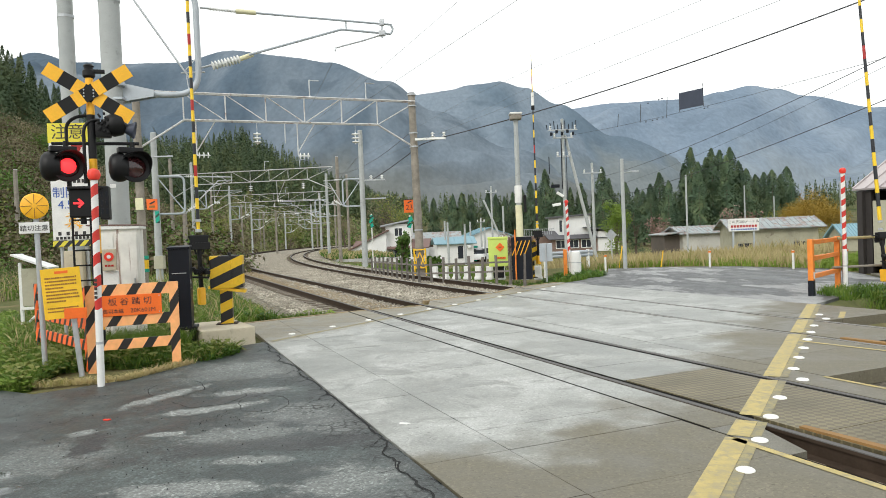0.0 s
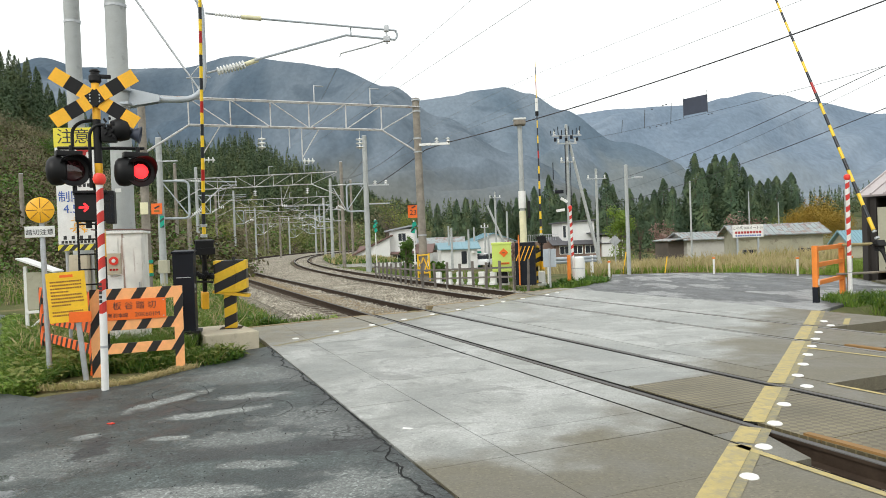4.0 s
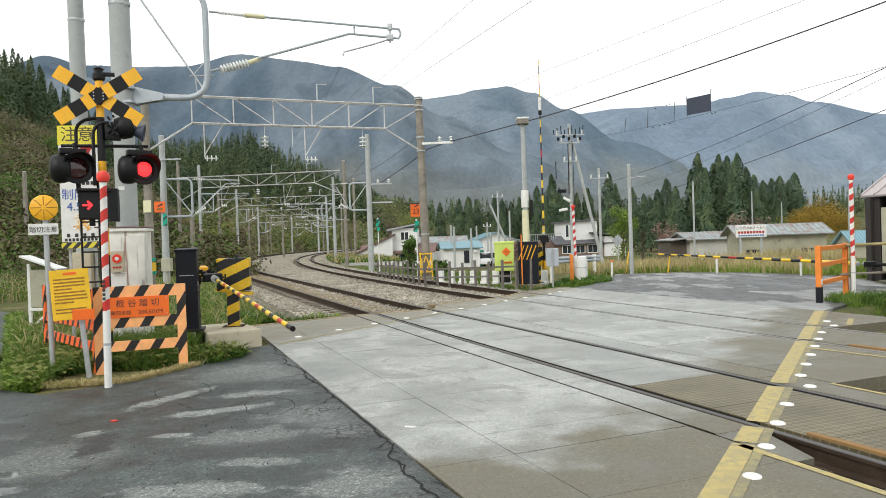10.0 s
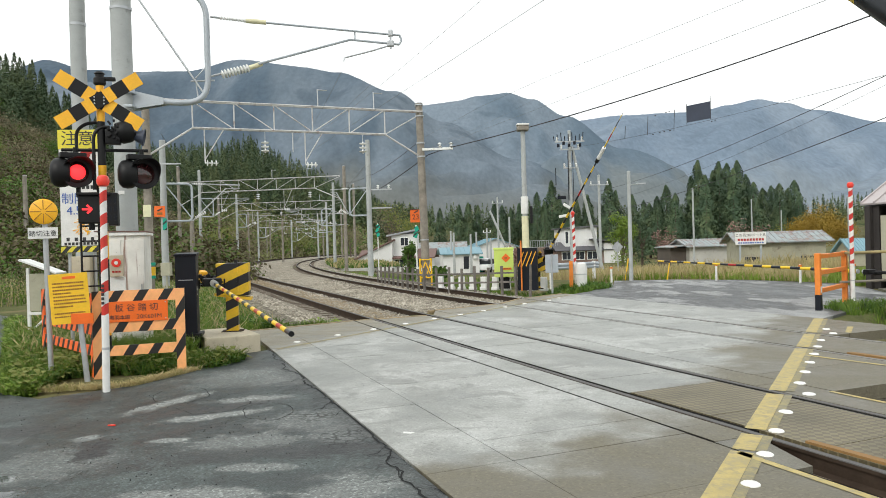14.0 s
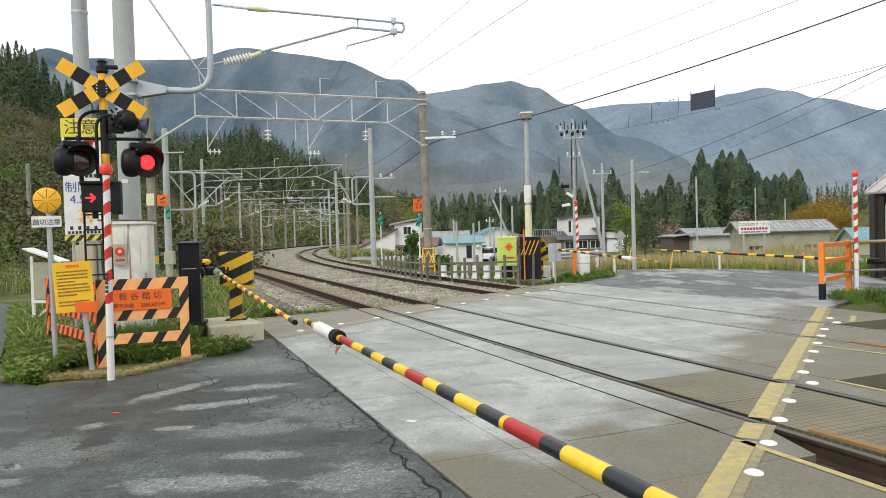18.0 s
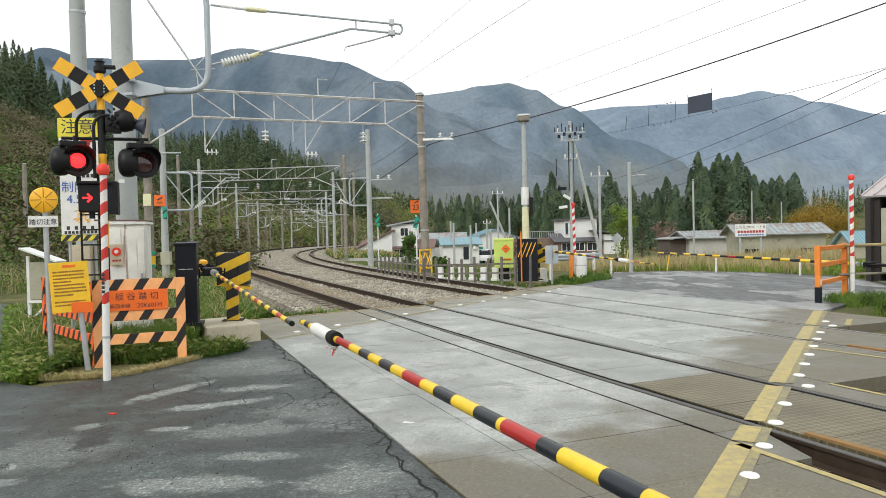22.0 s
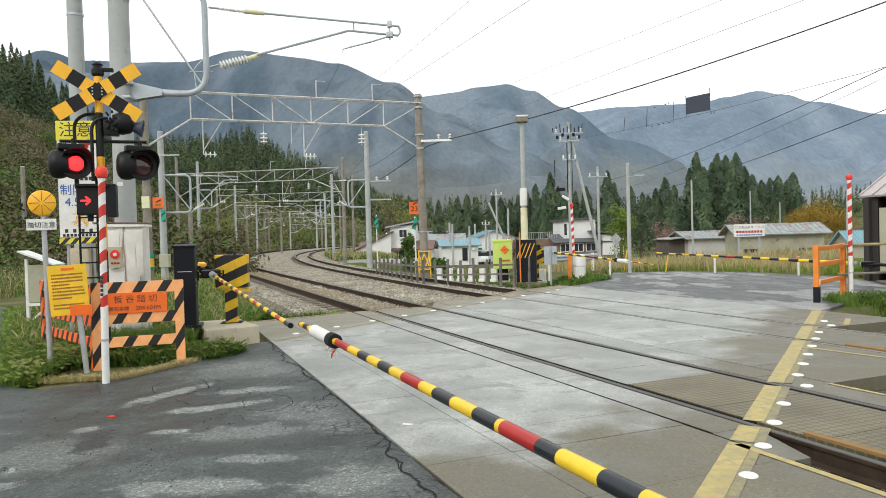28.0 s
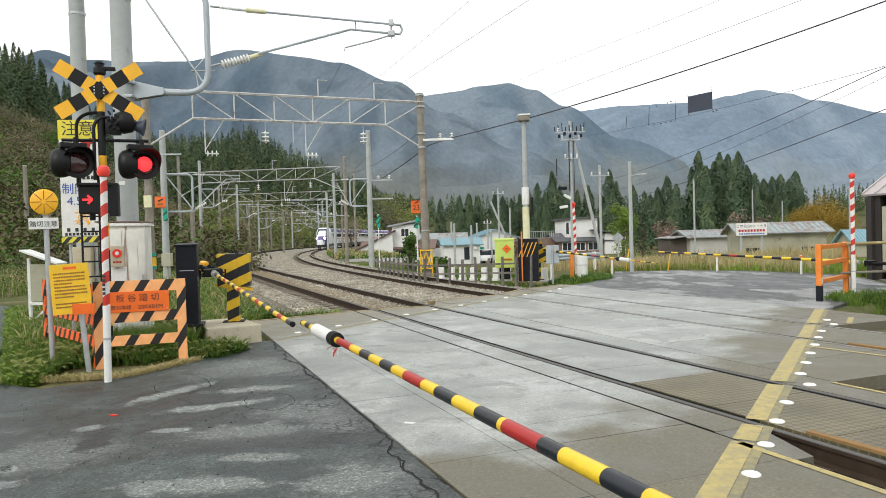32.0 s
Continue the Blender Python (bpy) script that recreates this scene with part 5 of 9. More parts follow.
forest("cedar_forest", HILL2, 380, 190, 1.0, -0.6, -0.04, 0.0, 0.75, 1500, 12, 17, MAT["far_cedar"], "dense dark green cedar forest on the hill", 21, 200, 0.031)
forest("hillside_cedars", HILL1, 170, 40, 1.0, -0.85, -0.46, 0.0, 0.4, 150, 10, 16, MAT["far_cedar"], "tall cedars along the top of the brown slope", 22, 1300, 0.017)
forest("village_cedars", HILL3, 520, 260, 1.0, -0.12, 0.75, 0.0, 0.7, 700, 9, 17, MAT["far_cedar"], "belt of cedars behind the village", 23, 120, 0.042, -0.02)


def cedar(x, y, z, h, r, seed, label="tall dark green cedar with a pointed crown"):
    rng = random.Random(seed)
    ob = thing("cedar_tree", pose(x, y, z), label, "tree", "cedars behind the sheds")
    bm = bmesh.new()
    rod(bm, (0, 0, -0.5), (0, 0, h * 0.9), r * 0.09, 0.03, 7)
    part("trunk", bm, MAT["bark"], ob)
    g = np.random.default_rng(seed)
    k = 6500
    f = g.random(k) ** 0.9
    q = g.uniform(0, math.tau, k)
    lump = np.array([noise.noise((math.cos(a) * 1.3 + seed, math.sin(a) * 1.3, b * 7)) for a, b in zip(q, f)])
    rad = r * (1 - f) ** 0.75 * (0.85 + 0.75 * lump) * np.sqrt(g.uniform(0.3, 1.1, k)) + 0.02 * r
    c = np.stack([rad * np.cos(q), rad * np.sin(q), h * (0.06 + 0.94 * f)], 1)
    out = np.stack([np.cos(q), np.sin(q), 0.35 + 0.6 * f], 1) + 0.5 * np.stack([lump, lump, lump], 1)
    crown = scatter("crown", c, h * g.uniform(0.007, 0.017, k) * (1.2 - 0.5 * f), g, MAT["cedar"], "", "", out, 0.5, 0.6)
    crown.parent = ob
    return ob


def broad_tree(x, y, z, h, r, seed, leaf, label, count=700, size=0.35, group="", squash=1.0, low=False):
    rng = random.Random(seed)
    ob = thing("tree", pose(x, y, z), label, "tree", group)
    bm = bmesh.new()
    rod(bm, (0, 0, -0.4), (0, 0, h * 0.5), h * 0.022 + 0.03, h * 0.012 + 0.02, 7)
    tips = []
    for k in range(9):
        q = k * 2.4
        a = Vector((0, 0, h * rng.uniform(0.2, 0.5)))
        t = Vector((math.cos(q) * r * rng.uniform(.4, .8), math.sin(q) * r * rng.uniform(.4, .8), h * rng.uniform(0.55, 0.92)))
        rod(bm, a, t, h * 0.009 + 0.012, 0.01, 5)
        tips.append(t)
    part("trunk", bm, MAT["bark"], ob)
    blobs = [(t, r * rng.uniform(0.35, 0.6)) for t in tips] + [(Vector((0, 0, h * 0.75)), r * 0.6)]
    if low:
        blobs += [(Vector((math.cos(k * 2.1) * r * 0.4, math.sin(k * 2.1) * r * 0.4, h * (0.15 + 0.08 * k))), r * 0.6) for k in range(6)]
    g = np.random.default_rng(seed)
    which = np.arange(count) % len(blobs)
    mid = np.array([tuple(c) for c, _ in blobs])[which]
    br = np.array([b for _, b in blobs])[which]
    d = unit(g.normal(0, 1, (count, 3)) * (1, 1, squash))
    crown = scatter("crown", mid + d * (br * g.uniform(0.5, 1.12, count))[:, None], size * g.uniform(0.5, 1.2, count), g, leaf, "", "", d + (0, 0, 0.35), 0.7, 0.6)
    crown.parent = ob
    return ob


def blades(name, region, count, hmin, hmax, material, label, seed, width=0.012, lean=0.35, kind="stuff", category="grass"):
    """Grass or weeds: bent tapering blades over a region that gives (x, y, z)."""
    rng = random.Random(seed)
    verts, faces = [], []
    done = tries = 0
    while done < count and tries < count * 6:
        tries += 1
        p = region(rng)
        if p is None:
            continue
        done += 1
        h = rng.uniform(hmin, hmax)
        q = rng.uniform(0, math.tau)
        w = width * rng.uniform(0.6, 1.4)
        s = Vector((math.cos(q), math.sin(q), 0)) * w
        l = Vector((rng.gauss(0, lean), rng.gauss(0, lean), 0)) * h
        o = Vector(p)
        b = len(verts)
        mid = o + l * 0.35 + Vector((0, 0, h * 0.6))
        for v in (o - s, o + s, mid + s * 0.8, mid - s * 0.8, o + l + Vector((0, 0, h * 0.95))):
            verts.append(tuple(v))
        faces.extend([(b, b + 1, b + 2, b + 3), (b + 3, b + 2, b + 4)])
    return tagged(raw(name, verts, faces, material), label, category, kind=kind)


def brush(name, place, clumps, size, material, label, seed, per=60, leaf=0.07):
    """Undergrowth: tufts of small leaf faces over a slope."""
    rng = random.Random(seed)
    at = [p for p in (place(rng) for _ in range(clumps)) if p is not None]
    g = np.random.default_rng(seed)
    c = np.repeat(np.array(at), per, 0)
    r = np.repeat(size * g.uniform(0.5, 1.4, len(at)), per)
    d = g.normal(0, 1, (len(c), 3))
    c = c + np.stack([d[:, 0] * r * 0.5, d[:, 1] * r * 0.5, np.abs(d[:, 2]) * r * 0.6], 1)
    scatter(name, c, r * leaf * g.uniform(0.5, 1.3, len(c)), g, material, label, "undergrowth", np.stack([d[:, 0], d[:, 1], np.abs(d[:, 2]) + 0.4], 1), 0.6)


def on_hill1(rng):
    a, f = rng.uniform(-0.72, -0.3), rng.uniform(0.02, 1.0)
    y = 170 * (1 - f) + 40 * f
    return (a * y, y, hill_height(HILL1, 170, 40, 1.0, a, f) - 0.2)


def on_bank(rng):
    y = rng.uniform(80, 260)
    x = rng.uniform(-0.5, -0.13) * y
    u, v = UV(x, y)
    mid = 5.4 + max(0, u - 38) ** 2 / 580
    if -4.5 < v - mid < 60:
        return None
    return (x, y, ground_z(x, y))


brush("hillside_brush", on_hill1, 5200, 1.4, MAT["bare_dark"], "brown leafless brush on the hillside", 31, 60, 0.085)
brush("hillside_green", on_hill1, 1900, 1.3, MAT["olive"], "olive green brush on the hillside", 32, 70, 0.075)
brush("hillside_evergreen", on_hill1, 1400, 1.5, MAT["weed"], "dark evergreen brush on the hillside", 33, 70, 0.075)
brush("bank_brush", on_bank, 1300, 1.8, MAT["bare"], "brown leafless brush behind the tracks", 34, 60, 0.09)
brush("bank_green", on_bank, 2600, 1.7, MAT["pale_leaf"], "fresh green brush behind the tracks", 35, 60, 0.09)


def on_hill2(rng):
    a, f = rng.uniform(-0.46, -0.1), rng.uniform(0.38, 1.0)
    y = 380 * (1 - f) + 190 * f
    return (a * y, y, hill_height(HILL2, 380, 190, 1.0, a, f) - 0.2)


brush("foothill_green", on_hill2, 3400, 2.5, MAT["pale_leaf"], "fresh green woodland edge behind the curve", 36, 36, 0.12)
brush("foothill_brown", on_hill2, 1800, 2.4, MAT["bare"], "leafless brown woodland edge behind the curve", 37, 36, 0.12)
brush("foothill_evergreen", on_hill2, 1200, 2.4, MAT["weed"], "dark evergreen woodland edge behind the curve", 38, 36, 0.12)


def on_meadow(rng):
    u, v = rng.uniform(12, 60), rng.uniform(-34, -4)
    if v > -7.4 - 0.1 * max(0, u - 22) and u < 29 or (u < 16 and v < -11):
        return None
    p = P(u, v)
    return (p.x, p.y, ground_z(p.x, p.y))


blades("meadow_straw", on_meadow, 12000, 0.3, 1.0, MAT["straw"], "tall dry reeds on the meadow beside the line", 41, 0.012, 0.25)
blades("meadow_grass", on_meadow, 24000, 0.2, 0.7, MAT["grass"], "green grass on the meadow beside the line", 42, 0.014, 0.35)
brush("meadow_brush", on_meadow, 1100, 0.9, MAT["bare"], "brown brush on the meadow beside the line", 43, 110, 0.035)
brush("meadow_green", on_meadow, 1500, 1.0, MAT["weed"], "green bushes on the meadow beside the line", 44, 100, 0.04)

# ---- crossing equipment on the near left ----
FACE = pose(0, 0, 0, 90, 0, 0)          # lettering plane that looks along -y


def on_face(x, y, z):
    return pose(x, y, z, 90, 0, 0)


def plate(bm, w, h, t, x, y, z, bevel=0.004, mi=0):
    return box(bm, w, t, h, (x, y, z), bevel=bevel, mi=mi)


def banded_rod(name, parent, bands, r, n=18, m=None, label=""):
    """A round bar along z in one piece, painted in bands: rows of (start, end, material)."""
    mats = []
    verts, faces, mi = [], [], []
    for k, (a, b, mt) in enumerate(bands):
        if mt not in mats:
            mats.append(mt)
        for z in ((a, b) if k == 0 else (b,)):
            rr = r(z) if callable(r) else r
            verts += [(rr * math.cos(i * math.tau / n), rr * math.sin(i * math.tau / n), z) for i in range(n)]
        faces += [(k * n + i, k * n + (i + 1) % n, (k + 1) * n + (i + 1) % n, (k + 1) * n + i) for i in range(n)]
        mi += [mats.index(mt)] * n
    last = len(bands) * n
    faces += [tuple(reversed(range(n))), tuple(last + i for i in range(n))]
    mi += [mi[0], mi[-1]]
    ob = raw(name, verts, faces, mats, parent, label, mi, smooth=True)
    ob.data.set_sharp_from_angle(angle=radians(38))
    if m is not None:
        ob.matrix_basis = m
    return ob


def banded_board(name, parent, cuts, w, t, mats, label, m):
    """A flat board along x in one piece, painted in bands."""
    verts, faces, mi = [], [], []
    xs = [cuts[0][0]] + [c[1] for c in cuts]
    for x in xs:
        verts += [(x, -t / 2, -w / 2), (x, -t / 2, w / 2), (x, t / 2, w / 2), (x, t / 2, -w / 2)]
    for k, c in enumerate(cuts):
        for i in range(4):
            faces.append((4 * k + i, 4 * k + (i + 1) % 4, 4 * k + 4 + (i + 1) % 4, 4 * k + 4 + i))
            mi.append(mats.index(c[2]))
    e = 4 * len(cuts)
    faces += [(3, 2, 1, 0), (e, e + 1, e + 2, e + 3)]
    mi += [mats.index(cuts[0][2]), mats.index(cuts[-1][2])]
    ob = raw(name, verts, faces, mats, parent, label, mi)
    ob.matrix_basis = m
    return ob


def guard_post(x, y, h, label, lean=(0, 0), low=1.0, r=0.04, group="guard posts"):
    """White post with slanted red bands and a red ball."""
    ob = thing("guard_post", pose(x, y, -0.05, lean[0], lean[1], 0), label, "guard post", group)
    mt = MAT["red_spiral"]
    bm = bmesh.new()
    rod(bm, (0, 0, low), (0, 0, h - 0.02), r, r, 20)
    part("banded_pole", bm, mt, ob, "white pole with slanting red bands", smooth=True)
    bm = bmesh.new()
    rod(bm, (0, 0, -0.1), (0, 0, low), r * 1.06, r * 1.06, 20)
    part("base_pole", bm, MAT["white"], ob, "plain white lower pole", smooth=True)
    bm = bmesh.new()
    rod(bm, (0, 0, low - 0.42), (0, 0, low - 0.39), r * 1.12, r * 1.12, 20)
    part("band", bm, MAT["galv"], ob)
    bm = bmesh.new()
    lathe(bm, [(0.02, -0.075), (0.06, -0.055), (0.078, 0.0), (0.06, 0.055), (0.02, 0.075)], 18, Matrix.Translation((0, 0, h + 0.05)))
    part("ball", bm, MAT["bright_red"], ob, "bright red ball on top", smooth=True)
    return ob


MAT["red_spiral"] = striped("red_and_white_bands", (0.78, 0.77, 0.75, 1), (0.6, 0.035, 0.025, 1), (-0.75, 0, 1), 0.22, 0.52, rough=0.4, wear=0.03)
MAT["hazard_diag"] = striped("yellow_black_bands", (0.8, 0.5, 0.02, 1), (0.012, 0.012, 0.014, 1), (-0.45, 0, 1), 0.3, 0.5, 0.06, rough=0.42)
MAT["peach_diag"] = striped("orange_black_board_bands", (0.96, 0.45, 0.18, 1), (0.016, 0.014, 0.013, 1), (1, 0, -0.62), 0.27, 0.62, 0.0, rough=0.45, wear=0.02)
MAT["red_diag"] = striped("red_orange_black_bands", (0.95, 0.16, 0.03, 1), (0.03, 0.025, 0.022, 1), (1, 0, -0.7), 0.2, 0.6, 0.0, rough=0.45, wear=0.02)
MAT["green_diag"] = striped("green_black_marker", (0.0, 0.36, 0.25, 1), (0.02, 0.05, 0.04, 1), (0.8, 0, -1), 0.28, 0.7, 0.0)
MAT["lemon_diag"] = striped("lemon_black_bands", (0.75, 0.66, 0.06, 1), (0.03, 0.03, 0.03, 1), (1, 0, -0.9), 0.12, 0.5)

guard_post(-4.19, 8.6, 2.56, "white guard post with red bands at the asphalt edge", (0, 0.8), 0.98, 0.041)
post = bpy.context.scene.objects["guard_post"]
bm = bmesh.new()
for k in range(5):
    box(bm, 0.035, 0.003, 0.035, (0, -0.053, 1.13 + 0.052 * k), bevel=0.0)
part("marking", bm, MAT["ink"], post, "column of dark printed marks")

# crossing signal
sig = thing("crossing_signal", pose(-4.93, 10.2, 0.0, 0, 0, 18), "amber and black crossing signal with two flashing red lamps", "crossing signal")
Y, K = MAT["amber"], MAT["black"]
banded_rod("mast", sig, [(0, 0.5, K), (0.5, 1.0, Y), (1.0, 1.6, K), (1.6, 2.0, Y), (2.0, 2.62, K), (2.62, 2.95, Y), (2.95, 3.58, K), (3.58, 4.12, Y)], 0.055)
for k, ang in enumerate((32.5, -32.5)):
    L = 1.44
    cuts = [(-0.64, -0.42, Y), (-0.42, -0.225, K), (-0.225, -0.095, Y), (-0.095, 0.095, K), (0.095, 0.225, Y), (0.225, 0.42, K), (0.42, 0.64, Y)]
    banded_board("cross_board", sig, cuts, 0.195, 0.018, [Y, K], "amber and black banded board", pose(0, -0.075 - 0.02 * k, 3.87, 0, ang, 0))
for sx in (-0.062, 0.062):
    for sz in (-0.045, 0, 0.045):
        bm = bmesh.new()
        rod(bm, (sx, -0.104, 3.87 + sz), (sx, -0.116, 3.87 + sz), 0.011, n=8)
        part("bolt", bm, MAT["galv"], sig)
bm = bmesh.new()
lathe(bm, [(0.06, 0), (0.085, 0.03), (0.085, 0.1), (0.06, 0.13), (0.06, 0.16), (0.075, 0.17), (0.05, 0.2)], 16, Matrix.Translation((0, 0, 4.1)))
box(bm, 0.18, 0.08, 0.05, (0.12, 0, 4.2), bevel=0.01)
part("top_cap", bm, K, sig, "black cap with a side bracket", smooth=True)
bm = bmesh.new()
for pts in ([(-0.52, 0, 3.17), (0.62, 0, 3.17)], [(-0.33, 0.02, 2.5), (-0.33, 0.02, 3.45), (-0.2, 0.02, 3.56), (0.05, 0.02, 3.58)], [(-0.1, -0.04, 2.6), (-0.1, -0.04, 3.4), (0.0, -0.04, 3.5), (0.12, -0.04, 3.5)]):
    pipe(bm, rounded(pts, 0.1), 0.024, 8)
part("lamp_arm", bm, K, sig, "black pipe arms", smooth=True)


def lamp_head(x, z, yaw, name_label):
    """Round black lamp with a deep hood; the lit disc slides between the open front and its recess."""
    m = pose(x, -0.14, z, 0, 0, yaw)
    bm = bmesh.new()
    prof = [(0.05, 0.2), (0.13, 0.19), (0.19, 0.12), (0.22, 0.04), (0.223, 0.0), (0.216, -0.012), (0.192, 0.0), (0.15, 0.03)]
    lathe(bm, prof, 30, pose(0, 0, 0, -90, 0, 0))
    # twin lamp turned the other way, seen from its side
    q = Vector((-0.85, 0.25, 0)).to_track_quat("Z", "Y").to_matrix().to_4x4()
    lathe(bm, [(0.06, -0.12), (0.17, -0.1), (0.205, -0.02), (0.21, 0.04), (0.195, 0.1), (0.15, 0.14), (0.07, 0.16)], 28, Matrix.Translation((-0.16, 0.14, 0)) @ q)
    rod(bm, (0, 0.1, 0.18), (0, 0.1, 0.36), 0.03, n=10)
    box(bm, 0.34, 0.14, 0.08, (-0.04, 0.08, 0.24), bevel=0.015)
    head = part("lamp_head", bm, K, sig, name_label, m, smooth=True)
    bm = bmesh.new()
    n = 26
    rows = []
    for i in range(n + 1):
        q = radians(-30 + 210 * i / n)
        d = 0.035 + 0.2 * max(0, math.sin(q + 0.35)) ** 1.4
        rows.append([bm.verts.new((0.19 * math.cos(q), 0.04, 0.19 * math.sin(q))), bm.verts.new((0.2 * math.cos(q), -d, 0.2 * math.sin(q))),
                     bm.verts.new((0.207 * math.cos(q), -d, 0.207 * math.sin(q))), bm.verts.new((0.195 * math.cos(q), 0.04, 0.195 * math.sin(q)))])
    for a, b in zip(rows, rows[1:]):
        for k in range(4):
            bm.faces.new((a[k], b[k], b[(k + 1) % 4], a[(k + 1) % 4]))
    part("hood", bm, K, head, smooth=True)
    bm = bmesh.new()
    lathe(bm, [(0.165, 0.0), (0.16, 0.01), (0.12, 0.03), (0.05, 0.045), (0.01, 0.05)], 26, pose(0, 0.04, 0, 90, 0, 0))
    part("lens", bm, MAT["dark_lens"], head, "dark red lens", smooth=True)
    bm = bmesh.new()
    lathe(bm, [(0.108, 0.0), (0.106, 0.03), (0.088, 0.05), (0.05, 0.063), (0.01, 0.067)], 26, pose(0, 0, 0, 90, 0, 0))
    return part("light", bm, MAT["lamp"], head, "glowing red light", smooth=True)


LIGHTS = [lamp_head(-0.3, 2.84, 22, "round black lamp with a red lens"), lamp_head(0.57, 2.82, 22, "round black lamp with a red lens")]
# arrow indicator
bm = bmesh.new()
box(bm, 0.42, 0.2, 0.4, (0.03, 0, 0), bevel=0.02)
box(bm, 0.44, 0.1, 0.04, (0.03, -0.1, 0.215), bevel=0.01)
box(bm, 0.12, 0.24, 0.47, (0.27, 0.02, 0), bevel=0.015)
rod(bm, (-0.02, 0, -0.2), (-0.02, 0, -0.29), 0.04, n=10)
ind = part("direction_indicator", bm, K, sig, "black box with a glowing red arrow", pose(-0.12, -0.12, 2.31))
bm = bmesh.new()
box(bm, 0.1, 0.012, 0.028, (-0.075, -0.104, 0))
for s in (1, -1):
    box(bm, 0.085, 0.012, 0.028, (-0.03, -0.104, 0.028 * s), (0, 45 * s, 0))
part("arrow", bm, MAT["arrow"], ind, "glowing red arrow")
bm = bmesh.new()
for x in (0.24, 0.3):
    for z in (-0.12, 0.0, 0.12):
        box(bm, 0.03, 0.006, 0.08, (x, -0.104, z), bevel=0.002)
part("vent", bm, MAT["navy"], ind)
# horn loudspeaker and drum
bm = bmesh.new()
lathe(bm, [(0.05, -0.14), (0.1, -0.13), (0.16, -0.06), (0.17, 0.06), (0.12, 0.14), (0.06, 0.16)], 20, pose(0.3, 0.02, 3.44, 0, 72, 0))
box(bm, 0.2, 0.16, 0.22, (0.16, -0.02, 3.36), bevel=0.02)
rod(bm, (0.05, 0, 3.4), (0.3, 0, 3.4), 0.03)
part("bell_drum", bm, K, sig, "black electric bell drum", smooth=True)
bm = bmesh.new()
lathe(bm, [(0.05, 0.0), (0.07, 0.08), (0.1, 0.15), (0.13, 0.19), (0.12, 0.2), (0.07, 0.11)], 18, pose(0.38, 0.02, 3.4, 0, 100, 0))
part("horn", bm, MAT["slate"], sig, "grey horn", smooth=True)
bm = bmesh.new()
for i in range(14):
    q = i * 0.45
    box(bm, 0.03, 0.05, 0.035, (0.17 + 0.06 * math.cos(q * 3), -0.12, 3.32 + 0.02 * i), (0, 30 * math.sin(q), 0), bevel=0.006)
part("fitting", bm, K, sig, "small black fittings and cable clamps")
# ladder on the mast
bm = bmesh.new()
for x in (-0.34, -0.1):
    rod(bm, (x, 0.22, 0.4), (x, 0.22, 2.7), 0.016, n=8)
for k in range(10):
    rod(bm, (-0.34, 0.22, 0.55 + 0.22 * k), (-0.1, 0.22, 0.55 + 0.22 * k), 0.012, n=8)
for z in (1.0, 2.0):
    rod(bm, (-0.1, 0.22, z), (0, 0, z), 0.014, n=8)
part("ladder", bm, K, sig, "thin black ladder")

# large warning board behind the signal
wb = thing("warning_board", pose(-6.2, 12.0, 0, 0, 0, 8), "tall white warning board with a lemon heading and blue speed limit", "sign")
bm = bmesh.new()
plate(bm, 0.62, 1.66, 0.03, 0, 0, 2.66)
part("panel", bm, MAT["white"], wb)
bm = bmesh.new()
plate(bm, 0.64, 0.33, 0.034, 0, -0.003, 3.63)
part("heading", bm, MAT["lemon"], wb, "lemon yellow heading panel")
lettering("writing", "注意", 0.27, on_face(0, -0.024, 3.63), MAT["ink"], wb)
lettering("writing", "制限", 0.2, on_face(-0.09, -0.02, 2.62), MAT["blue_ink"], wb)
lettering("writing", "4.5", 0.2, on_face(-0.09, -0.02, 2.42), MAT["blue_ink"], wb)
bm = bmesh.new()
plate(bm, 0.64, 0.1, 0.034, 0, -0.003, 1.77)
part("stripe", bm, MAT["lemon_diag"], wb, "lemon and black hazard stripe")
bm = bmesh.new()
box(bm, 0.16, 0.004, 0.12, (0.1, -0.018, 3.35), (0, 25, 0))
box(bm, 0.14, 0.004, 0.1, (0.16, -0.018, 3.42), (0, -20, 0))
part("red_emblem", bm, MAT["red"], wb, "plain red emblem")
bm = bmesh.new()
rng = random.Random(3)
for k in range(26):
    q, r = rng.uniform(0, math.tau), rng.uniform(0.02, 0.14)
    box(bm, 0.1 * rng.uniform(.4, 1), 0.004, 0.012, (0.03 + r * math.cos(q), -0.018 - 0.0004 * k, 2.16 + r * math.sin(q)), (0, rng.uniform(0, 180), 0))
part("drawing", bm, MAT["amber"], wb, "orange flower drawing")
for count, w, h, x0, step, z in ((4, 0.05, 0.06, -0.2, 0.13, 1.94), (9, 0.04, 0.045, -0.24, 0.06, 1.865), (4, 0.05, 0.06, 0.0, 0.07, 2.82)):
    for k in range(count):
        bm = bmesh.new()
        box(bm, w, 0.004, h, (x0 + step * k, -0.018, z), bevel=0)
        part("marking", bm, MAT["ink"], wb)
bm = bmesh.new()
for x in (-0.2, 0.2):
    rod(bm, (x, 0.05, 0), (x, 0.05, 3.7), 0.03, n=10)
part("post", bm, MAT["galv"], wb)
bm = bmesh.new()
box(bm, 0.3, 0.22, 0.8, (0.02, 0.0, 1.25), bevel=0.02)
part("switch_box", bm, MAT["block"], wb, "cream box under the board")

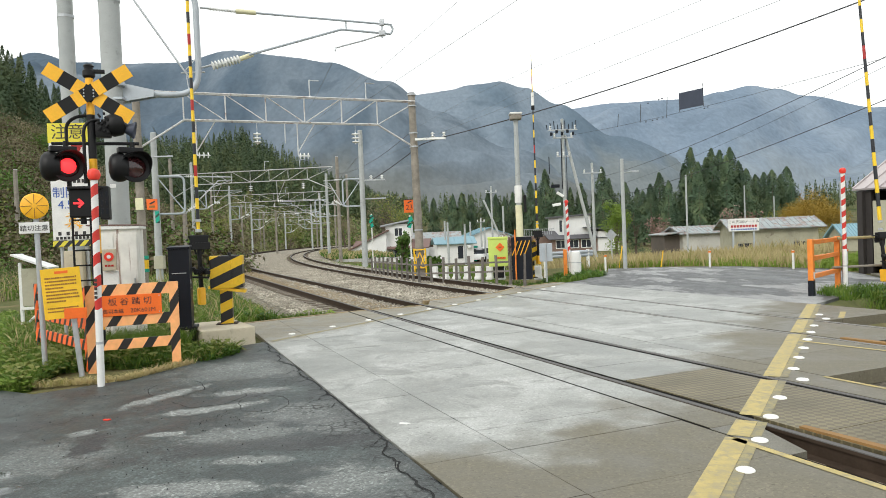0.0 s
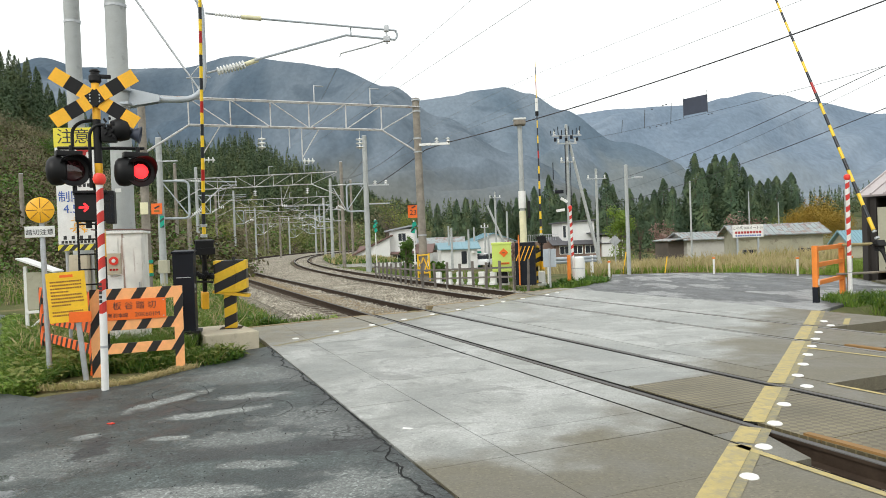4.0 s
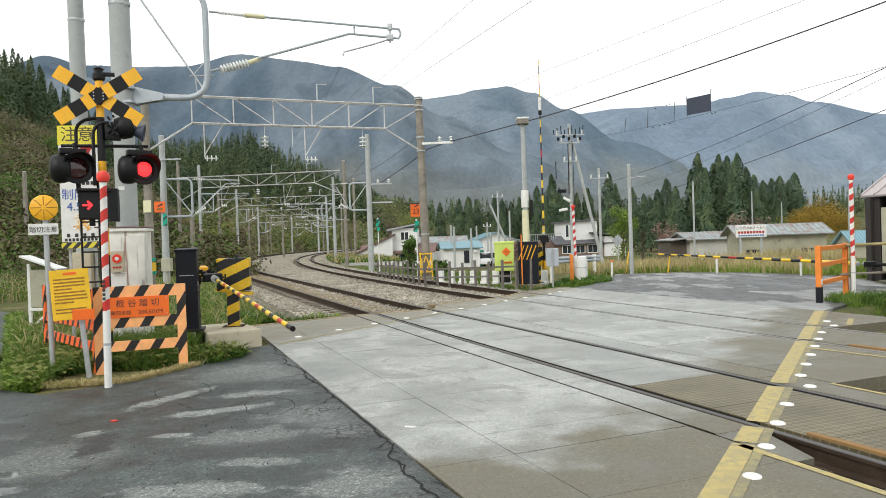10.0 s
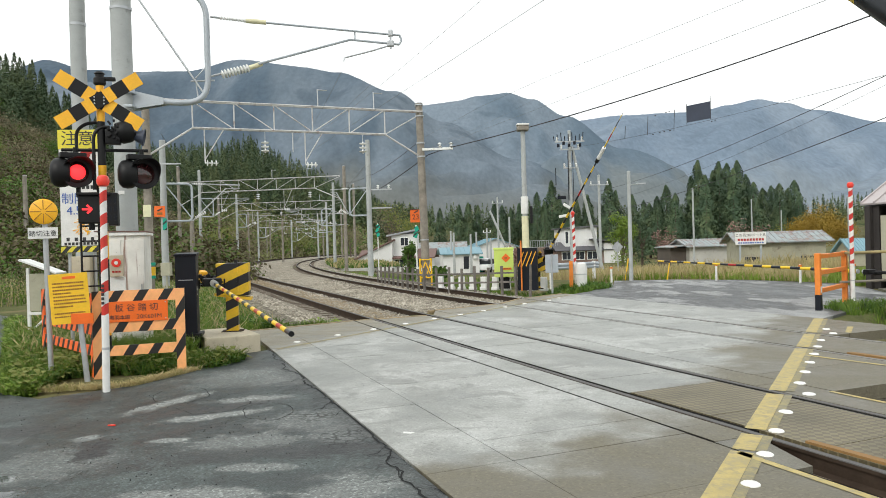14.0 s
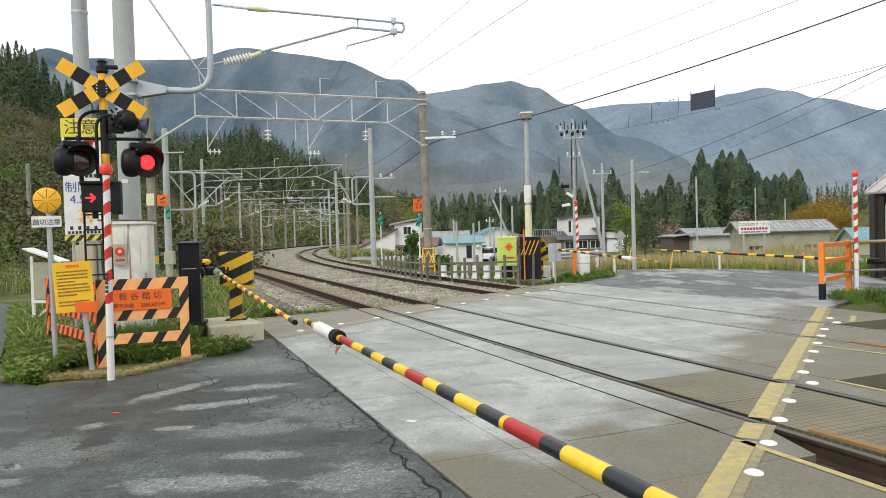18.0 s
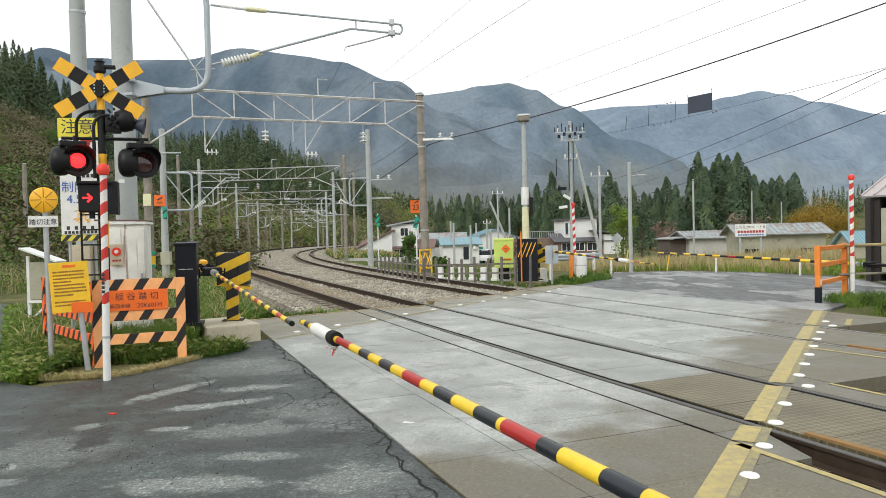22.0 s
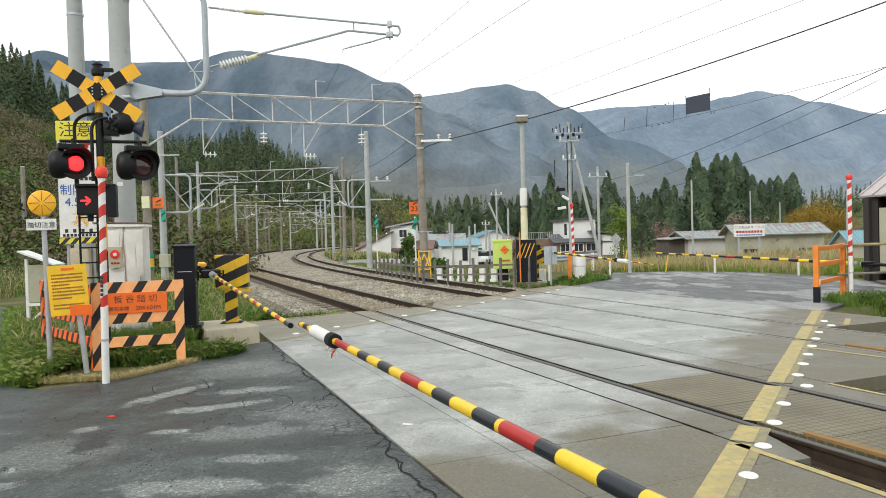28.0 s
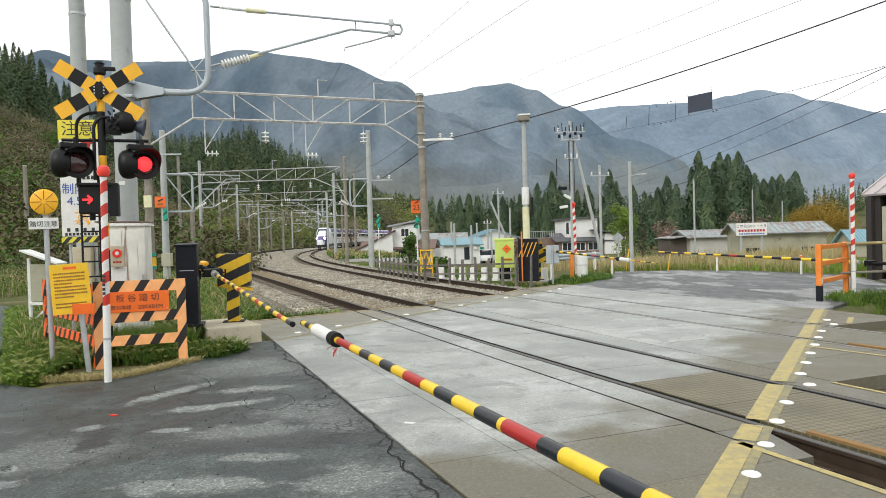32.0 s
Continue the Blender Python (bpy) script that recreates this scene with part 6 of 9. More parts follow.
# amber disc sign on a grey pole
ds = thing("disc_sign", pose(-5.42, 9.6, 0, 0, -0.6, 20), "faded amber disc sign on a grey steel pole in the grass", "sign")
bm = bmesh.new()
rod(bm, (0, 0, -0.1), (0, 0, 2.3), 0.034, n=14)
part("pole", bm, MAT["galv"], ds, smooth=True)
bm = bmesh.new()
lathe(bm, [(0.17, 0.0), (0.172, 0.02), (0.15, 0.035), (0.01, 0.04)], 26, pose(0, -0.04, 2.27, 90, 0, 0))
part("disc", bm, MAT["amber"], ds, "faded amber reflector disc", smooth=True)
bm = bmesh.new()
for k in range(8):
    q = k * math.pi / 4
    box(bm, 0.13, 0.004, 0.008, (0.095 * math.cos(q), -0.079, 2.27 + 0.095 * math.sin(q)), (0, -math.degrees(q), 0))
part("rib", bm, MAT["brown_ink"], ds, "thin dark spokes")
bm = bmesh.new()
plate(bm, 0.36, 0.15, 0.012, -0.02, -0.045, 1.98)
part("name_plate", bm, MAT["white"], ds, "small white plate")
lettering("writing", "踏切注意", 0.085, on_face(-0.02, -0.054, 1.97), MAT["ink"], ds)

# crooked yellow notice on a short pole
yn = thing("notice_sign", pose(-4.83, 9.42, 0, 0, 0, 16), "crooked yellow notice board on a short grey pole", "sign")
bm = bmesh.new()
rod(bm, (0, 0, -0.1), (-0.12, 0, 1.35), 0.036, n=14)
part("pole", bm, MAT["galv"], yn, smooth=True)
bm = bmesh.new()
plate(bm, 0.47, 0.66, 0.014, -0.12, -0.07, 1.11)
nb = part("board", bm, MAT["yellow"], yn, "yellow board with rows of print", pose(0, 0, 0, 0, -3, 0))
bm = bmesh.new()
plate(bm, 0.27, 0.14, 0.012, -0.03, -0.084, 0.83)
part("back_plate", bm, MAT["orange_sign"], yn, "red-orange plate behind")
rng = random.Random(8)
z = 1.315
for k in range(11):
    x = -0.31
    bm = bmesh.new()
    while x < 0.06 - (0.16 if k in (3, 7) else 0):
        w = rng.uniform(0.014, 0.026)
        box(bm, w, 0.002, 0.02, (x + w / 2, -0.079, z), bevel=0)
        x += w + 0.006
    z -= 0.044
    if k != 8:
        part("print_line", bm, MAT["brown_ink"], nb, "row of brown bars of print")
    else:
        bm.free()
bm = bmesh.new()
box(bm, 0.16, 0.002, 0.035, (-0.11, -0.079, 1.385), bevel=0)
part("heading", bm, MAT["orange_sign"], nb, "orange bar of a heading")


# striped barrier frames
def barrier_frame(m, w, h, mat_a, label, plate_on=False):
    ob = thing("barrier_frame", m, label, "barrier", "striped barrier frames")
    for x in (0.06, w - 0.06):
        bm = bmesh.new()
        box(bm, 0.12, 0.03, h, (x, 0, h / 2 - 0.03), bevel=0.004)
        part("upright", bm, mat_a, ob)
        bm = bmesh.new()
        box(bm, 0.05, 0.06, h - 0.02, (x - 0.02, 0.047, h / 2 - 0.04), bevel=0.004)
        part("stake", bm, MAT["orange"], ob, "orange timber stake")
    for z0, z1 in ((h - 0.19, h - 0.03), (h - 0.6, h - 0.45), (0.28, 0.42)):
        bm = bmesh.new()
        box(bm, w - 0.24, 0.026, z1 - z0, (w / 2, 0, (z0 + z1) / 2), bevel=0.004)
        part("rail_board", bm, mat_a, ob)
    if plate_on:
        bm = bmesh.new()
        plate(bm, 0.84, 0.28, 0.012, w * 0.5 - 0.05, -0.026, h - 0.32)
        np_ = part("name_plate", bm, MAT["orange_sign"], ob, "bright orange crossing name plate")
        lettering("writing", "板 谷 踏 切", 0.115, on_face(w * 0.5 - 0.03, -0.034, h - 0.275), MAT["ink"], np_)
        lettering("writing", "奥羽本線", 0.066, on_face(w * 0.5 - 0.245, -0.034, h - 0.4), MAT["ink"], np_)
        lettering("writing", "20K601M", 0.082, on_face(w * 0.5 + 0.13, -0.034, h - 0.398), MAT["ink"], np_)
        for x in (-0.39, 0.39):
            for z in (-0.11, 0.11):
                bm = bmesh.new()
                rod(bm, (w * 0.5 - 0.05 + x, -0.03, h - 0.32 + z), (w * 0.5 - 0.05 + x, -0.037, h - 0.32 + z), 0.008, n=8)
                part("screw", bm, MAT["galv"], np_)
    return ob


barrier_frame(pose(-4.82, 9.56, 0.0, 0, 0, 17.5), 1.18, 1.2, MAT["peach_diag"], "orange and black striped barrier frame with an orange name plate", True)
barrier_frame(pose(-6.62, 11.52, 0.0, 0, 0, -46.5), 2.58, 1.17, MAT["red_diag"], "red-orange and black striped barrier frame in the grass")

# relay cabinet with emergency button
rc = thing("relay_cabinet", pose(-5.43, 11.95, 0, 0, 0, 12), "tall chalky white relay cabinet with rust streaks", "cabinet")
bm = bmesh.new()
box(bm, 0.72, 0.5, 1.75, (0, 0, 1.1), bevel=0.012)
part("body", bm, MAT["cabinet"], rc)
bm = bmesh.new()
box(bm, 0.82, 0.6, 0.025, (0, 0, 2.04), (0, 1.5, 0), bevel=0.008)
part("lid", bm, MAT["roof_brown"], rc, "rusty sheet lid")
bm = bmesh.new()
box(bm, 0.8, 0.58, 0.06, (0, 0, 2.0), bevel=0.015)
part("top", bm, MAT["offwhite"], rc)
for x in (-0.17, 0.19):
    bm = bmesh.new()
    box(bm, 0.31, 0.014, 1.6, (x, -0.256, 1.1), bevel=0.004)
    dr = part("door", bm, MAT["cabinet"], rc)
    bm = bmesh.new()
    box(bm, 0.02, 0.03, 0.12, (x + 0.11, -0.27, 1.1), bevel=0.004)
    part("handle", bm, MAT["galv"], dr)
bm = bmesh.new()
box(bm, 0.74, 0.52, 0.25, (0, 0, 0.1), bevel=0.01)
part("plinth", bm, MAT["block"], rc)
eb = thing("emergency_button", pose(-5.28, 11.3, 0, 0, 0, 20), "cream emergency button box with a red disc on a post", "emergency button")
bm = bmesh.new()
box(bm, 0.2, 0.14, 0.34, (0, 0, 1.48), bevel=0.015)
part("body", bm, MAT["block"], eb)
bm = bmesh.new()
lathe(bm, [(0.07, 0), (0.07, 0.014), (0.02, 0.016)], 18, pose(0.0, -0.07, 1.53, 90, 0, 0))
part("button", bm, MAT["bright_red"], eb, "red disc", smooth=True)
bm = bmesh.new()
lathe(bm, [(0.03, 0), (0.03, 0.022), (0.01, 0.024)], 14, pose(0.0, -0.07, 1.53, 90, 0, 0))
part("button_ring", bm, MAT["white"], eb, smooth=True)
bm = bmesh.new()
for k in range(3):
    box(bm, 0.035, 0.003, 0.03, (-0.045 + 0.045 * k, -0.072, 1.39), bevel=0)
part("marking", bm, MAT["red"], eb)
bm = bmesh.new()
box(bm, 0.24, 0.1, 0.4, (0, 0.05, 1.1), bevel=0.01)
rod(bm, (0, 0.04, -0.1), (0, 0.04, 1.4), 0.035, n=12)
part("post", bm, MAT["offwhite"], eb)

# black equipment cabinet
bc = thing("equipment_cabinet", pose(-4.24, 11.5, 0, 0, 0, 14), "tall narrow blue-black steel equipment cabinet", "cabinet")
bm = bmesh.new()
box(bm, 0.32, 0.4, 1.28, (0, 0.05, 0.98), bevel=0.012)
part("body", bm, MAT["navy"], bc)
bm = bmesh.new()
box(bm, 0.35, 0.45, 0.035, (0, 0.05, 1.635), (3, 0, 0), bevel=0.01)
part("lid", bm, MAT["navy"], bc)
bm = bmesh.new()
box(bm, 0.22, 0.012, 0.012, (0, -0.156, 1.22), bevel=0.002)
part("handle", bm, MAT["galv"], bc)
bm = bmesh.new()
box(bm, 0.42, 0.44, 0.05, (0.02, 0.05, 0.33), bevel=0.008)
for x in (-0.12, 0.14):
    box(bm, 0.07, 0.3, 0.36, (x, 0.05, 0.14), bevel=0.01)
part("stand", bm, MAT["black"], bc)
bm = bmesh.new()
box(bm, 0.06, 0.004, 0.07, (0.162, -0.05, 1.08), (0, 0, 90), bevel=0)
part("label_plate", bm, MAT["white"], bc, "small white label")
bm = bmesh.new()
box(bm, 0.05, 0.004, 0.02, (0.162, -0.05, 0.98), (0, 0, 90), bevel=0)
part("label_plate", bm, MAT["white"], bc, "small white label")

# notice shelter in the grass
ns = thing("notice_shelter", pose(-8.75, 15.2, -0.1, 0, 0, 6), "small notice board with a white sloping roof", "notice board")
bm = bmesh.new()
box(bm, 0.82, 0.5, 0.04, (0.05, 0, 1.55), (0, 22, 0), bevel=0.006)
part("roof", bm, MAT["white"], ns)
bm = bmesh.new()
box(bm, 0.56, 0.05, 0.8, (0.05, 0.0, 1.0), bevel=0.006)
part("board", bm, MAT["board_wall"], ns, "weathered grey board")
for x in (-0.27, 0.36):
    bm = bmesh.new()
    box(bm, 0.06, 0.06, 1.5 - 0.3 * x, (x, 0.03, 0.7 - 0.15 * x), bevel=0.006)
    part("post", bm, MAT["white"], ns)
bm = bmesh.new()
box(bm, 0.66, 0.06, 0.06, (0.05, 0, 0.55), bevel=0.006)
rod(bm, (-0.3, 0, 0.1), (0.1, 0, 0.46), 0.025, n=8)
part("brace", bm, MAT["white"], ns)


# ---- gates ----
def arm_bands(length, taper, red=(), unit=0.23, start=0.35, first=0):
    rows = []
    x, k = start, first
    while x < length - 0.01:
        e = min(length, x + unit)
        m = MAT["arm_yellow"] if k % 2 == 0 else MAT["arm_black"]
        if k in red:
            m = MAT["red"]
        rows.append((x, e, m))
        x, k = e, k + 1
    return rows


def gate(base, yaw, pivot, label, length, bands, r, side=1.0, sleeve=None, box_on=True, drop=0.02):
    """Gate machine with a housing, pedestal and a turning arm; pivot is in the machine's space."""
    ob = thing("crossing_gate", pose(base[0], base[1], base[2], 0, 0, yaw), label, "crossing gate", "crossing gates")
    if box_on:
        bm = bmesh.new()
        box(bm, 0.54, 0.36, 0.56, (0, 0, pivot[2] - drop), bevel=0.018)
        housing = part("housing", bm, MAT["hazard_diag"], ob, "yellow and black striped machine housing")
        bm = bmesh.new()
        box(bm, 0.03, 0.38, 0.5, (0.08, 0, pivot[2] + 0.02), bevel=0.005)
        rod(bm, (0.06, -0.12, pivot[2] + 0.26), (0.06, -0.12, pivot[2] + 0.31), 0.03, n=10)
        rod(bm, (0.09, -0.19, pivot[2] + 0.1), (0.09, -0.19, pivot[2] - 0.12), 0.014, n=8)
        part("door_flange", bm, MAT["hazard_diag"], housing)
        bm = bmesh.new()
        box(bm, 0.62, 0.3, 0.05, (0, 0, pivot[2] - 0.32), (0, 9, 0), bevel=0.008)
        part("bracket", bm, MAT["yellow"], ob)
        bm = bmesh.new()
        box(bm, 0.2, 0.18, pivot[2] - 0.3, (-0.03, 0, (pivot[2] - 0.3) / 2), bevel=0.008)
        part("pedestal", bm, MAT["hazard_diag"], ob, "striped pedestal")
        bm = bmesh.new()
        box(bm, 0.36, 0.34, 0.03, (-0.03, 0, 0.016), bevel=0.004)
        part("base_plate", bm, MAT["rail_side"], ob, "rusty base plate")
        bm = bmesh.new()
        px, pz = pivot[0], pivot[2]
        rod(bm, (px - 0.1, pivot[1], pz), (-0.2 if px < 0 else 0.2, pivot[1], pz), 0.05, n=12)
        for k in range(6):
            box(bm, 0.07, 0.09, 0.07, (px - 0.1 + 0.05 * k, pivot[1] - 0.1 - 0.03 * (k % 2), pz + 0.05 - 0.03 * (k % 3)), (0, 20 * k, 0), bevel=0.012)
        rod(bm, (px - 0.14, pivot[1] - 0.14, pz - 0.08), (px + 0.16, pivot[1] - 0.14, pz - 0.1), 0.018, n=8)
        part("crank", bm, MAT["black"], ob, "black crank and linkage")
    arm = banded_rod("arm", ob, bands, r, 14, None, "yellow and black gate arm with red bands")
    arm.data.transform(Matrix.Rotation(radians(90), 4, "Y"))
    bm = bmesh.new()
    rod(bm, (-0.45, 0, 0), (0.4, 0, 0), 0.04, n=10)
    box(bm, 0.16, 0.3, 0.13, (0.55, 0, 0), bevel=0.02)
    for s in (-1, 1):
        rod(bm, (0.62, 0.16 * s, 0.0), (0.3, 0.05 * s, 0), 0.016, n=8)
        rod(bm, (0.55, 0.2 * s, 0.05), (0.55, 0.2 * s, -0.1), 0.014, n=8)
    box(bm, 0.12, 0.34, 0.03, (0.44, 0, -0.06), bevel=0.008)
    part("clamp", bm, MAT["black"], arm, "black spring clamp", smooth=False)
    bm = bmesh.new()
    rod(bm, (0.68, 0, 0), (0.73, 0, 0), 0.056, n=14)
    part("ferrule", bm, MAT["galv"], arm, "steel ferrule")
    bm = bmesh.new()
    rod(bm, (0.86, 0, 0), (0.9, 0, 0), 0.054, n=14)
    part("ferrule", bm, MAT["galv"], arm, "steel ferrule")
    bm = bmesh.new()
    box(bm, 0.3, 0.12, 0.2, (-0.42, 0, 0), bevel=0.03)
    part("counterweight", bm, MAT["amber"], arm, "yellow counterweight")
    bm = bmesh.new()
    rr = r(length) if callable(r) else r
    rod(bm, (length, 0, 0), (length + 0.02, 0, 0), rr * 1.08, n=14)
    part("end_cap", bm, MAT["rubber"], arm, "black end cap")
    if sleeve:
        bm = bmesh.new()
        lathe(bm, [(0.03, 0), (0.052, 0.01), (0.056, sleeve[1] - 0.01), (0.03, sleeve[1])], 16, pose(sleeve[0], 0, 0, 0, 90, 0))
        part("sleeve", bm, MAT["white"], arm, "white plastic sleeve", smooth=True)
        bm = bmesh.new()
        rod(bm, (sleeve[0] - 0.14, 0, 0), (sleeve[0] + 0.01, 0, 0), 0.06, n=14)
        part("sleeve_ring", bm, MAT["rubber"], arm)
    return ob, arm


R_A = lambda s: 0.03 - 0.0006 * s
GATE_A, ARM_A = gate((-3.72, 12.3, 0.26), 10, (-0.44, -0.03, 0.94), "yellow and black crossing gate on a concrete block", 5.58,
                     arm_bands(5.58, 0, (5, 11, 17, 23), 0.188, 0.7), R_A)
R_D = lambda s: 0.037 - 0.0014 * s
D_BANDS = []
D_CUTS = ((0.4, "arm_black"), (0.7, "arm_yellow"), (1.04, "arm_black"), (1.3, "arm_yellow"), (1.56, "arm_black"), (1.82, "arm_yellow"), (2.04, "arm_black"), (2.25, "arm_yellow"), (2.51, "arm_black"), (2.66, "red"), (2.96, "arm_yellow"), (3.0, "arm_black"),
          (3.23, "arm_yellow"), (3.49, "arm_black"), (3.73, "arm_yellow"), (3.93, "red"), (4.23, "arm_yellow"), (4.45, "arm_black"), (4.69, "arm_yellow"), (4.94, "arm_black"), (5.18, "arm_yellow"), (5.46, "red"), (5.86, "arm_yellow"),
          (6.78, "arm_yellow"), (6.96, "arm_black"), (7.16, "arm_yellow"), (7.34, ""))
for (x, c), (e, _) in zip(D_CUTS, D_CUTS[1:]):
    D_BANDS.append((x, e, MAT[c]))
D_LEN = 7.34
GATE_D, ARM_D = gate((1.72, 0.1, 0.0), 200, (0.36, -0.02, 0.867), "yellow and black crossing gate beside the viewpoint", D_LEN, D_BANDS, R_D, sleeve=(6.08, 0.66))
rng = random.Random(14)
for k in range(8):
    bm = bmesh.new()
    x = 6.02 + 0.045 * k
    top, low = [], []
    lean, w, L = rng.uniform(-0.12, 0.05), rng.uniform(0.025, 0.045), rng.uniform(0.06, 0.13)
    for f in (0.0, 0.35, 0.7, 1.0):
        c = Vector((x + lean * f, -0.02 - 0.05 * f * rng.uniform(-1, 1), -0.045 - L * f))
        top.append(bm.verts.new(c + Vector((w * (1 - 0.5 * f), 0, 0))))
        low.append(bm.verts.new(c - Vector((w * (1 - 0.5 * f), 0, 0))))
    for i in range(3):
        bm.faces.new((top[i], top[i + 1], low[i + 1], low[i]))
    bmesh.ops.solidify(bm, geom=bm.faces[:], thickness=0.002)
    part("streamer", bm, MAT["bright_red" if k % 3 == 1 else "white"], ARM_D, "torn red streamer" if k % 3 == 1 else "torn white streamer")
R_B = lambda s: 0.05 - 0.003 * s
GATE_B, ARM_B = gate((11.03, 17.0, 0.0), -70, (-0.0, -0.36, 0.7), "yellow and black crossing gate beside the station", 8.52, arm_bands(8.52, 0, (12, 24), 0.33, 0.92), R_B)
R_C = lambda s: 0.048 - 0.0056 * s
GATE_C, ARM_C = gate((3.22, 25.45, 0.0), 20, (0.25, 0.0, 1.06), "yellow and black crossing gate behind the dark cabinet", 6.85, arm_bands(6.85, 0, (10, 19), 0.27, 0.7), R_C, sleeve=(5.06, 0.48), drop=0.15)

bm = bmesh.new()
box(bm, 0.86, 1.4, 0.42, (0, 0, 0.07), bevel=0.02)
blk = part("concrete_block", bm, MAT["block"], None, m=pose(-3.85, 12.12, 0, 0, 0, 30))
tagged(blk, "pale cast concrete base block under the gate", "concrete block")

# spun concrete poles and the cantilever
def concrete_pole(x, y, h, r0, r1, label="grey spun concrete pole", z=0.0, lean=(0, 0), material=None, group="line poles", category="pole", bands=()):
    ob = thing("concrete_pole" if material is None else "timber_pole", pose(x, y, z - 0.3, lean[0], lean[1], 0), label, category, group)
    bm = bmesh.new()
    rod(bm, (0, 0, 0), (0, 0, h + 0.3), r0, r1, 18)
    part("shaft", bm, material or MAT["pole"], ob, smooth=True)
    bm = bmesh.new()
    rod(bm, (0, 0, h + 0.3), (0, 0, h + 0.33), r1 * 1.04, r1 * 0.9, 18)
    part("cap", bm, MAT["galv"], ob)
    for b in bands:
        rr = r0 + (r1 - r0) * b / h
        bm = bmesh.new()
        rod(bm, (0, 0, b + 0.3), (0, 0, b + 0.35), rr * 1.05, rr * 1.05, 18)
        box(bm, 0.05, 0.05, 0.06, (rr, 0, b + 0.325), bevel=0.006)
        part("band", bm, MAT["galv"], ob)
    return ob


main_pole = concrete_pole(-5.95, 13.2, 11.0, 0.2, 0.165, "thick grey concrete catenary pole", bands=(4.35, 4.7, 6.2))
concrete_pole(-7.02, 13.7, 10.5, 0.16, 0.125, "slimmer grey concrete pole beside it", bands=(3.5, 6.1))
bm = bmesh.new()
box(bm, 0.11, 0.006, 0.07, (0, -0.19, 3.1), bevel=0)
part("label_plate", bm, MAT["white"], main_pole, "small white number plate without print")

ca = thing("catenary_cantilever", Matrix(), "grey steel cantilever with white insulators over the near track", "catenary arm")
V = Vector
bm = bmesh.new()
pipe(bm, rounded([(-5.8, 13.25, 4.52), (-4.65, 13.35, 4.47), (-4.42, 13.4, 4.7), (-4.42, 13.4, 6.35), (-4.75, 13.38, 6.62), (-5.85, 13.3, 6.72)], 0.28, 6), 0.055, 12)
part("bow_pipe", bm, MAT["steel_paint"], ca, "grey-blue bent pipe frame", smooth=True)
bm = bmesh.new()
for dy in (-0.07, 0.07):
    pts = ((-5.82, 4.72), (-5.2, 4.56), (-5.2, 4.44), (-5.82, 4.36))
    sides = [[bm.verts.new((x, 13.28 + dy + t, z)) for x, z in pts] for t in (-0.012, 0.012)]
    bm.faces.new(sides[0])
    bm.faces.new(sides[1][::-1])
    for k in range(4):
        bm.faces.new((sides[0][k], sides[0][(k + 1) % 4], sides[1][(k + 1) % 4], sides[1][k]))
for z in (4.4, 4.66):
    box(bm, 0.3, 0.42, 0.05, (-5.86, 13.24, z), bevel=0.01)
part("clamp_bracket", bm, MAT["steel_paint"], ca)
bm = bmesh.new()
pipe(bm, [(-5.85, 13.3, 6.75), (-4.5, 13.36, 4.66)], 0.018, 8)
pipe(bm, [(-4.62, 13.4, 4.6), (-4.66, 13.4, 4.95), (-4.42, 13.4, 5.2)], 0.012, 6)
pipe(bm, [(-4.3, 13.4, 4.9), (-4.75, 13.4, 4.9)], 0.014, 6)
part("stay", bm, MAT["galv"], ca, smooth=True)
A0, A1, A2 = V((-4.36, 13.45, 6.12)), V((-3.95, 13.6, 6.1)), V((-0.85, 14.9, 6.09))
bm = bmesh.new()
pipe(bm, [A1.lerp(A2, 0.0), A2], 0.021, 8)
pipe(bm, rounded([A2 + V((-0.02, 0, 0)), A2 + V((0.03, 0.01, -0.09)), A2 + V((-0.03, 0, -0.19))], 0.08, 5), 0.021, 8)
pipe(bm, [A2 + V((-0.03, 0, -0.19)), V((-1.86, 14.55, 5.93)), V((-3.55, 13.75, 5.28))], 0.023, 8)
pipe(bm, [V((-1.76, 14.56, 6.09)), V((-1.76, 14.56, 5.94))], 0.014, 6)
part("arm_tube", bm, MAT["steel_paint"], ca, "thin grey steel arm tubes", smooth=True)
bm = bmesh.new()
pipe(bm, [A0, A1 + V((0.3, 0.12, 0))], 0.02, 8)
pipe(bm, [V((-4.4, 13.42, 4.98)), V((-4.2, 13.5, 5.05))], 0.02, 8)
part("fitting", bm, MAT["galv"], ca)


def insulator(name_parent, a, b, n, r, core=0.02, material=None):
    bm = bmesh.new()
    a, b = V(a), V(b)
    d = b - a
    rod(bm, a, b, core, n=8)
    q = d.to_track_quat("Z", "Y").to_matrix().to_4x4()
    for k in range(n):
        c = a + d * ((k + 0.5) / n)
        lathe(bm, [(core, -0.012 - r * 0.12), (r * 0.85, -0.008 - r * 0.1), (r, 0.0), (r * 0.7, 0.008 + r * 0.1), (core, 0.016 + r * 0.2)], 14, Matrix.Translation(c) @ q)
    return part("insulator", bm, material or MAT["porcelain"], name_parent, "ribbed white insulator", smooth=True)


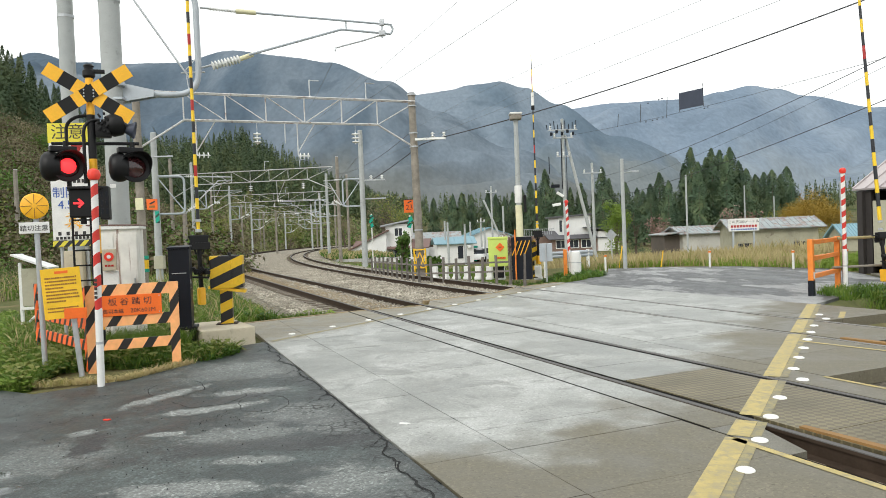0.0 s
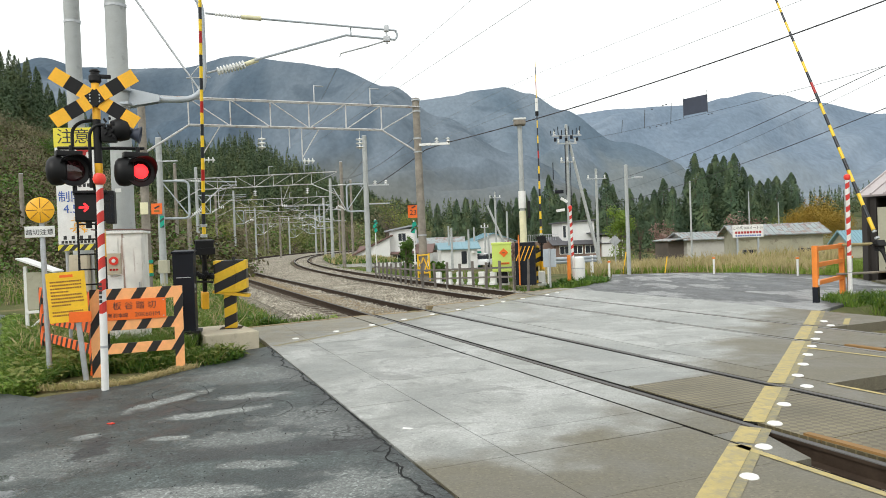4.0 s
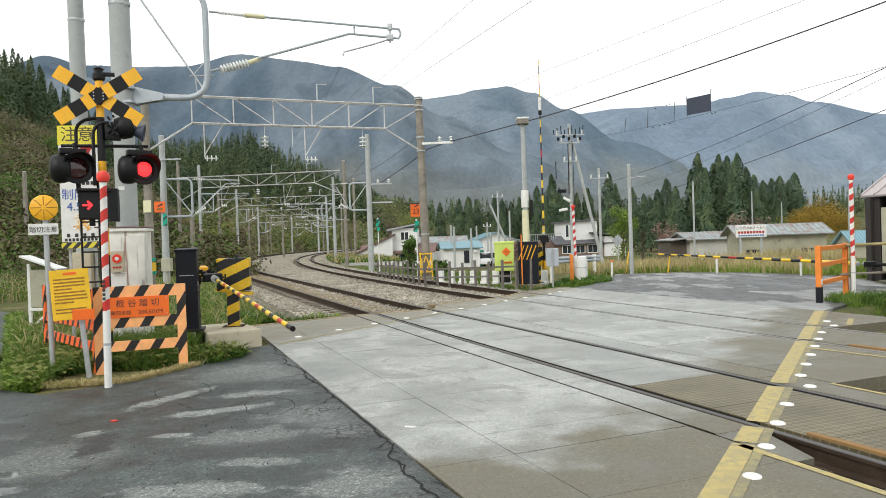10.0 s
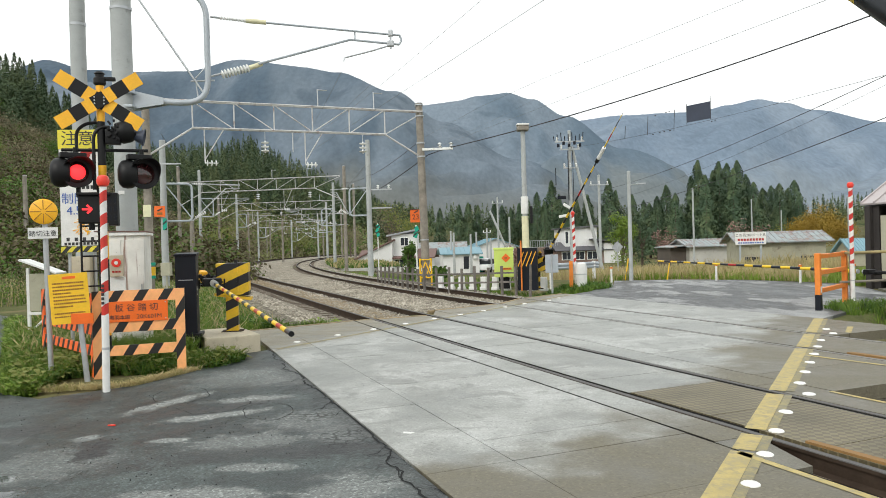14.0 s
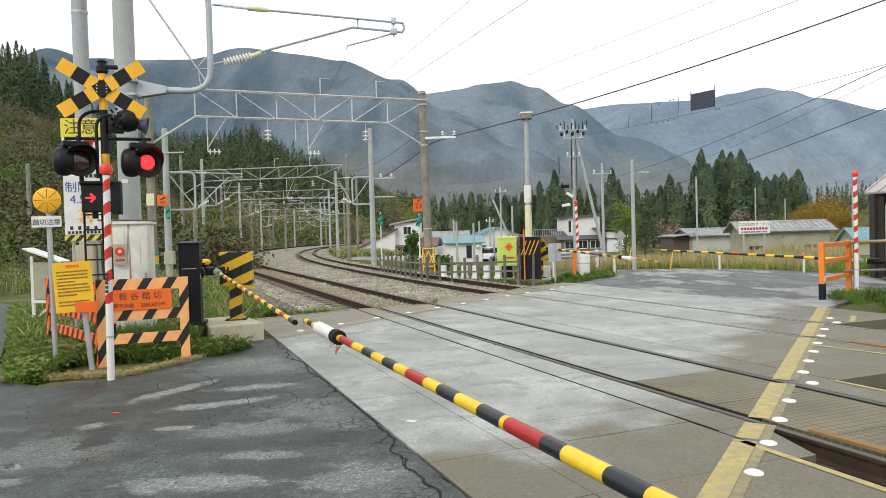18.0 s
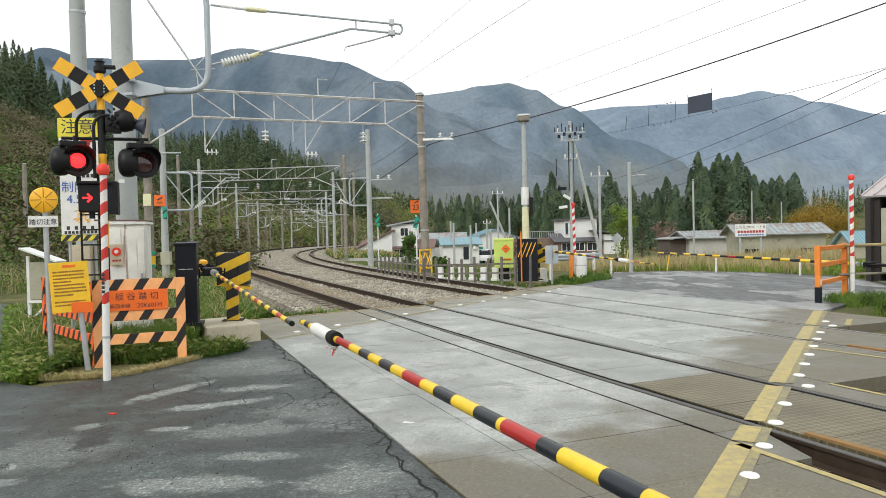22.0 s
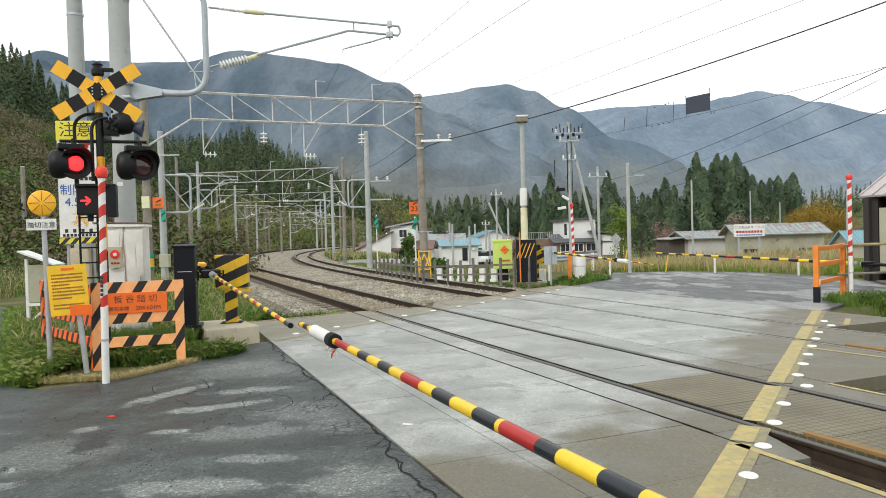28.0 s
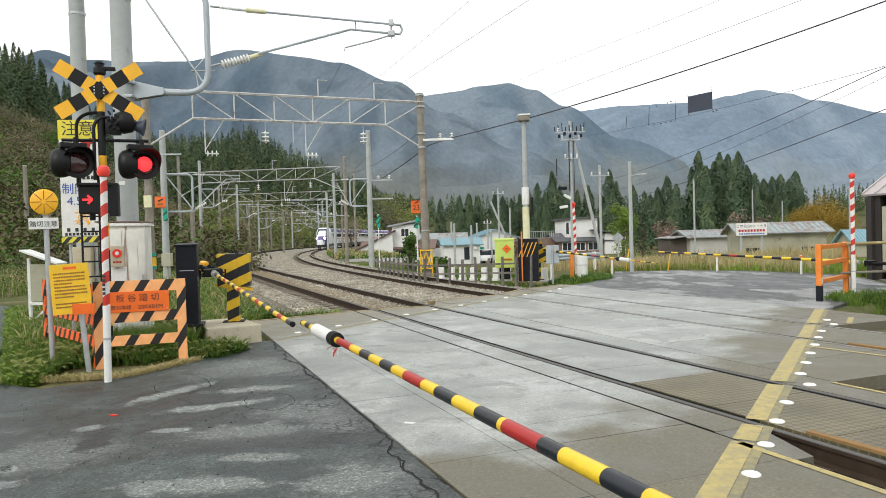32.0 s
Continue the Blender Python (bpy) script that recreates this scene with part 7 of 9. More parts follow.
insulator(ca, (-4.2, 13.5, 5.03), (-3.72, 13.72, 5.2), 9, 0.085)
insulator(ca, (-4.2, 13.5, 6.115), (-3.75, 13.68, 6.1), 9, 0.04)
for a, b in (((-3.72, 13.72, 5.2), (-3.5, 13.82, 5.3)), ((-3.75, 13.68, 6.1), (-3.4, 13.82, 6.1))):
    bm = bmesh.new()
    rod(bm, a, b, 0.045, n=12)
    part("sleeve", bm, MAT["cream"], ca, "cream protective sleeve", smooth=True)
bm = bmesh.new()
box(bm, 0.1, 0.08, 0.14, (-1.05, 14.82, 6.12), bevel=0.02)
box(bm, 0.14, 0.1, 0.12, (-1.05, 14.82, 5.9), bevel=0.02)
rod(bm, (-1.05, 14.82, 6.18), (-1.05, 14.82, 5.8), 0.02, n=8)
part("clamp", bm, MAT["galv"], ca)
bm = bmesh.new()
pipe(bm, [(-1.1, 14.8, 5.85), (-1.45, 14.68, 5.72), (-1.98, 14.5, 5.55), (-2.0, 14.5, 5.48)], 0.016, 8)
part("steady_arm", bm, MAT["galv"], ca, "thin steady arm", smooth=True)

# ---- overhead line: portals, poles, wires ----
def spot(bearing, y):
    """A place on the ground from its bearing (sideways metres per metre ahead) and distance ahead."""
    return bearing * y, y


def bearing_of(px, roll=0.0):
    return (px - 790.5) / 1254.7


def timber_pole(x, y, h, r, label="old brown timber pole", z=0.0, lean=(0, 0)):
    return concrete_pole(x, y, h, r, r * 0.82, label, z, lean, MAT["wood_pole"])


def truss(a, b, z_top, depth, label, hangers=(), r=0.04, bays=6):
    """A flat lattice beam between two posts."""
    ob = thing("catenary_beam", Matrix(), label, "catenary beam", "catenary beams")
    a, b = V((*a, 0)), V((*b, 0))
    d = b - a
    top = [a.lerp(b, 0.0) + V((0, 0, z_top)), b + V((0, 0, z_top))]
    lo = [a.lerp(b, 0.15) + V((0, 0, z_top - depth)), a.lerp(b, 0.847) + V((0, 0, z_top - depth))]
    bm = bmesh.new()
    for off in (-0.12, 0.12):
        o = V((-d.y, d.x, 0)).normalized() * off
        pipe(bm, [top[0] + o, top[1] + o], r * 0.8, 6)
        pipe(bm, [lo[0] + o, lo[1] + o], r * 0.8, 6)
    part("chord", bm, MAT["rusty_white"], ob, "flaking white steel chords")
    bm = bmesh.new()
    for k in range(bays + 1):
        f = 0.15 + 0.697 * k / bays
        p = a.lerp(b, f)
        pipe(bm, [p + V((0, 0, z_top)), p + V((0, 0, z_top - depth))], r * 0.75, 6)
        if k < bays:
            q = a.lerp(b, f + 0.697 / bays)
            up = (k < bays / 2)
            pipe(bm, [(p if up else q) + V((0, 0, z_top)), (q if up else p) + V((0, 0, z_top - depth))], r * 0.6, 6)
    pipe(bm, [a.lerp(b, 0.847) + V((0, 0, z_top - depth)), b + V((0, 0, z_top - 0.06))], r * 0.6, 6)
    part("lattice", bm, MAT["rusty_white"], ob, "flaking white lattice bars")
    bm = bmesh.new()
    pipe(bm, [lo[0], a + V((0, 0, z_top - depth - 1.15))], r, 6)
    pipe(bm, [lo[1], b + V((0, 0, z_top - depth - 1.0))], r, 6)
    part("strut", bm, MAT["rusty_white"], ob)
    for f, drop, kind in hangers:
        p = a.lerp(b, f) + V((0, 0, z_top - depth))
        o = d.normalized()
        if kind == "v":
            bm = bmesh.new()
            pipe(bm, [p, p - V((0, 0, drop))], r * 0.7, 6)
            pipe(bm, [p + o * 0.75, p - V((0, 0, drop - 0.12))], r * 0.6, 6)
            part("hanger", bm, MAT["rusty_white"], ob, "white steel drop bracket")
            e = p - V((0, 0, drop))
            insulator(ob, e - V((0, 0, 0.02)), e - V((0, 0, 0.02)) + o * 0.5, 3, 0.13, 0.025)
        elif kind == "i":
            insulator(ob, p - V((0, 0, drop)), p - V((0, 0, drop + 0.5)), 3, 0.17, 0.03)
            bm = bmesh.new()
            pipe(bm, [p, p - V((0, 0, drop))], 0.015, 5)
            part("hanger", bm, MAT["galv"], ob)
        else:
            bm = bmesh.new()
            pipe(bm, [p, p - V((0, 0, drop))], 0.025, 5)
            part("hanger", bm, MAT["galv"], ob)
    bm = bmesh.new()
    for f in (0.59, 0.805):
        p = a.lerp(b, f)
        pipe(bm, [p + V((0, 0, z_top)), p + V((0, 0, z_top + 0.75))], 0.03, 6)
        pipe(bm, [p + V((0, 0, z_top + 0.72)), p + V((0, 0, z_top + 0.72)) + d.normalized() * 0.4], 0.022, 6)
    part("upstand", bm, MAT["galv"], ob)
    return ob


# nearest portal on two timber poles
PR, PL = (-0.95, 31.6), (-11.45, 27.25)
wood = timber_pole(*PR, 8.0, 0.19, "brown timber catenary pole with a yellow guard frame", lean=(0, -0.8))
pl = timber_pole(*PL, 7.6, 0.17, "brown timber catenary pole behind the relay cabinet")
bm = bmesh.new()
rod(bm, (0, 0, 1.1), (0, 0, 1.45), 0.2, n=16)
part("yellow_wrap", bm, MAT["yellow"], pl, "yellow warning wrap", smooth=True)
bm = bmesh.new()
box(bm, 0.3, 0.03, 0.46, (0.03, -0.18, 3.6), bevel=0.006)
part("cream_plate", bm, MAT["cream"], pl, "cream plate without print")
for z in (1.0, 1.5):
    bm = bmesh.new()
    rod(bm, (0, 0, z), (0, 0, z + 0.12), 0.203, n=16)
    part("green_wrap", bm, MAT["teal"], pl, "dark green edge of the wrap", smooth=True)
bm = bmesh.new()
box(bm, 0.36, 0.25, 0.5, (0.75, -0.3, 1.35), bevel=0.02)
rod(bm, (0.75, -0.3, -0.2), (0.75, -0.3, 1.2), 0.04, n=8)
part("terminal_box", bm, MAT["board_wall"], pl, "tan terminal box on a short post")
truss(PL, PR, 7.62, 1.06, "flaking white lattice catenary beam across both tracks",
      ((0.188, 1.35, "v"), (0.3946, 0.42, "i"), (0.539, 1.35, "v"), (0.494, 0.85, "p"), (0.7577, 0.35, "i")), bays=5)
bm = bmesh.new()
for z in (0.25, 1.05):
    for dx, dy in ((0.25, 0), (-0.25, 0), (0, 0.25), (0, -0.25)):
        box(bm, 0.05 if dx else 0.54, 0.05 if dy else 0.54, 0.05, (dx, dy, z + 0.3), bevel=0.006)
for dx in (-0.25, 0.25):
    for dy in (-0.25, 0.25):
        rod(bm, (dx, dy, 0.2), (dx, dy, 1.4), 0.03, n=8)
    rod(bm, (dx, -0.27, 0.55), (0, -0.27, 1.25), 0.025, n=8)
    rod(bm, (0, -0.27, 0.55), (dx, -0.27, 1.25), 0.025, n=8)
part("guard_frame", bm, MAT["yellow"], wood, "yellow steel guard frame")
bm = bmesh.new()
box(bm, 1.35, 0.1, 0.1, (0.75, -0.2, 6.22), bevel=0.01)
part("crossarm", bm, MAT["offwhite"], wood, "white crossarm")
for dx in (0.85, 1.35):
    insulator(wood, (dx, -0.2, 6.26), (dx, -0.2, 6.5), 2, 0.1, 0.04)
for z in (1.9, 5.6, 6.2, 7.4, 7.9):
    bm = bmesh.new()
    rod(bm, (0, 0, z + 0.3), (0, 0, z + 0.36), 0.2, n=14)
    part("band", bm, MAT["galv"], wood)


def frame_bracket(ob, side, z, depth=1.75, reach=1.25, heading=0.0, long_arm=2.6):
    """A rounded steel bow on a pole with a hinged arm towards the track."""
    c, s = math.cos(heading), math.sin(heading)

    def at(x, zz):
        return (x * side * c, x * side * s, zz)
    bm = bmesh.new()
    pipe(bm, rounded([at(0.1, z), at(reach, z), at(reach, z - depth), at(0.1, z - depth)], 0.25, 4), 0.055, 8)
    pipe(bm, [at(0.12, z - 0.1), at(reach, z - depth + 0.1)], 0.03, 6)
    part("bow", bm, MAT["steel_paint"], ob, "grey steel bow", smooth=True)
    bm = bmesh.new()
    pipe(bm, [at(reach, z), at(reach + long_arm, z - 0.05)], 0.03, 6)
    pipe(bm, [at(reach, z - depth), at(reach + long_arm * 0.7, z - 0.22), at(reach + long_arm, z - 0.2)], 0.03, 6)
    pipe(bm, [at(reach + long_arm * 0.9, z - 0.25), at(reach + long_arm * 0.6, z - 0.5)], 0.02, 6)
    part("arm_tube", bm, MAT["galv"], ob)
    insulator(ob, at(reach + 0.12, z - depth + 0.12), at(reach + 0.6, z - depth + 0.42), 6, 0.1, 0.03)
    insulator(ob, at(reach + 0.1, z), at(reach + 0.55, z - 0.01), 6, 0.06, 0.025)


def steel_pole(px, y, top, side, heading, r=0.17, long_arm=2.6, z_b=None, arms=True, bracket=True, label="pale concrete catenary pole with a steel bow bracket"):
    x, yy = spot(bearing_of(px), y)
    ob = concrete_pole(x, yy, top, r, r * 0.78, label, 0.0 if y < 60 else -0.1)
    if bracket:
        frame_bracket(ob, side, (z_b or top - 2.4), heading=heading, long_arm=long_arm)
    if arms:
        for z in (top - 2.9, top - 4.1):
            bm = bmesh.new()
            box(bm, 1.5, 0.08, 0.08, (0.75 * -side, 0, z), bevel=0.008)
            part("crossarm", bm, MAT["galv"], ob)
        for dx in (0.6, 1.3):
            insulator(ob, (dx * -side, 0, top - 2.85), (dx * -side, 0, top - 2.6), 2, 0.12, 0.05)
    return ob


p1 = steel_pole(655, 46, 8.6, -1, 0.1, 0.19, 1.2, 5.8, label="tall pale concrete catenary pole beside the fence")
p2 = steel_pole(291, 33, 6.9, 1, 0.38, 0.17, 2.2, 5.2, arms=False, label="pale concrete catenary pole with an orange marker")
bm = bmesh.new()
box(bm, 1.6, 0.06, 0.06, (0.1, -0.12, 6.1), bevel=0.006)
part("crossarm", bm, MAT["galv"], p2)
bm = bmesh.new()
box(bm, 0.5, 0.02, 0.5, (-0.1, -0.25, 3.9), bevel=0.004)
mk = part("marker", bm, MAT["orange_sign"], p2, "orange marker plate")
bm = bmesh.new()
box(bm, 0.26, 0.01, 0.07, (-0.08, -0.264, 3.98), (0, -25, 0))
part("dash", bm, MAT["ink"], mk)
bm = bmesh.new()
box(bm, 0.26, 0.01, 0.1, (-0.1, -0.264, 3.8))
part("print_bar", bm, MAT["brown_ink"], mk)
bm = bmesh.new()
box(bm, 0.19, 0.02, 0.55, (0.12, -0.25, 3.3), bevel=0.004)
part("green_marker", bm, MAT["green_diag"], p2, "green zigzag marker")
for px, y, top, side, arm in ((355, 68, 9.6, 1, 3.4), (420, 95, 9.4, 1, 3.4), (592, 74, 8.6, -1, 3.6), (457, 122, 8.4, 1, 3.2), (579, 104, 8.6, -1, 3.2), (516, 150, 8.0, 1, 3.0), (563, 134, 8.4, -1, 3.0)):
    steel_pole(px, y, top, side, 0.1, 0.17, arm, arms=(side < 0))
for px, y, h in ((45, 48, 7.2), (318, 62, 9.2), (388, 92, 8.8), (612, 60, 8.6), (628, 88, 9.6), (605, 120, 9), (500, 108, 6.2), (340, 44, 3.6), (472, 170, 9)):
    x, yy = spot(bearing_of(px), y)
    timber_pole(x, yy, h, 0.16, "weathered timber line pole")

# further portals, one behind another along the curve
for (pl, yl), (pr, yr), bays in (((318, 62), (604, 60), 6), ((388, 92), (612, 90), 6), ((440, 125), (592, 124), 5), ((478, 158), (572, 158), 5)):
    a, b = spot(bearing_of(pl), yl), spot(bearing_of(pr), yr)
    truss(a, b, 7.8, 0.95, "lattice catenary beam further along the curve", ((0.27, 1.6, "v"), (0.5, 0.3, "i"), (0.66, 1.7, "v"), (0.82, 0.3, "i")), 0.034, bays)
    if yl > 64:
        for q in (a, b):
            timber_pole(*q, 8.4, 0.17, "timber pole of a lattice catenary beam")

# markers beside the far track
def marker_post(px, y, z_top, kind):
    x, yy = spot(bearing_of(px), y)
    ob = thing("trackside_marker", pose(x, yy, -0.3), "slim white trackside post with a green zigzag marker" if kind == "green" else "slim white trackside post with an orange number plate and green marker", "marker post", "trackside markers")
    bm = bmesh.new()
    rod(bm, (0, 0, 0), (0, 0, z_top + 0.3), 0.035, n=10)
    part("post", bm, MAT["white"], ob)
    for k in range(3 if kind == "green" else 2):
        bm = bmesh.new()
        box(bm, 0.2, 0.025, 0.26, (0.03 * (-1) ** k, -0.05, z_top + 0.1 - 0.27 * k), (0, 16 if k % 2 else -16, 0), bevel=0.004)
        part("green_plate", bm, MAT["green_diag"], ob, "green zigzag plate")
    if kind != "green":
        bm = bmesh.new()
        box(bm, 0.5, 0.03, 0.6, (0, -0.06, z_top + 0.72), bevel=0.005)
        plate_ = part("number_plate", bm, MAT["orange_sign"], ob, "orange number plate")
        bm = bmesh.new()
        box(bm, 0.2, 0.01, 0.05, (0.02, -0.082, z_top + 0.92), (0, -25, 0))
        box(bm, 0.52, 0.1, 0.03, (0, -0.06, z_top + 1.04))
        part("dash", bm, MAT["ink"], plate_)
        lettering("writing", "23", 0.34, on_face(0, -0.08, z_top + 0.66), MAT["ink"], plate_)
    return ob


marker_post(669, 46, 3.2, "green")
marker_post(737, 33.5, 2.66, "plate")

# wires
def wire(pts, r, name, label, material=None):
    bm = bmesh.new()
    pipe(bm, pts, r, 5)
    return tagged(part(name, bm, material or MAT["wire"], None, smooth=True), label, "cable", "overhead wires")


def sky_point(px, py, y):
    """A place at that distance ahead, by bearing and by height seen above the level eye."""
    return V((bearing_of(px) * y, y, 1.665 + (427.6 - 0.0367 * (px - 790.5) - py) / 1254.7 * y))


wire(wire_points(sky_point(676, 328, 44), sky_point(762, 268, 32), 0.05) + wire_points(sky_point(796, 256, 31.5), sky_point(1690, -36, 20), 0.3, 40), 0.022, "power_cable", "thick dark overhead cable across the crossing")
wire(wire_points(sky_point(1062, 330, 58), sky_point(1690, 66, 20), 0.45, 40), 0.013, "power_cable", "dark overhead cable to the station")
wire(wire_points(sky_point(1062, 352, 58), sky_point(1690, 80, 20), 0.5, 40), 0.006, "power_cable", "thin overhead cable to the station")
wire(wire_points(sky_point(1062, 370, 58), sky_point(1690, 148, 20), 0.4, 40), 0.014, "power_cable", "dark overhead cable to the station roof")
wire(wire_points(sky_point(1008, 255, 46), sky_point(1690, 88, 20), 0.25, 40), 0.007, "messenger_wire", "messenger wire with droppers")
wire(wire_points(sky_point(690, 278, 60), sky_point(955, 168, 26), 0.3), 0.003, "contact_wire", "thin contact wire over the far track", MAT["copper"])
wire(wire_points(sky_point(545, 232, 60), sky_point(662, 146, 22), 0.3), 0.004, "contact_wire", "contact wire over the near track", MAT["copper"])
wire(wire_points(sky_point(552, 222, 60), sky_point(612, 124, 17), 0.2), 0.005, "contact_wire", "contact wire over the near track", MAT["copper"])
dr = thing("wire_droppers", Matrix(), "small dark droppers and clips on the wire", "wire fittings")
for px, y1, y2 in ((1152, 197, 230), (1199, 185, 222), (1112, 215, 238)):
    bm = bmesh.new()
    pipe(bm, [sky_point(px, y1, 34), sky_point(px - 2, y2, 34)], 0.014, 5)
    part("dropper", bm, MAT["wire"], dr)
for px, py in ((1160, 229), (1172, 226), (1180, 224), (1190, 222), (1264, 205), (1270, 203), (1165, 196), (1184, 190), (1190, 188)):
    bm = bmesh.new()
    box(bm, 0.07, 0.05, 0.04, sky_point(px, py, 34), bevel=0.01)
    part("clip", bm, MAT["wire"], dr)
hb = thing("hanging_board", pose(*sky_point(1241, 189, 34), 0, 0, -55), "dark hanging board on the overhead wire", "board")
bm = bmesh.new()
box(bm, 1.3, 0.04, 0.8, (0, 0, 0.0), bevel=0.006)
part("panel", bm, MAT["slate"], hb)
bm = bmesh.new()
rod(bm, (-0.66, 0, -0.5), (-0.66, 0, 0.5), 0.012, n=6)
rod(bm, (0.66, 0, -0.45), (0.66, 0, 0.62), 0.012, n=6)
part("hanger", bm, MAT["wire"], hb)
V3 = [wire_points((*PR, 6.45), spot(bearing_of(612), 60) + (7.2,), 0.5)]
for pts in V3:
    wire(pts, 0.012, "feeder_wire", "thin feeder wire between the poles")
far_span = [[spot(bearing_of(a), b) for a, b in ((291, 33), (355, 68), (420, 95), (457, 122), (516, 150))], [spot(bearing_of(a), b) for a, b in ((655, 46), (592, 74), (579, 104), (563, 134))]]
for row in far_span:
    for z in (6.0, 7.2):
        for a, b in zip(row, row[1:]):
            wire(wire_points((*a, z), (*b, z), 0.35, 12), 0.014, "feeder_wire", "thin feeder wire between the poles", MAT["copper"])
for at in (AT1, AT2):
    pts, pts2 = [], []
    for s in range(-58, 170, 4):
        p, a = at(s)
        pts.append((p.x, p.y, 5.2))
        pts2.append((p.x, p.y, 6.0 - 0.35 * abs(math.sin(s / 30 * math.pi))))
    wire(pts, 0.0035, "contact_wire", "contact wire along the curve", MAT["copper"])
    wire(pts2, 0.003, "messenger_wire", "messenger wire along the curve", MAT["copper"])


concrete_pole(bearing_of(1690) * 20, 20, 8.8, 0.16, 0.12, "grey concrete pole carrying the station cables")


# ---- beyond the tracks: fence, cabinets, posts ----
def fence_run(a, b, n, label):
    ob = thing("fence", Matrix(), label, "fence")
    a, b = V(a), V(b)
    for k in range(n + 1):
        p = a.lerp(b, k / n)
        bm = bmesh.new()
        h = 1.12 + random.uniform(-0.05, 0.05)
        box(bm, 0.09, 0.09, h, (0, 0, h / 2 - 0.2), (random.uniform(-2, 2), random.uniform(-2, 2), 20), bevel=0.02)
        part("post", bm, MAT["fence"], ob, m=pose(p.x, p.y, p.z))
    for z in (0.35, 0.68):
        bm = bmesh.new()
        d = b - a
        box(bm, d.length, 0.035, 0.065, (0, 0, 0), (0, 0, 0), bevel=0.008)
        m = Matrix.Translation((a + b) / 2 + V((0, 0, z))) @ d.to_track_quat("X", "Z").to_matrix().to_4x4()
        part("rail", bm, MAT["fence"], ob, m=m)
    return ob


fence_run((2.9, 24.9, -0.05), (-0.9, 27.4, -0.15), 8, "weathered grey timber fence beside the far track")
fence_run((-0.9, 27.4, -0.15), (-3.6, 36.5, -0.25), 10, "weathered grey timber fence along the curve")
for k in range(10):
    p = V((3.6, 26.6, 0)).lerp(V((-0.3, 29.4, 0)), k / 9)
    bm = bmesh.new()
    box(bm, 0.24, 0.15, 0.5, (0, 0, 0.17), bevel=0.03)
    box(bm, 0.28, 0.24, 0.12, (0, 0, -0.05), bevel=0.03)
    ob = part("white_barrier", bm, MAT["white"], None, m=pose(p.x, p.y, -0.05, 0, 0, -32))
    tagged(ob, "small white barrier block behind the fence", "barrier block", "white barrier blocks")

gb = thing("obstacle_detector", pose(2.15, 26.9, 0.0, 0, 0, -6), "lime green covered cabinet with an orange diamond", "cabinet")
bm = bmesh.new()
box(bm, 0.72, 0.6, 1.1, (0, 0, 0.95), bevel=0.03)
part("cover", bm, MAT["lime"], gb, "lime green fabric cover")
bm = bmesh.new()
box(bm, 0.76, 0.64, 0.1, (0, 0, 1.46), bevel=0.03)
part("hem", bm, MAT["lime"], gb)
bm = bmesh.new()
box(bm, 0.24, 0.012, 0.24, (0.08, -0.312, 1.12), (0, 45, 0))
box(bm, 0.36, 0.012, 0.07, (0.1, -0.312, 0.72))
part("diamond", bm, MAT["orange_sign"], gb, "orange diamond mark")
bm = bmesh.new()
for k in range(5):
    box(bm, 0.04, 0.004, 0.035, (-0.04 + 0.06 * k, -0.32, 0.72))
box(bm, 0.1, 0.004, 0.04, (0.08, -0.32, 1.12))
part("marking", bm, MAT["brown_ink"], gb)
bm = bmesh.new()
box(bm, 0.4, 0.35, 0.6, (0, 0, 0.26), bevel=0.02)
part("stand", bm, MAT["black"], gb)

bb = thing("gate_cabinet", pose(2.86, 25.2, 0.0, 0, 0, -10), "matt black cabinet with orange slanting stripes", "cabinet")
bm = bmesh.new()
box(bm, 0.7, 0.62, 1.5, (0, 0, 0.74), bevel=0.015)
part("body", bm, MAT["navy"], bb)
bm = bmesh.new()
for k in range(4):
    box(bm, 0.03, 0.008, 0.55, (-0.22 + 0.14 * k, -0.314, 1.1), (0, 22, 0))
part("stripe", bm, MAT["amber"], bb, "orange slanting stripes")
bm = bmesh.new()
rod(bm, (-0.2, -0.42, 0), (-0.2, -0.42, 1.75), 0.025, n=8)
part("rod", bm, MAT["orange"], bb, "thin orange rod")
jb = thing("junction_box", pose(3.62, 24.6, 0.0, 0, 0, -8), "grey steel junction box on a post", "junction box")
bm = bmesh.new()
box(bm, 0.44, 0.3, 0.62, (0, 0, 0.92), bevel=0.015)
part("body", bm, MAT["steel_paint"], jb)
bm = bmesh.new()
rod(bm, (0, -0.17, -0.1), (0, -0.17, 1.25), 0.035, n=10)
part("post", bm, MAT["galv"], jb)
guard_post(4.79, 26.5, 2.72, "white guard post with red bands across the tracks", (0, -1.2), 0.9, 0.05)
guard_post(9.65, 16.95, 2.82, "white guard post with red bands beside the station", (0, 0), 1.0, 0.046)
for x, y, label in ((4.58, 26.3, "orange delineator post beside the road"), ):
    ob = thing("delineator", pose(x, y, 0), label, "delineator")
    bm = bmesh.new()
    box(bm, 0.13, 0.1, 1.0, (0, 0, 0.45), bevel=0.02)
    part("body", bm, MAT["orange"], ob)
wbx = thing("post_cover", pose(4.95, 26.2, 0), "rounded white plastic post cover", "post cover")
bm = bmesh.new()
lathe(bm, [(0.2, 0), (0.2, 0.7), (0.17, 0.84), (0.1, 0.88)], 16)
part("body", bm, MAT["white"], wbx, smooth=True)
bm = bmesh.new()
rod(bm, (0, 0, 0.44), (0, 0, 0.47), 0.206, n=16)
part("band", bm, MAT["galv"], wbx)
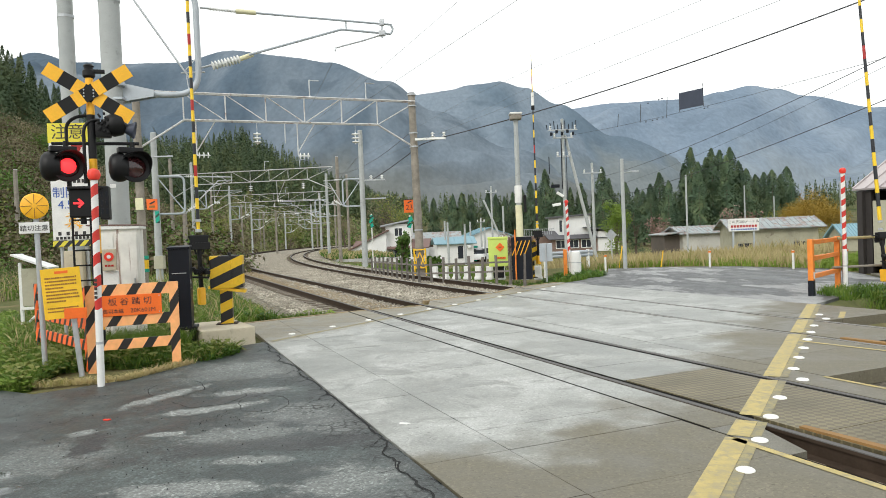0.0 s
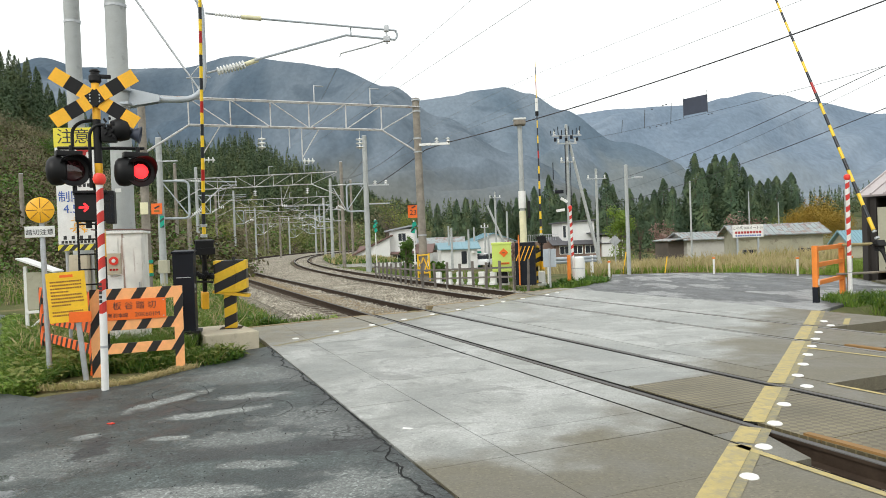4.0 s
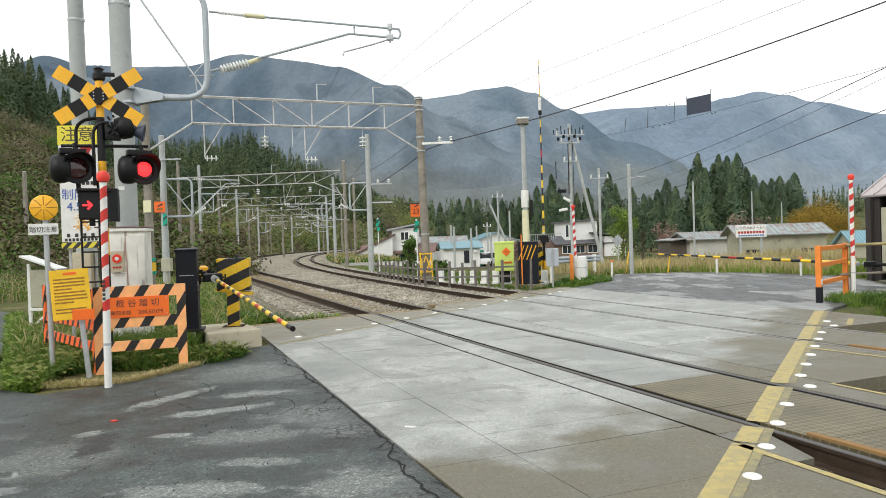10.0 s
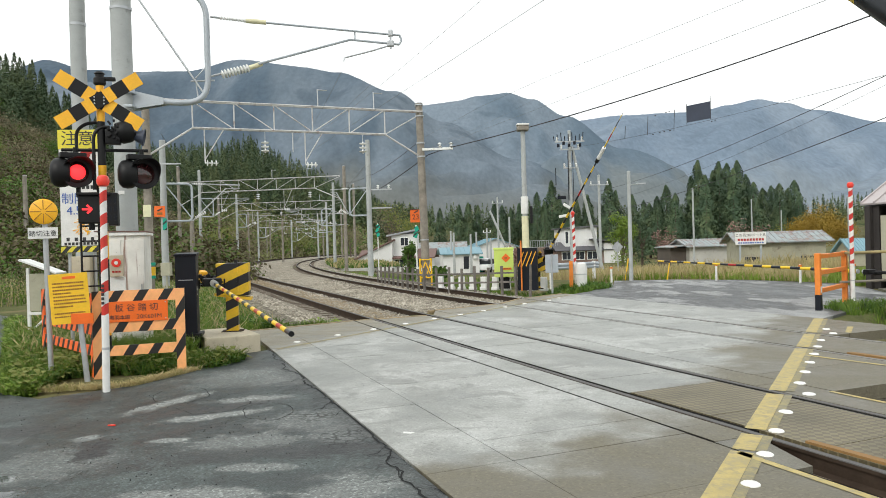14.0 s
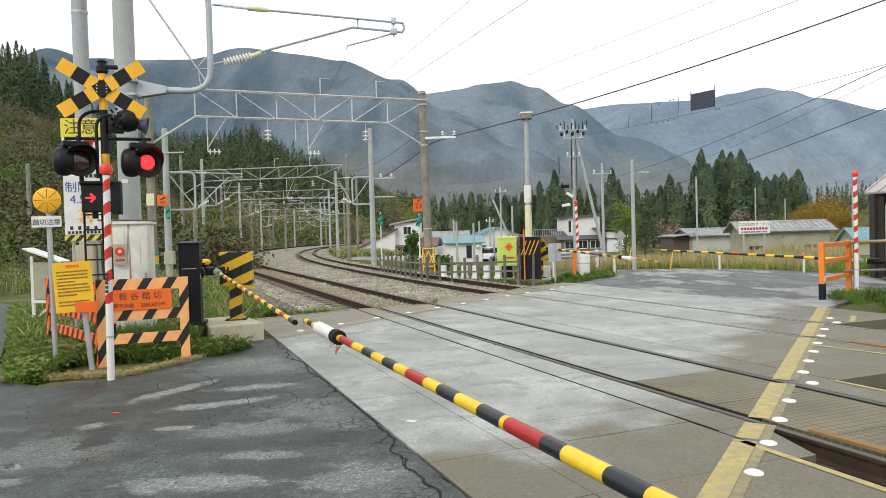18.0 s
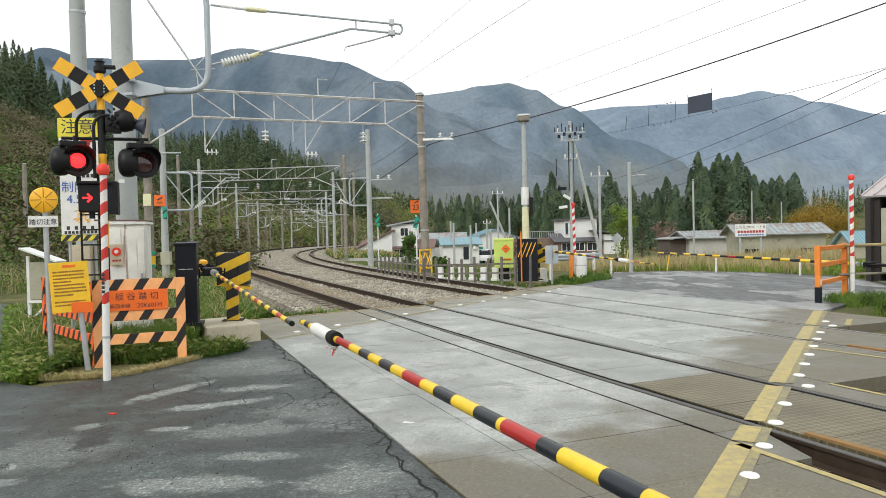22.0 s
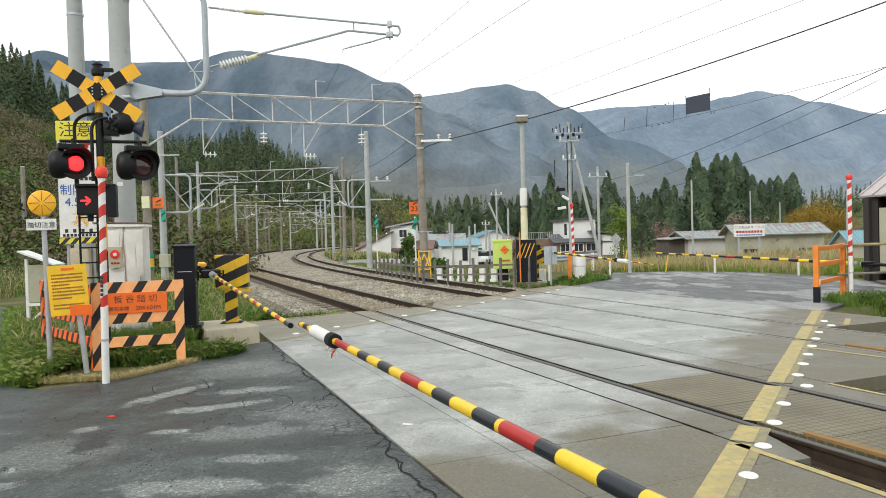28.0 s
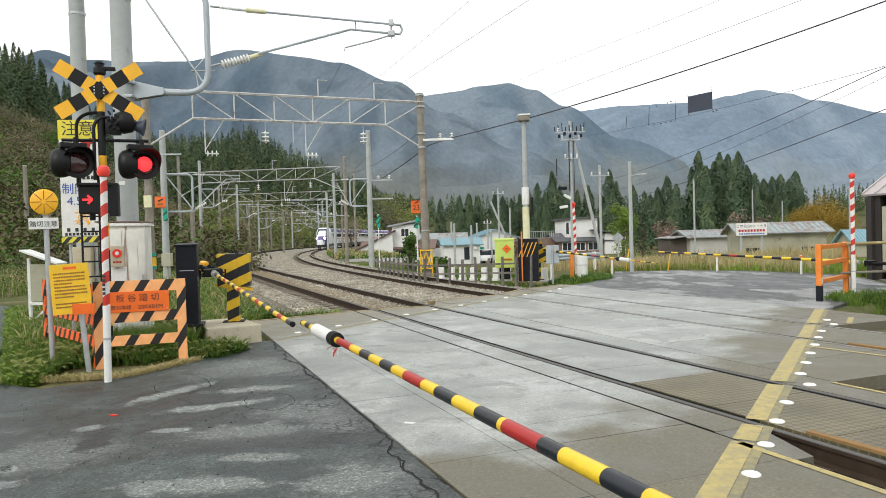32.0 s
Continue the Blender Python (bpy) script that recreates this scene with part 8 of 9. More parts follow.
# guard rail behind
gr = thing("guard_rail", Matrix(), "galvanised road guard rail", "guard rail")
bm = bmesh.new()
for z in (0.62, 0.75):
    pipe(bm, [(3.9, 28.0, z), (6.2, 29.2, z)], 0.07, 8)
part("beam", bm, MAT["steel_paint"], gr)
for x, y in ((4.1, 28.1), (6.0, 29.1)):
    bm = bmesh.new()
    rod(bm, (x, y, -0.2), (x, y, 0.85), 0.07, n=10)
    part("post", bm, MAT["white"], gr)

# orange gate frame on the far right
of = thing("orange_barrier", pose(8.16, 15.66, 0.0, 0, 0, 48), "orange painted steel barrier frame beside the gate", "barrier")
for x in (0.0, 2.3):
    bm = bmesh.new()
    box(bm, 0.14, 0.11, 1.3, (x, 0, 0.6), bevel=0.01)
    part("upright", bm, MAT["orange"], of)
for z in (1.18, 0.82, 0.42):
    bm = bmesh.new()
    box(bm, 2.3, 0.09, 0.1, (1.15, 0, z), bevel=0.01)
    part("rail", bm, MAT["orange"], of)
bm = bmesh.new()
box(bm, 0.15, 0.12, 0.36, (0, 0, 0.16), bevel=0.01)
part("foot_wrap", bm, MAT["navy"], of, "dark wrapped foot")
bm = bmesh.new()
box(bm, 0.09, 0.008, 0.14, (-0.0, -0.06, 0.45))
part("label_plate", bm, MAT["white"], of, "small white label")
bw = thing("bamboo_rail", Matrix(), "weathered bamboo rail towards the station", "rail")
bm = bmesh.new()
pipe(bm, [(9.62, 17.2, 1.2), (13.2, 17.9, 1.2)], 0.035, 8)
part("upper_rail", bm, MAT["straw"], bw)
bm = bmesh.new()
pipe(bm, [(9.45, 17.15, 0.5), (13.2, 17.85, 0.5)], 0.03, 8)
part("lower_rail", bm, MAT["wood_pole"], bw)
for x, y in ((9.8, 17.28), (12.9, 17.86)):
    bm = bmesh.new()
    rod(bm, (x, y, -0.2), (x, y, 1.24), 0.035, n=8)
    part("post", bm, MAT["wood_pole"], bw)

# lamp pole, street poles and signs beyond
lp = concrete_pole(3.22, 28.9, 6.3, 0.12, 0.09, "pale lamp pole wrapped in cream at its foot", category="lamp pole", group="")
bm = bmesh.new()
rod(bm, (0, 0, 0.3), (0, 0, 3.05), 0.15, 0.14, 16)
part("wrap", bm, MAT["cream"], lp, "cream protective wrap", smooth=True)
bm = bmesh.new()
rod(bm, (0, 0, 3.15), (0, 0, 3.85), 0.155, 0.15, 16)
part("white_wrap", bm, MAT["white"], lp, smooth=True)
bm = bmesh.new()
box(bm, 0.1, 0.2, 0.7, (0.25, -0.05, 3.1), bevel=0.02)
part("speaker", bm, MAT["black"], lp, "narrow black box")
bm = bmesh.new()
box(bm, 0.46, 0.46, 0.2, (0, 0, 6.62), bevel=0.05)
part("lamp_housing", bm, MAT["wood_pole"], lp)
bm = bmesh.new()
box(bm, 0.5, 0.5, 0.08, (0, 0, 6.76), bevel=0.03)
part("lamp_roof", bm, MAT["white"], lp)
ps = concrete_pole(7.5, 29.0, 4.45, 0.085, 0.07, "plain grey pole at the roadside")
bm = bmesh.new()
box(bm, 0.35, 0.12, 0.06, (0.5, 0, 4.25), bevel=0.01)
rod(bm, (0, 0, 4.2), (0.4, 0, 4.25), 0.02, n=6)
part("lamp_arm", bm, MAT["galv"], ps)


def utility_pole(px, y, h, arms, label, brace=0.0):
    x, yy = spot(bearing_of(px), y)
    ob = concrete_pole(x, yy, h, 0.13, 0.095, label, ground_z(x, yy), group="utility poles")
    for z, w in arms:
        bm = bmesh.new()
        box(bm, w, 0.08, 0.08, (0, -0.12, z), bevel=0.006)
        part("crossarm", bm, MAT["galv"], ob)
        for k in range(3):
            dx = (k - 1) * w * 0.42
            insulator(ob, (dx, -0.12, z + 0.04), (dx, -0.12, z + 0.3), 2, 0.09, 0.05)
    if brace:
        bm = bmesh.new()
        rod(bm, (brace, 0, 0.2), (0.15, 0, h * 0.93), 0.12, 0.09, 12)
        part("brace", bm, MAT["pole"], ob, "slanting grey brace pole", smooth=True)
    return ob


up = utility_pole(1012, 46, 10.2, ((9.8, 1.9), (9.3, 1.3), (8.1, 0.9)), "grey utility pole with crossarms and a slanting brace", 2.2)
bm = bmesh.new()
for k in range(9):
    rod(bm, (-1.0 + 0.23 * k, -0.14, 9.85), (-1.05 + 0.24 * k, -0.16, 10.15 + 0.12 * (k % 3)), 0.03, n=6)
for k in range(5):
    box(bm, 0.16, 0.16, 0.22, (-0.75 + 0.35 * k, -0.16, 9.55 + 0.15 * (k % 2)), bevel=0.03)
pipe(bm, [(-0.14, -0.16, 9.2), (-0.15, -0.16, 6.0)], 0.03, 6)
pipe(bm, [(0.16, -0.16, 9.2), (0.17, -0.16, 4.0)], 0.02, 6)
rod(bm, (-0.95, -0.12, 8.1), (-0.95, -0.12, 7.0), 0.03, n=6)
part("switchgear", bm, MAT["navy"], up, "dark switches, fuses and cables")
bm = bmesh.new()
box(bm, 0.55, 0.2, 0.22, (-0.6, -0.1, 6.2), bevel=0.03)
part("transformer", bm, MAT["navy"], up)
bm = bmesh.new()
box(bm, 0.55, 0.12, 0.18, (-0.55, -0.1, 5.0), (0, -8, 0), bevel=0.03)
part("lamp", bm, MAT["offwhite"], up, "pale street lamp")
bm = bmesh.new()
box(bm, 0.5, 0.12, 0.18, (-0.3, -0.1, 5.65), (0, 32, 0), bevel=0.03)
part("lamp", bm, MAT["offwhite"], up, "pale street lamp")
utility_pole(1062, 58, 8.4, ((7.9, 1.6),), "thin grey utility pole")
for px, y, h, arms in ((798, 75, 4.5, ()), (803, 70, 4.2, ()), (833, 70, 4, ()), (843, 82, 4.4, ()), (882, 85, 8.6, ((8.2, 1.4),)), (862, 90, 5.0, ((4.8, 1.0),)), (902, 80, 6, ()), (868, 75, 3.6, ())):
    utility_pole(px, y, h, arms, "distant grey village pole")
lean = concrete_pole(*spot(bearing_of(915), 70), 6.6, 0.13, 0.1, "leaning grey stay pole in the village", -1.2, (0, -22))
for px, y, h in ((1227, 46, 6.2), (1330, 68, 6.6), (1382, 72, 5.6), (1500, 60, 6.2)):
    x, yy = spot(bearing_of(px), y)
    ob = concrete_pole(x, yy, h, 0.07, 0.055, "slim pale pole near the sheds", ground_z(x, yy), group="slim poles")
for px, y in ((1265, 27.5), (1413, 24.6), (1080, 27.5), (1508, 24.0)):
    x, yy = spot(bearing_of(px), y)
    ob = thing("delineator_post", pose(x, yy, -0.05), "white roadside delineator post with an orange reflector", "delineator", "roadside delineators")
    bm = bmesh.new()
    rod(bm, (0, 0, -0.1), (0, 0, 0.7), 0.04, n=12)
    part("post", bm, MAT["white"], ob, smooth=True)
    bm = bmesh.new()
    rod(bm, (0, 0, 0.62), (0, 0, 0.69), 0.06, n=12)
    part("reflector", bm, MAT["orange"], ob)
bs = thing("road_sign_back", pose(*spot(bearing_of(1092), 36), -0.3), "diamond road sign seen from behind on a thin post", "sign")
bm = bmesh.new()
rod(bm, (0, 0, 0), (0, 0, 1.75), 0.028, n=8)
part("post", bm, MAT["galv"], bs)
bm = bmesh.new()
box(bm, 0.42, 0.02, 0.42, (0, 0.04, 1.62), (0, 45, 0), bevel=0.004)
part("plate", bm, MAT["galv"], bs)
for px, y, h in ((1104, 30, 1.0), (1178, 30, 0.75)):
    x, yy = spot(bearing_of(px), y)
    ob = thing("yellow_stake", pose(x, yy, -0.1, 0, 9, 0), "thin yellow marker stake in the dry grass", "stake", "yellow stakes")
    bm = bmesh.new()
    rod(bm, (0, 0, 0), (0, 0, h), 0.026, n=8)
    part("stake", bm, MAT["yellow"], ob)

# ---- village: houses, sheds and the station ----
def seen_z(px, py, y):
    return sky_point(px, py, y).z


def window_unit(parent, w, h, m, rows=1, cols=2):
    bm = bmesh.new()
    for x0, z0, sx, sz in ((0, h / 2 + 0.04, w + 0.16, 0.08), (0, -h / 2 - 0.04, w + 0.16, 0.08), (-w / 2 - 0.04, 0, 0.08, h), (w / 2 + 0.04, 0, 0.08, h)):
        box(bm, sx, 0.08, sz, (x0, 0, z0))
    for c in range(1, cols):
        box(bm, 0.05, 0.07, h, (-w / 2 + w * c / cols, 0, 0))
    fr = part("window", bm, MAT["offwhite"], parent, m=m)
    for c in range(cols):
        bm = bmesh.new()
        box(bm, w / cols - 0.03, 0.02, h, (-w / 2 + w * (c + 0.5) / cols, 0.02, 0))
        part("pane", bm, MAT["glass"], fr)
    return fr


def roof_seams(rf, material, wide, L, s, seams):
    """Standing seams, one by one, down a roof slope."""
    bm = bmesh.new()
    box(bm, 0.045, L, 0.04, (0, s * L / 2, 0.062))
    first = part("seam", bm, material, rf, m=pose(-wide / 2 + 0.03, 0, 0))
    for k in range(1, seams + 1):
        ob = new("seam", first.data)
        ob.parent = rf
        ob.matrix_basis = pose(-wide / 2 + 0.03 + (wide - 0.06) * k / seams, 0, 0)


def gable_body(parent, w, d, eave, rise, wall, roof, over=0.4, axis="x", z=0.0, seams=10):
    """Walls with gables and a two-sided seamed roof; the ridge runs along the axis."""
    bm = bmesh.new()
    if axis == "x":
        pts = [(-d / 2, z), (d / 2, z), (d / 2, eave), (0, eave + rise), (-d / 2, eave)]
        a = [bm.verts.new((-w / 2, y, h)) for y, h in pts]
        b = [bm.verts.new((w / 2, y, h)) for y, h in pts]
    else:
        pts = [(-w / 2, z), (w / 2, z), (w / 2, eave), (0, eave + rise), (-w / 2, eave)]
        a = [bm.verts.new((x, -d / 2, h)) for x, h in pts]
        b = [bm.verts.new((x, d / 2, h)) for x, h in pts]
    bm.faces.new(a[::-1])
    bm.faces.new(b)
    for k in range(5):
        bm.faces.new((a[k], a[(k + 1) % 5], b[(k + 1) % 5], b[k]))
    part("wall", bm, wall, parent)
    run, half = (w, d / 2) if axis == "x" else (d, w / 2)
    slope = math.hypot(half, rise)
    tilt = math.degrees(math.atan2(rise, half))
    for s in (-1, 1):
        bm = bmesh.new()
        L = slope + over
        box(bm, run + 2 * over, L, 0.09, (0, s * (L / 2), 0), bevel=0.01)
        m = pose(0, 0, eave + rise + 0.05, 0, 0, 0 if axis == "x" else 90) @ pose(0, 0, 0, -s * tilt, 0, 0)
        rf = part("roof", bm, roof, parent, "seamed sheet roof", m)
        roof_seams(rf, roof, run + 2 * over, L, s, seams)


def house_at(name, px, y, yaw, label, category="house", z=None, group="village houses"):
    x, yy = spot(bearing_of(px), y)
    return thing(name, pose(x, yy, ground_z(x, yy) if z is None else z, 0, 0, yaw), label, category, group)


# white house with a tall upper storey
h1 = house_at("house", 1032, 100, 8, "white rendered village house with dark roofs and a brown wing")
gable_body(h1, 9.5, 6, 1.9, 1.0, MAT["brown_wall"], MAT["roof_dark"], 0.5, "x", 0.0)
bm = bmesh.new()
box(bm, 4.6, 5.0, 4.6, (-1.0, 0.6, 2.6), bevel=0.02)
part("upper_wall", bm, MAT["plaster"], h1, "white upper storey")
bm = bmesh.new()
box(bm, 5.3, 5.8, 0.2, (-1.0, 0.6, 4.98), (0, -3, 0), bevel=0.04)
part("upper_roof", bm, MAT["roof_dark"], h1)
bm = bmesh.new()
box(bm, 3.0, 5.0, 2.9, (3.3, -0.8, 1.3), bevel=0.02)
part("side_wall", bm, MAT["plaster"], h1, "white side wing")
bm = bmesh.new()
box(bm, 5.0, 6.0, 0.16, (2.6, -0.8, 2.95), (0, 8, 0), bevel=0.03)
part("side_roof", bm, MAT["roof_dark"], h1)
window_unit(h1, 0.4, 1.6, pose(-3.0, -1.93, 3.6), cols=1)
for x in (-3.4, -1.6, 0.2):
    window_unit(h1, 1.3, 1.0, pose(x, -3.03, 1.1))
bm = bmesh.new()
for k in range(16):
    rod(bm, (-9 + 0.32 * k, -1.5, 2.4), (-9 + 0.32 * k, -1.5, 3.3), 0.03, n=5)
box(bm, 5.2, 0.06, 0.06, (-6.4, -1.5, 3.3))
box(bm, 5.2, 0.06, 0.06, (-6.4, -1.5, 2.4))
part("railing", bm, MAT["galv"], h1, "steel balcony railing")
bm = bmesh.new()
box(bm, 5.6, 5, 2.4, (-6.4, 1.0, 1.15), bevel=0.02)
part("wing", bm, MAT["brown_wall"], h1, "low brown wing")

# long white house with brown roofs
h2 = house_at("house", 706, 88, -4, "white village house with stepped brown roofs")
gable_body(h2, 8.4, 5.5, 1.7, 0.9, MAT["plaster"], MAT["roof_brown"], 0.5, "x", 0.0)
bm = bmesh.new()
box(bm, 2.9, 4, 3.6, (0.9, -0.5, 2.75), bevel=0.02)
part("upper_wall", bm, MAT["plaster"], h2, "white upper storey")
bm = bmesh.new()
box(bm, 3.7, 4.8, 0.2, (0.7, -0.5, 4.66), (0, -10, 0), bevel=0.03)
part("upper_roof", bm, MAT["roof_grey"], h2)
bm = bmesh.new()
vs = [(-7.0, 0.2), (-0.4, 0.2), (-0.4, 3.6), (-7.0, 0.55)]
lo, hi = [bm.verts.new((x, -3.4, z)) for x, z in vs], [bm.verts.new((x, -0.6, z)) for x, z in vs]
bm.faces.new(lo)
bm.faces.new(hi[::-1])
for k in range(4):
    bm.faces.new((lo[k], lo[(k + 1) % 4], hi[(k + 1) % 4], hi[k]))
part("lean_wall", bm, MAT["plaster"], h2, "white wall under a long slanting roof")
bm = bmesh.new()
box(bm, 7.7, 3.4, 0.16, (-3.6, -2.0, 2.24), (0, -24.8, 0), bevel=0.03)
part("lean_roof", bm, MAT["roof_brown"], h2, "long slanting reddish-brown roof")
for x in (-2.6, 0.4, 2.6):
    window_unit(h2, 1.1, 0.9, pose(x, -2.79 if x > 0 else -3.42, 1.0))
window_unit(h2, 0.9, 0.9, pose(1.0, -2.53, 3.6))
h3 = house_at("house", 812, 76, 6, "low pale house with a blue-grey roof")
gable_body(h3, 3.8, 3.6, 2.1, 0.6, MAT["plaster"], MAT["roof_blue"], 0.35, "x", 0.0)
bm = bmesh.new()
box(bm, 0.55, 0.08, 1.3, (0.5, -1.83, 1.15), bevel=0.01)
part("door", bm, MAT["glass"], h3, "dark narrow door")
bm = bmesh.new()
box(bm, 0.35, 0.3, 0.3, (1.4, -1.95, 1.7), bevel=0.04)
part("outdoor_unit", bm, MAT["offwhite"], h3)
h4 = house_at("house", 775, 95, 0, "pale village house with a grey roof")
gable_body(h4, 7, 5, 2.4, 1.0, MAT["plaster"], MAT["roof_pale"], 0.4, "x", 0.0)
h5 = house_at("house", 868, 110, 12, "white village house with a blue roof")
gable_body(h5, 6.5, 5.5, 2.6, 1.2, MAT["plaster"], MAT["roof_blue"], 0.4, "y", 0.0)
tb = house_at("portable_toilet", 848, 78, 0, "small teal portable cabin", "cabin", group="")
bm = bmesh.new()
box(bm, 0.8, 0.8, 1.7, (0, 0, 0.85), bevel=0.05)
part("body", bm, MAT["teal"], tb)
bm = bmesh.new()
box(bm, 0.88, 0.88, 0.12, (0, 0, 1.76), bevel=0.05)
part("roof", bm, MAT["offwhite"], tb)


def parked_car(px, y, yaw, paint, label):
    ob = house_at("parked_car", px, y, yaw, label, "car", group="parked cars")
    bm = bmesh.new()
    box(bm, 3.4, 1.5, 0.62, (0, 0, 0.58), bevel=0.12)
    part("body", bm, paint, ob, smooth=True)
    bm = bmesh.new()
    box(bm, 2.2, 1.36, 0.62, (-0.3, 0, 1.15), bevel=0.16)
    part("cabin", bm, MAT["glass"], ob)
    bm = bmesh.new()
    box(bm, 1.9, 1.3, 0.08, (-0.3, 0, 1.46), bevel=0.03)
    part("roof", bm, paint, ob)
    for x in (-1.1, 1.1):
        for s in (-1, 1):
            bm = bmesh.new()
            rod(bm, (x, s * 0.62, 0.3), (x, s * 0.77, 0.3), 0.3, n=16)
            part("wheel", bm, MAT["rubber"], ob)


parked_car(861, 76, 70, MAT["train_white"], "small white car parked in the village")

# low sheds across the road
s1 = house_at("shed", 1246, 70, 4, "low pale sheet-metal shed with a grey roof", "shed", group="sheds")
gable_body(s1, 4.9, 4.2, 2.25, 0.6, MAT["shed_wall"], MAT["roof_pale"], 0.45, "x", 0.0, 14)
bm = bmesh.new()
box(bm, 1.7, 3.4, 2.1, (-3.15, 0.4, 1.05), bevel=0.02)
part("lean_to", bm, MAT["shed_dark"], s1, "brown lean-to, darkened for the shade of its roof")
bm = bmesh.new()
box(bm, 2.1, 4.4, 0.1, (-3.2, 0.1, 2.3), (0, -7, 0), bevel=0.02)
part("lean_roof", bm, MAT["roof_pale"], s1)
s2 = house_at("shed", 1368, 60, -8, "long weathered board shed with a rusting pale roof", "shed", group="sheds")
gable_body(s2, 6.6, 4.4, 2.6, 0.72, MAT["board_wall"], MAT["roof_pale"], 0.5, "x", 0.0, 18)
for x in (-2.4, 1.9):
    bm = bmesh.new()
    box(bm, 1.1, 0.06, 0.8, (x, -2.33, 0.95), bevel=0.01)
    part("opening", bm, MAT["glass"], s2, "dark barred window opening")
    bm = bmesh.new()
    for k in range(6):
        rod(bm, (x - 0.5 + 0.2 * k, -2.4, 0.5), (x - 0.5 + 0.2 * k, -2.4, 1.4), 0.025, n=5)
    part("bar", bm, MAT["wood_pole"], s2)
bm = bmesh.new()
for k in range(23):
    box(bm, 0.035, 0.03, 2.3, (-3.2 + 0.29 * k, -2.32, 1.15))
part("batten", bm, MAT["board_wall"], s2, "upright wall battens")
s3 = house_at("shed", 1513, 52, 0, "small shed with a light blue roof", "shed", group="sheds")
gable_body(s3, 1.8, 2.2, 1.75, 0.8, MAT["board_wall"], MAT["roof_blue"], 0.3, "x", 0.0)

ib = house_at("information_board", 1327, 52, -3, "white information board on two posts before the shed", "sign", group="")
zc = seen_z(1327, 411, 52) - ib.matrix_basis.translation.z
bm = bmesh.new()
box(bm, 2.2, 0.05, 0.92, (0, 0, zc), bevel=0.008)
part("panel", bm, MAT["white"], ib)
for x in (-0.75, 0.75):
    bm = bmesh.new()
    box(bm, 0.12, 0.1, zc + 0.4, (x, 0.08, (zc + 0.4) / 2 - 0.1), bevel=0.01)
    part("post", bm, MAT["steel_paint"], ib)
lettering("writing", "この先200メートル", 0.26, on_face(0, -0.03, zc + 0.22), MAT["ink"], ib)
bm = bmesh.new()
for k in range(9):
    box(bm, 0.15, 0.008, 0.17, (-0.86 + 0.215 * k, -0.03, zc - 0.1), bevel=0)
part("marking", bm, MAT["red"], ib, "bars of red print")
bm = bmesh.new()
for k in range(11):
    box(bm, 0.12, 0.008, 0.1, (-0.85 + 0.17 * k, -0.03, zc - 0.33), bevel=0)
part("marking", bm, MAT["blue_ink"], ib, "bars of small blue print")

# station building at the right
st = thing("station_building", pose(17.45, 20.8, -0.2, 0, 0, -60), "dark timber station building with a pinkish-grey gable roof", "building")
bm = bmesh.new()
for x0, x1 in ((-3.4, -3.15), (-2.5, -1.0), (-0.2, 3.4)):
    box(bm, x1 - x0, 0.14, 2.7, ((x0 + x1) / 2, -2.7, 1.35))
box(bm, 6.8, 0.14, 2.7, (0, 2.2, 1.35))
for x in (-3.35, 3.35):
    box(bm, 0.14, 4.9, 2.7, (x, -0.25, 1.35))
part("wall", bm, MAT["brown_dark"], st, "dark brown timber walls")
bm = bmesh.new()
box(bm, 0.62, 0.1, 2.0, (-2.8, -2.72, 1.4))
part("door", bm, MAT["board_wall"], st, "pale sliding door panel")
window_unit(st, 1.1, 0.9, pose(-1.75, -2.8, 1.7))
window_unit(st, 0.7, 0.7, pose(-3.44, 0.9, 1.9, 0, 0, -90))
bm = bmesh.new()
box(bm, 0.05, 0.7, 1.9, (-3.44, 0.2, 1.0), bevel=0.01)
part("door", bm, MAT["board_wall"], st, "pale side door panel")
for y in (2.15, 1.45, -0.35, -1.85):
    bm = bmesh.new()
    box(bm, 0.12, 0.12, 2.7, (-3.46, y, 1.35), bevel=0.01)
    part("corner_post", bm, MAT["brown_dark"], st)
for x in (-3.4, -1.2, 1.2, 3.4):
    bm = bmesh.new()
    box(bm, 0.16, 0.16, 2.7, (x, -2.9, 1.35))
    part("post", bm, MAT["brown_dark"], st, "dark verandah post")
bm = bmesh.new()
a = [bm.verts.new(p) for p in ((-3.7, -2.6, 2.7), (-3.7, 2.4, 2.7), (-3.7, -0.1, 4.0))]
b = [bm.verts.new(p) for p in ((3.7, -2.6, 2.7), (3.7, 2.4, 2.7), (3.7, -0.1, 4.0))]
bm.faces.new(a)
bm.faces.new(b)
bm.faces.new((a[0], b[0], b[1], a[1]))
bm.faces.new((a[0], a[2], b[2], b[0]))
bm.faces.new((a[1], b[1], b[2], a[2]))
part("gable", bm, MAT["brown_dark"], st)
for s in (-1, 1):
    bm = bmesh.new()
    L = 3.1
    box(bm, 7.3, L, 0.07, (0, s * L / 2, 0), bevel=0.012)
    rf = part("roof", bm, MAT["roof_pink"], st, "pinkish-grey seamed roof", pose(0, -0.1, 4.08) @ pose(0, 0, 0, -s * 25, 0, 0))
    roof_seams(rf, MAT["roof_pink"], 7.3, L, s, 18)

